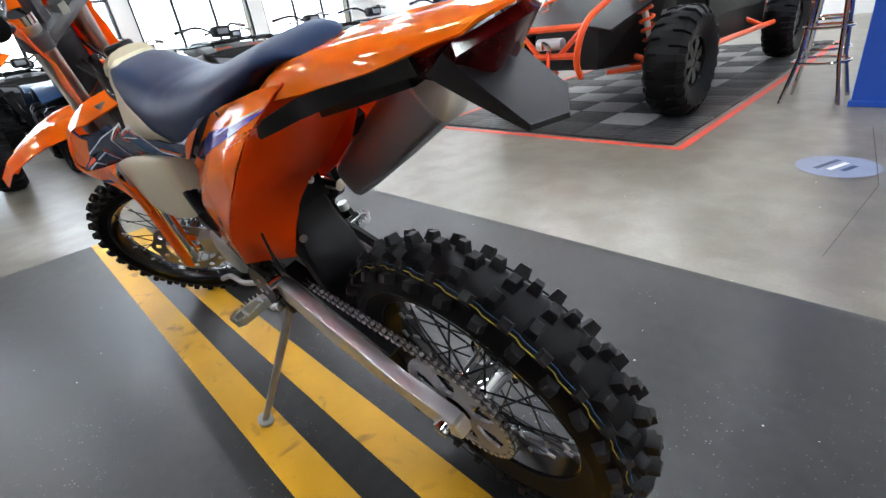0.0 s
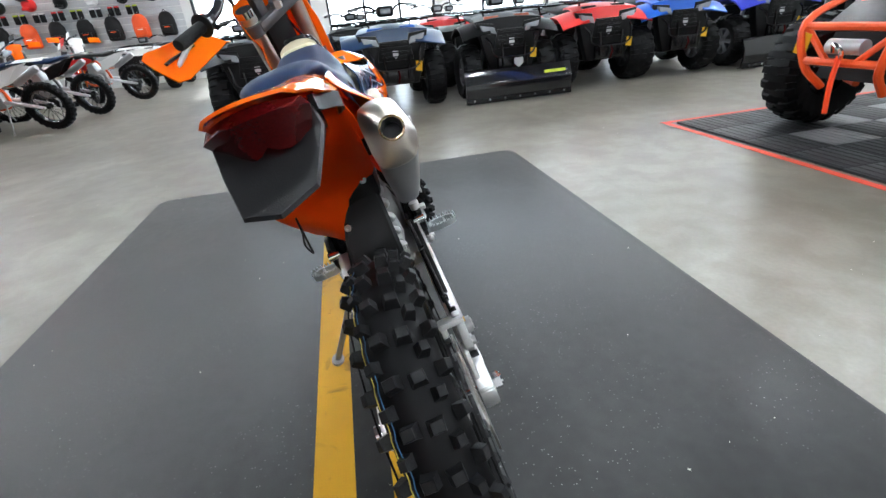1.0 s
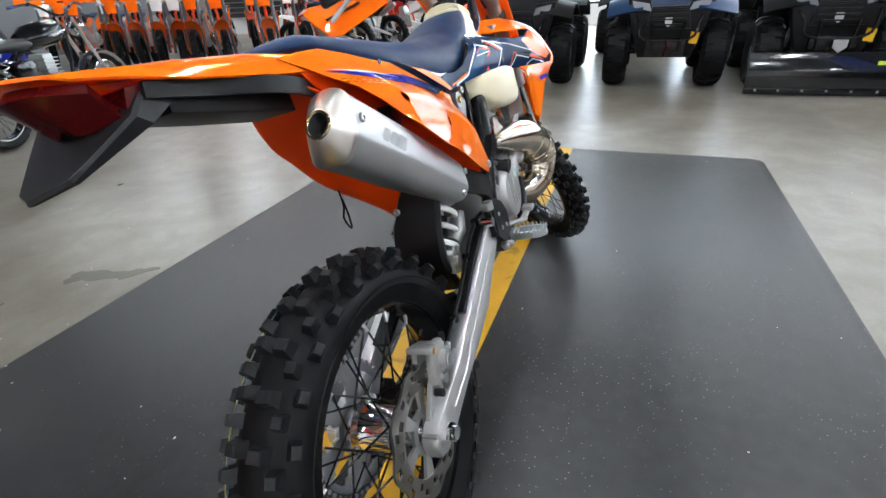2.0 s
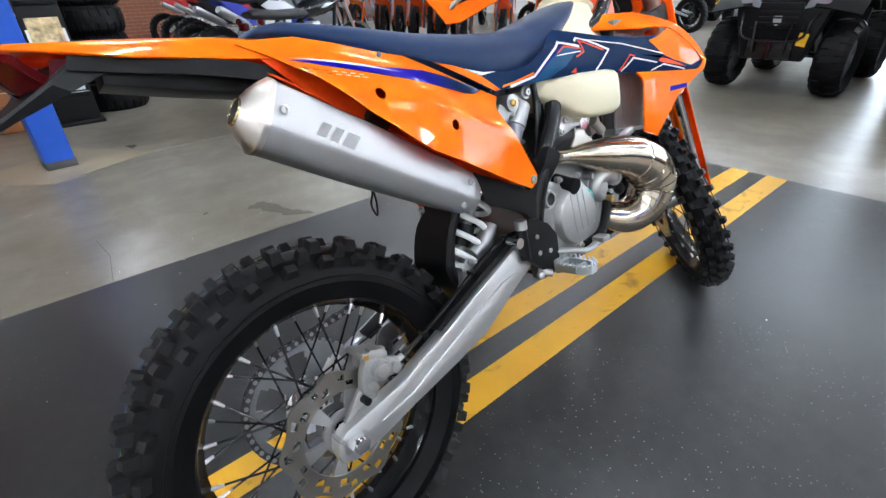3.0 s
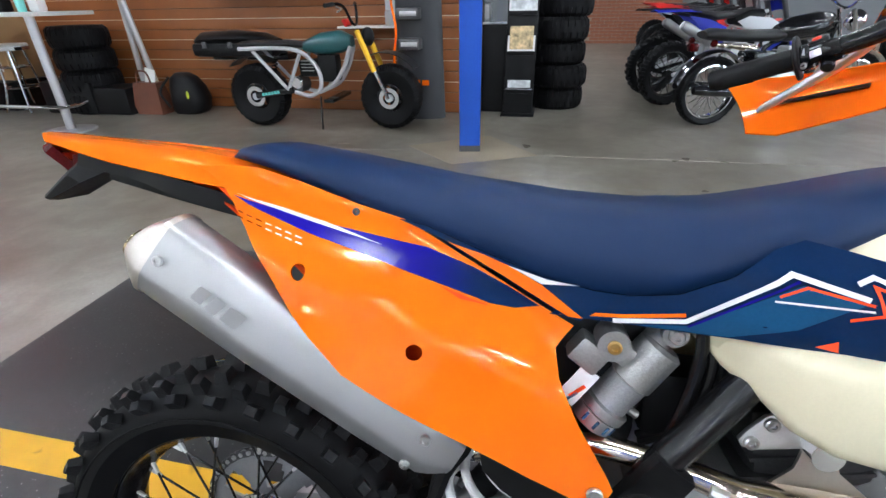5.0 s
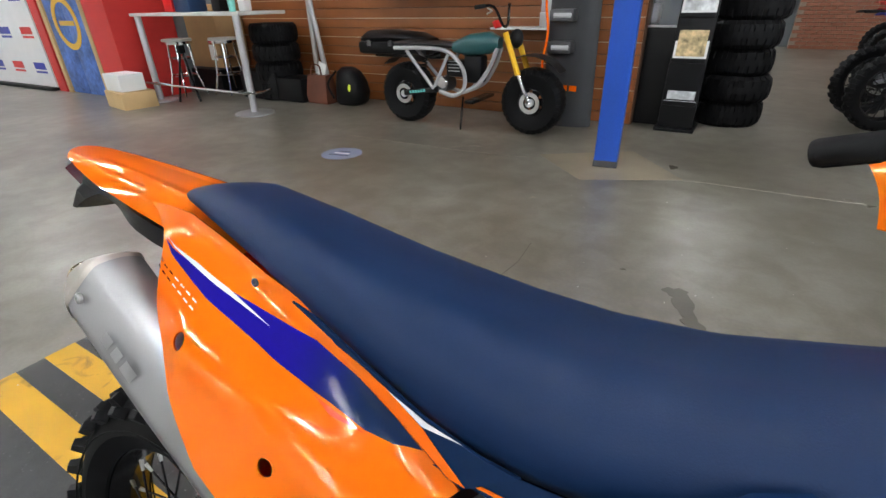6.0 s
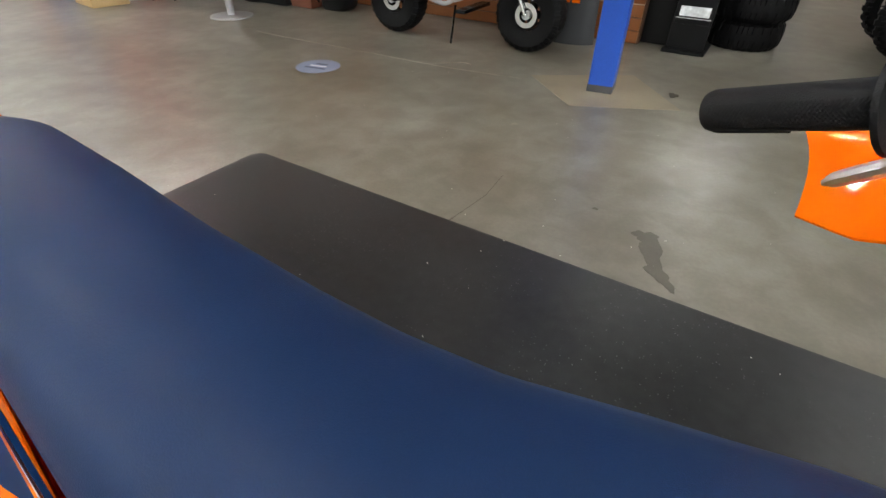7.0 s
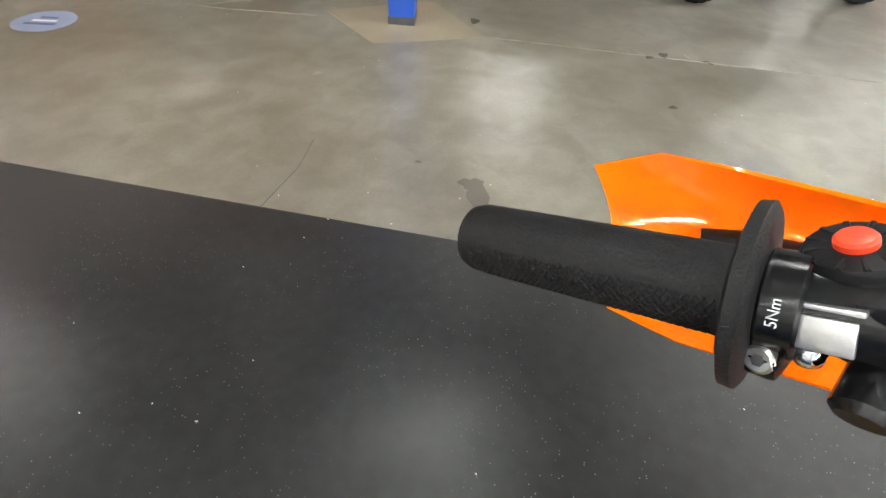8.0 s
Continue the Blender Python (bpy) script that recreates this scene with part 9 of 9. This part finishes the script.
for s in (-1, 1):
    part("jamb", box(0.09, 0.1, 2.2, (s * 0.56, 0, 1.1), 0.006), PINE, dr)

# brick wall and stair far to the north, seen past the motorcycles
BRICK = mat("brick_red", (0.26, 0.1, 0.055), 0.8, var=0.3, scale=30, bump=0.2)
MORTAR = mat("mortar", (0.3, 0.25, 0.2), 0.9, var=0.1)
slab("wall_brick_core", 1.2, 3.4, 13.5, 13.7, 0, 3.0, MORTAR, "mortar bed of the brick wall", "wall")
bw = thing("brick_facing", "reddish brown brick facing of the far wall", "brick wall", pose(1.2, 13.49, 0), kind="structure")
brick_me = mesh_of("brick", box(0.21, 0.02, 0.066, (0, 0, 0), 0.004, seg=1), BRICK)
for r in range(14):
    for c in range(10):
        b_ = part("brick", brick_me, None, bw)
        b_.matrix_local = pose(0.11 + 0.22 * c + (0.11 if r % 2 else 0), 0, 0.04 + 0.076 * r)

# east end beyond the motorcycles: slat panel with helmets and packs
GREY_SLAT = mat("dark_slat", (0.03, 0.03, 0.032), 0.5, var=0.06)
PALE_SLAT = mat("pale_grey_slat", (0.5, 0.51, 0.52), 0.5, var=0.06)
for y0, y1, mm, lab in ((3.8, 8.0, PALE_SLAT, "pale grey slatted display wall"), (8.0, 13.4, GREY_SLAT, "dark slatted display wall")):
    es = thing("display_wall", lab, "slat wall", pose(13.9, (y0 + y1) / 2, 0), kind="structure")
    es_me = mesh_of("slat", box(0.02, y1 - y0, 0.14, (0, 0, 0), 0.003), mm)
    for k in range(18):
        s_ = part("slat", es_me, None, es)
        s_.matrix_local = pose(0, 0, 0.6 + 0.155 * k)
cols = [BLACK, BLACK, WHITE_P, BLACK, RED_P, BLACK, LIME, BLACK, ORANGE, BLACK, VIOLET_GLOSS, BLACK, YELLOW_P]
for k in range(26):
    y, z = 4.35 + 0.68 * (k % 13), (2.05, 2.62)[k // 13]
    h_ = thing("helmet", "glossy motocross helmet on the display wall", "helmet", pose(13.68, y, z, 0, 0, 180 + 10 * math.sin(k)), "helmets on the wall")
    part("shell", sphere(0.15, (0, 0, 0), (1.1, 0.95, 1.0), u=16, v=10), cols[k % 13], h_)
    part("peak", box(0.16, 0.2, 0.012, (0.17, 0, 0.09), 0.004, Matrix.Rotation(radians(-15), 4, "Y")), cols[(k + 3) % 13], h_)
    part("hook", cyl((-0.24, 0, 0), (0, 0, 0), 0.012, 6), STEEL, h_)
    part("chin_bar", box(0.12, 0.16, 0.06, (0.14, 0, -0.09), 0.02), cols[k % 13], h_)
for k in range(9):
    y = 4.18 + 0.63 * k
    p_ = thing("backpack", "hanging orange and black backpack" if k in (1, 5) else "hanging black backpack on the display wall", "backpack", pose(13.7, y, 1.38), "packs on the wall")
    bodyp = loft([[(hx * math.cos(a), hy * math.sin(a), z) for a in (2 * math.pi * q / 16 for q in range(16))] for z, hx, hy in ((-0.27, 0.06, 0.15), (-0.24, 0.1, 0.19), (-0.05, 0.11, 0.2), (0.15, 0.1, 0.18), (0.25, 0.07, 0.12), (0.28, 0.03, 0.06))])
    part("pack_body", bodyp, ORANGE_FRAME if k in (1, 5) else BLACK, p_)
    part("carry_loop", tube(cat([(0, -0.04, 0.27), (0, 0, 0.33), (0, 0.04, 0.27)], 4), 0.008, 6), BLACK, p_)
    part("hook", cyl((0, 0, 0.31), (0.2, 0, 0.33), 0.01, 6), STEEL, p_)
    part("pack_pocket", box(0.06, 0.26, 0.18, (-0.1, 0, -0.12), 0.03), ORANGE_FRAME if k in (1, 5) else BLACK, p_)
    part("pocket_bar", box(0.004, 0.13, 0.02, (-0.132, 0, -0.07)), WHITE_P if k in (1, 5) else ORANGE_FRAME, p_)
for k in range(10):
    g_ = thing("glove_pack", "pair of dark riding gloves hung on the display wall", "gloves", pose(13.78, 4.9 + 0.42 * k, 1.76), "gloves on the wall")
    for s in (-1, 1):
        part("glove", box(0.05, 0.12, 0.2, (-0.02, s * 0.075, 0), 0.025), BLACK, g_)
        part("cuff", box(0.052, 0.11, 0.04, (-0.021, s * 0.075, 0.09), 0.012), (LIME, RED_P, WHITE_P)[k % 3], g_)
    part("hook", cyl((-0.02, 0, 0.1), (0.12, 0, 0.11), 0.008, 6), STEEL, g_)
# more quads and machines between the row and the windows
for k, (x, y, b, a, lab) in enumerate(((8.6, -0.2, BLACK, GREY_P, "black quad bike in the second row"), (8.7, -1.7, RED_P, BLACK, "red quad bike in the second row"), (8.7, -3.2, GREY_P, BLACK, "grey quad bike in the second row"), (8.7, -4.8, BLUE_P, BLACK, "blue quad bike in the second row"), (8.6, 1.6, BLACK, ORANGE, "black and orange quad bike in the second row"), (11.3, -0.5, NAVY_P, BLACK, "navy quad bike in the third row"), (11.3, -2.5, COPPER_P, BLACK, "copper quad bike in the third row"), (12.5, 4.35, WHITE_P, BLACK, "white quad bike parked before the display wall"))):
    atv(lab, b, a, m=Matrix.Translation((x, y, 0)) @ flip)
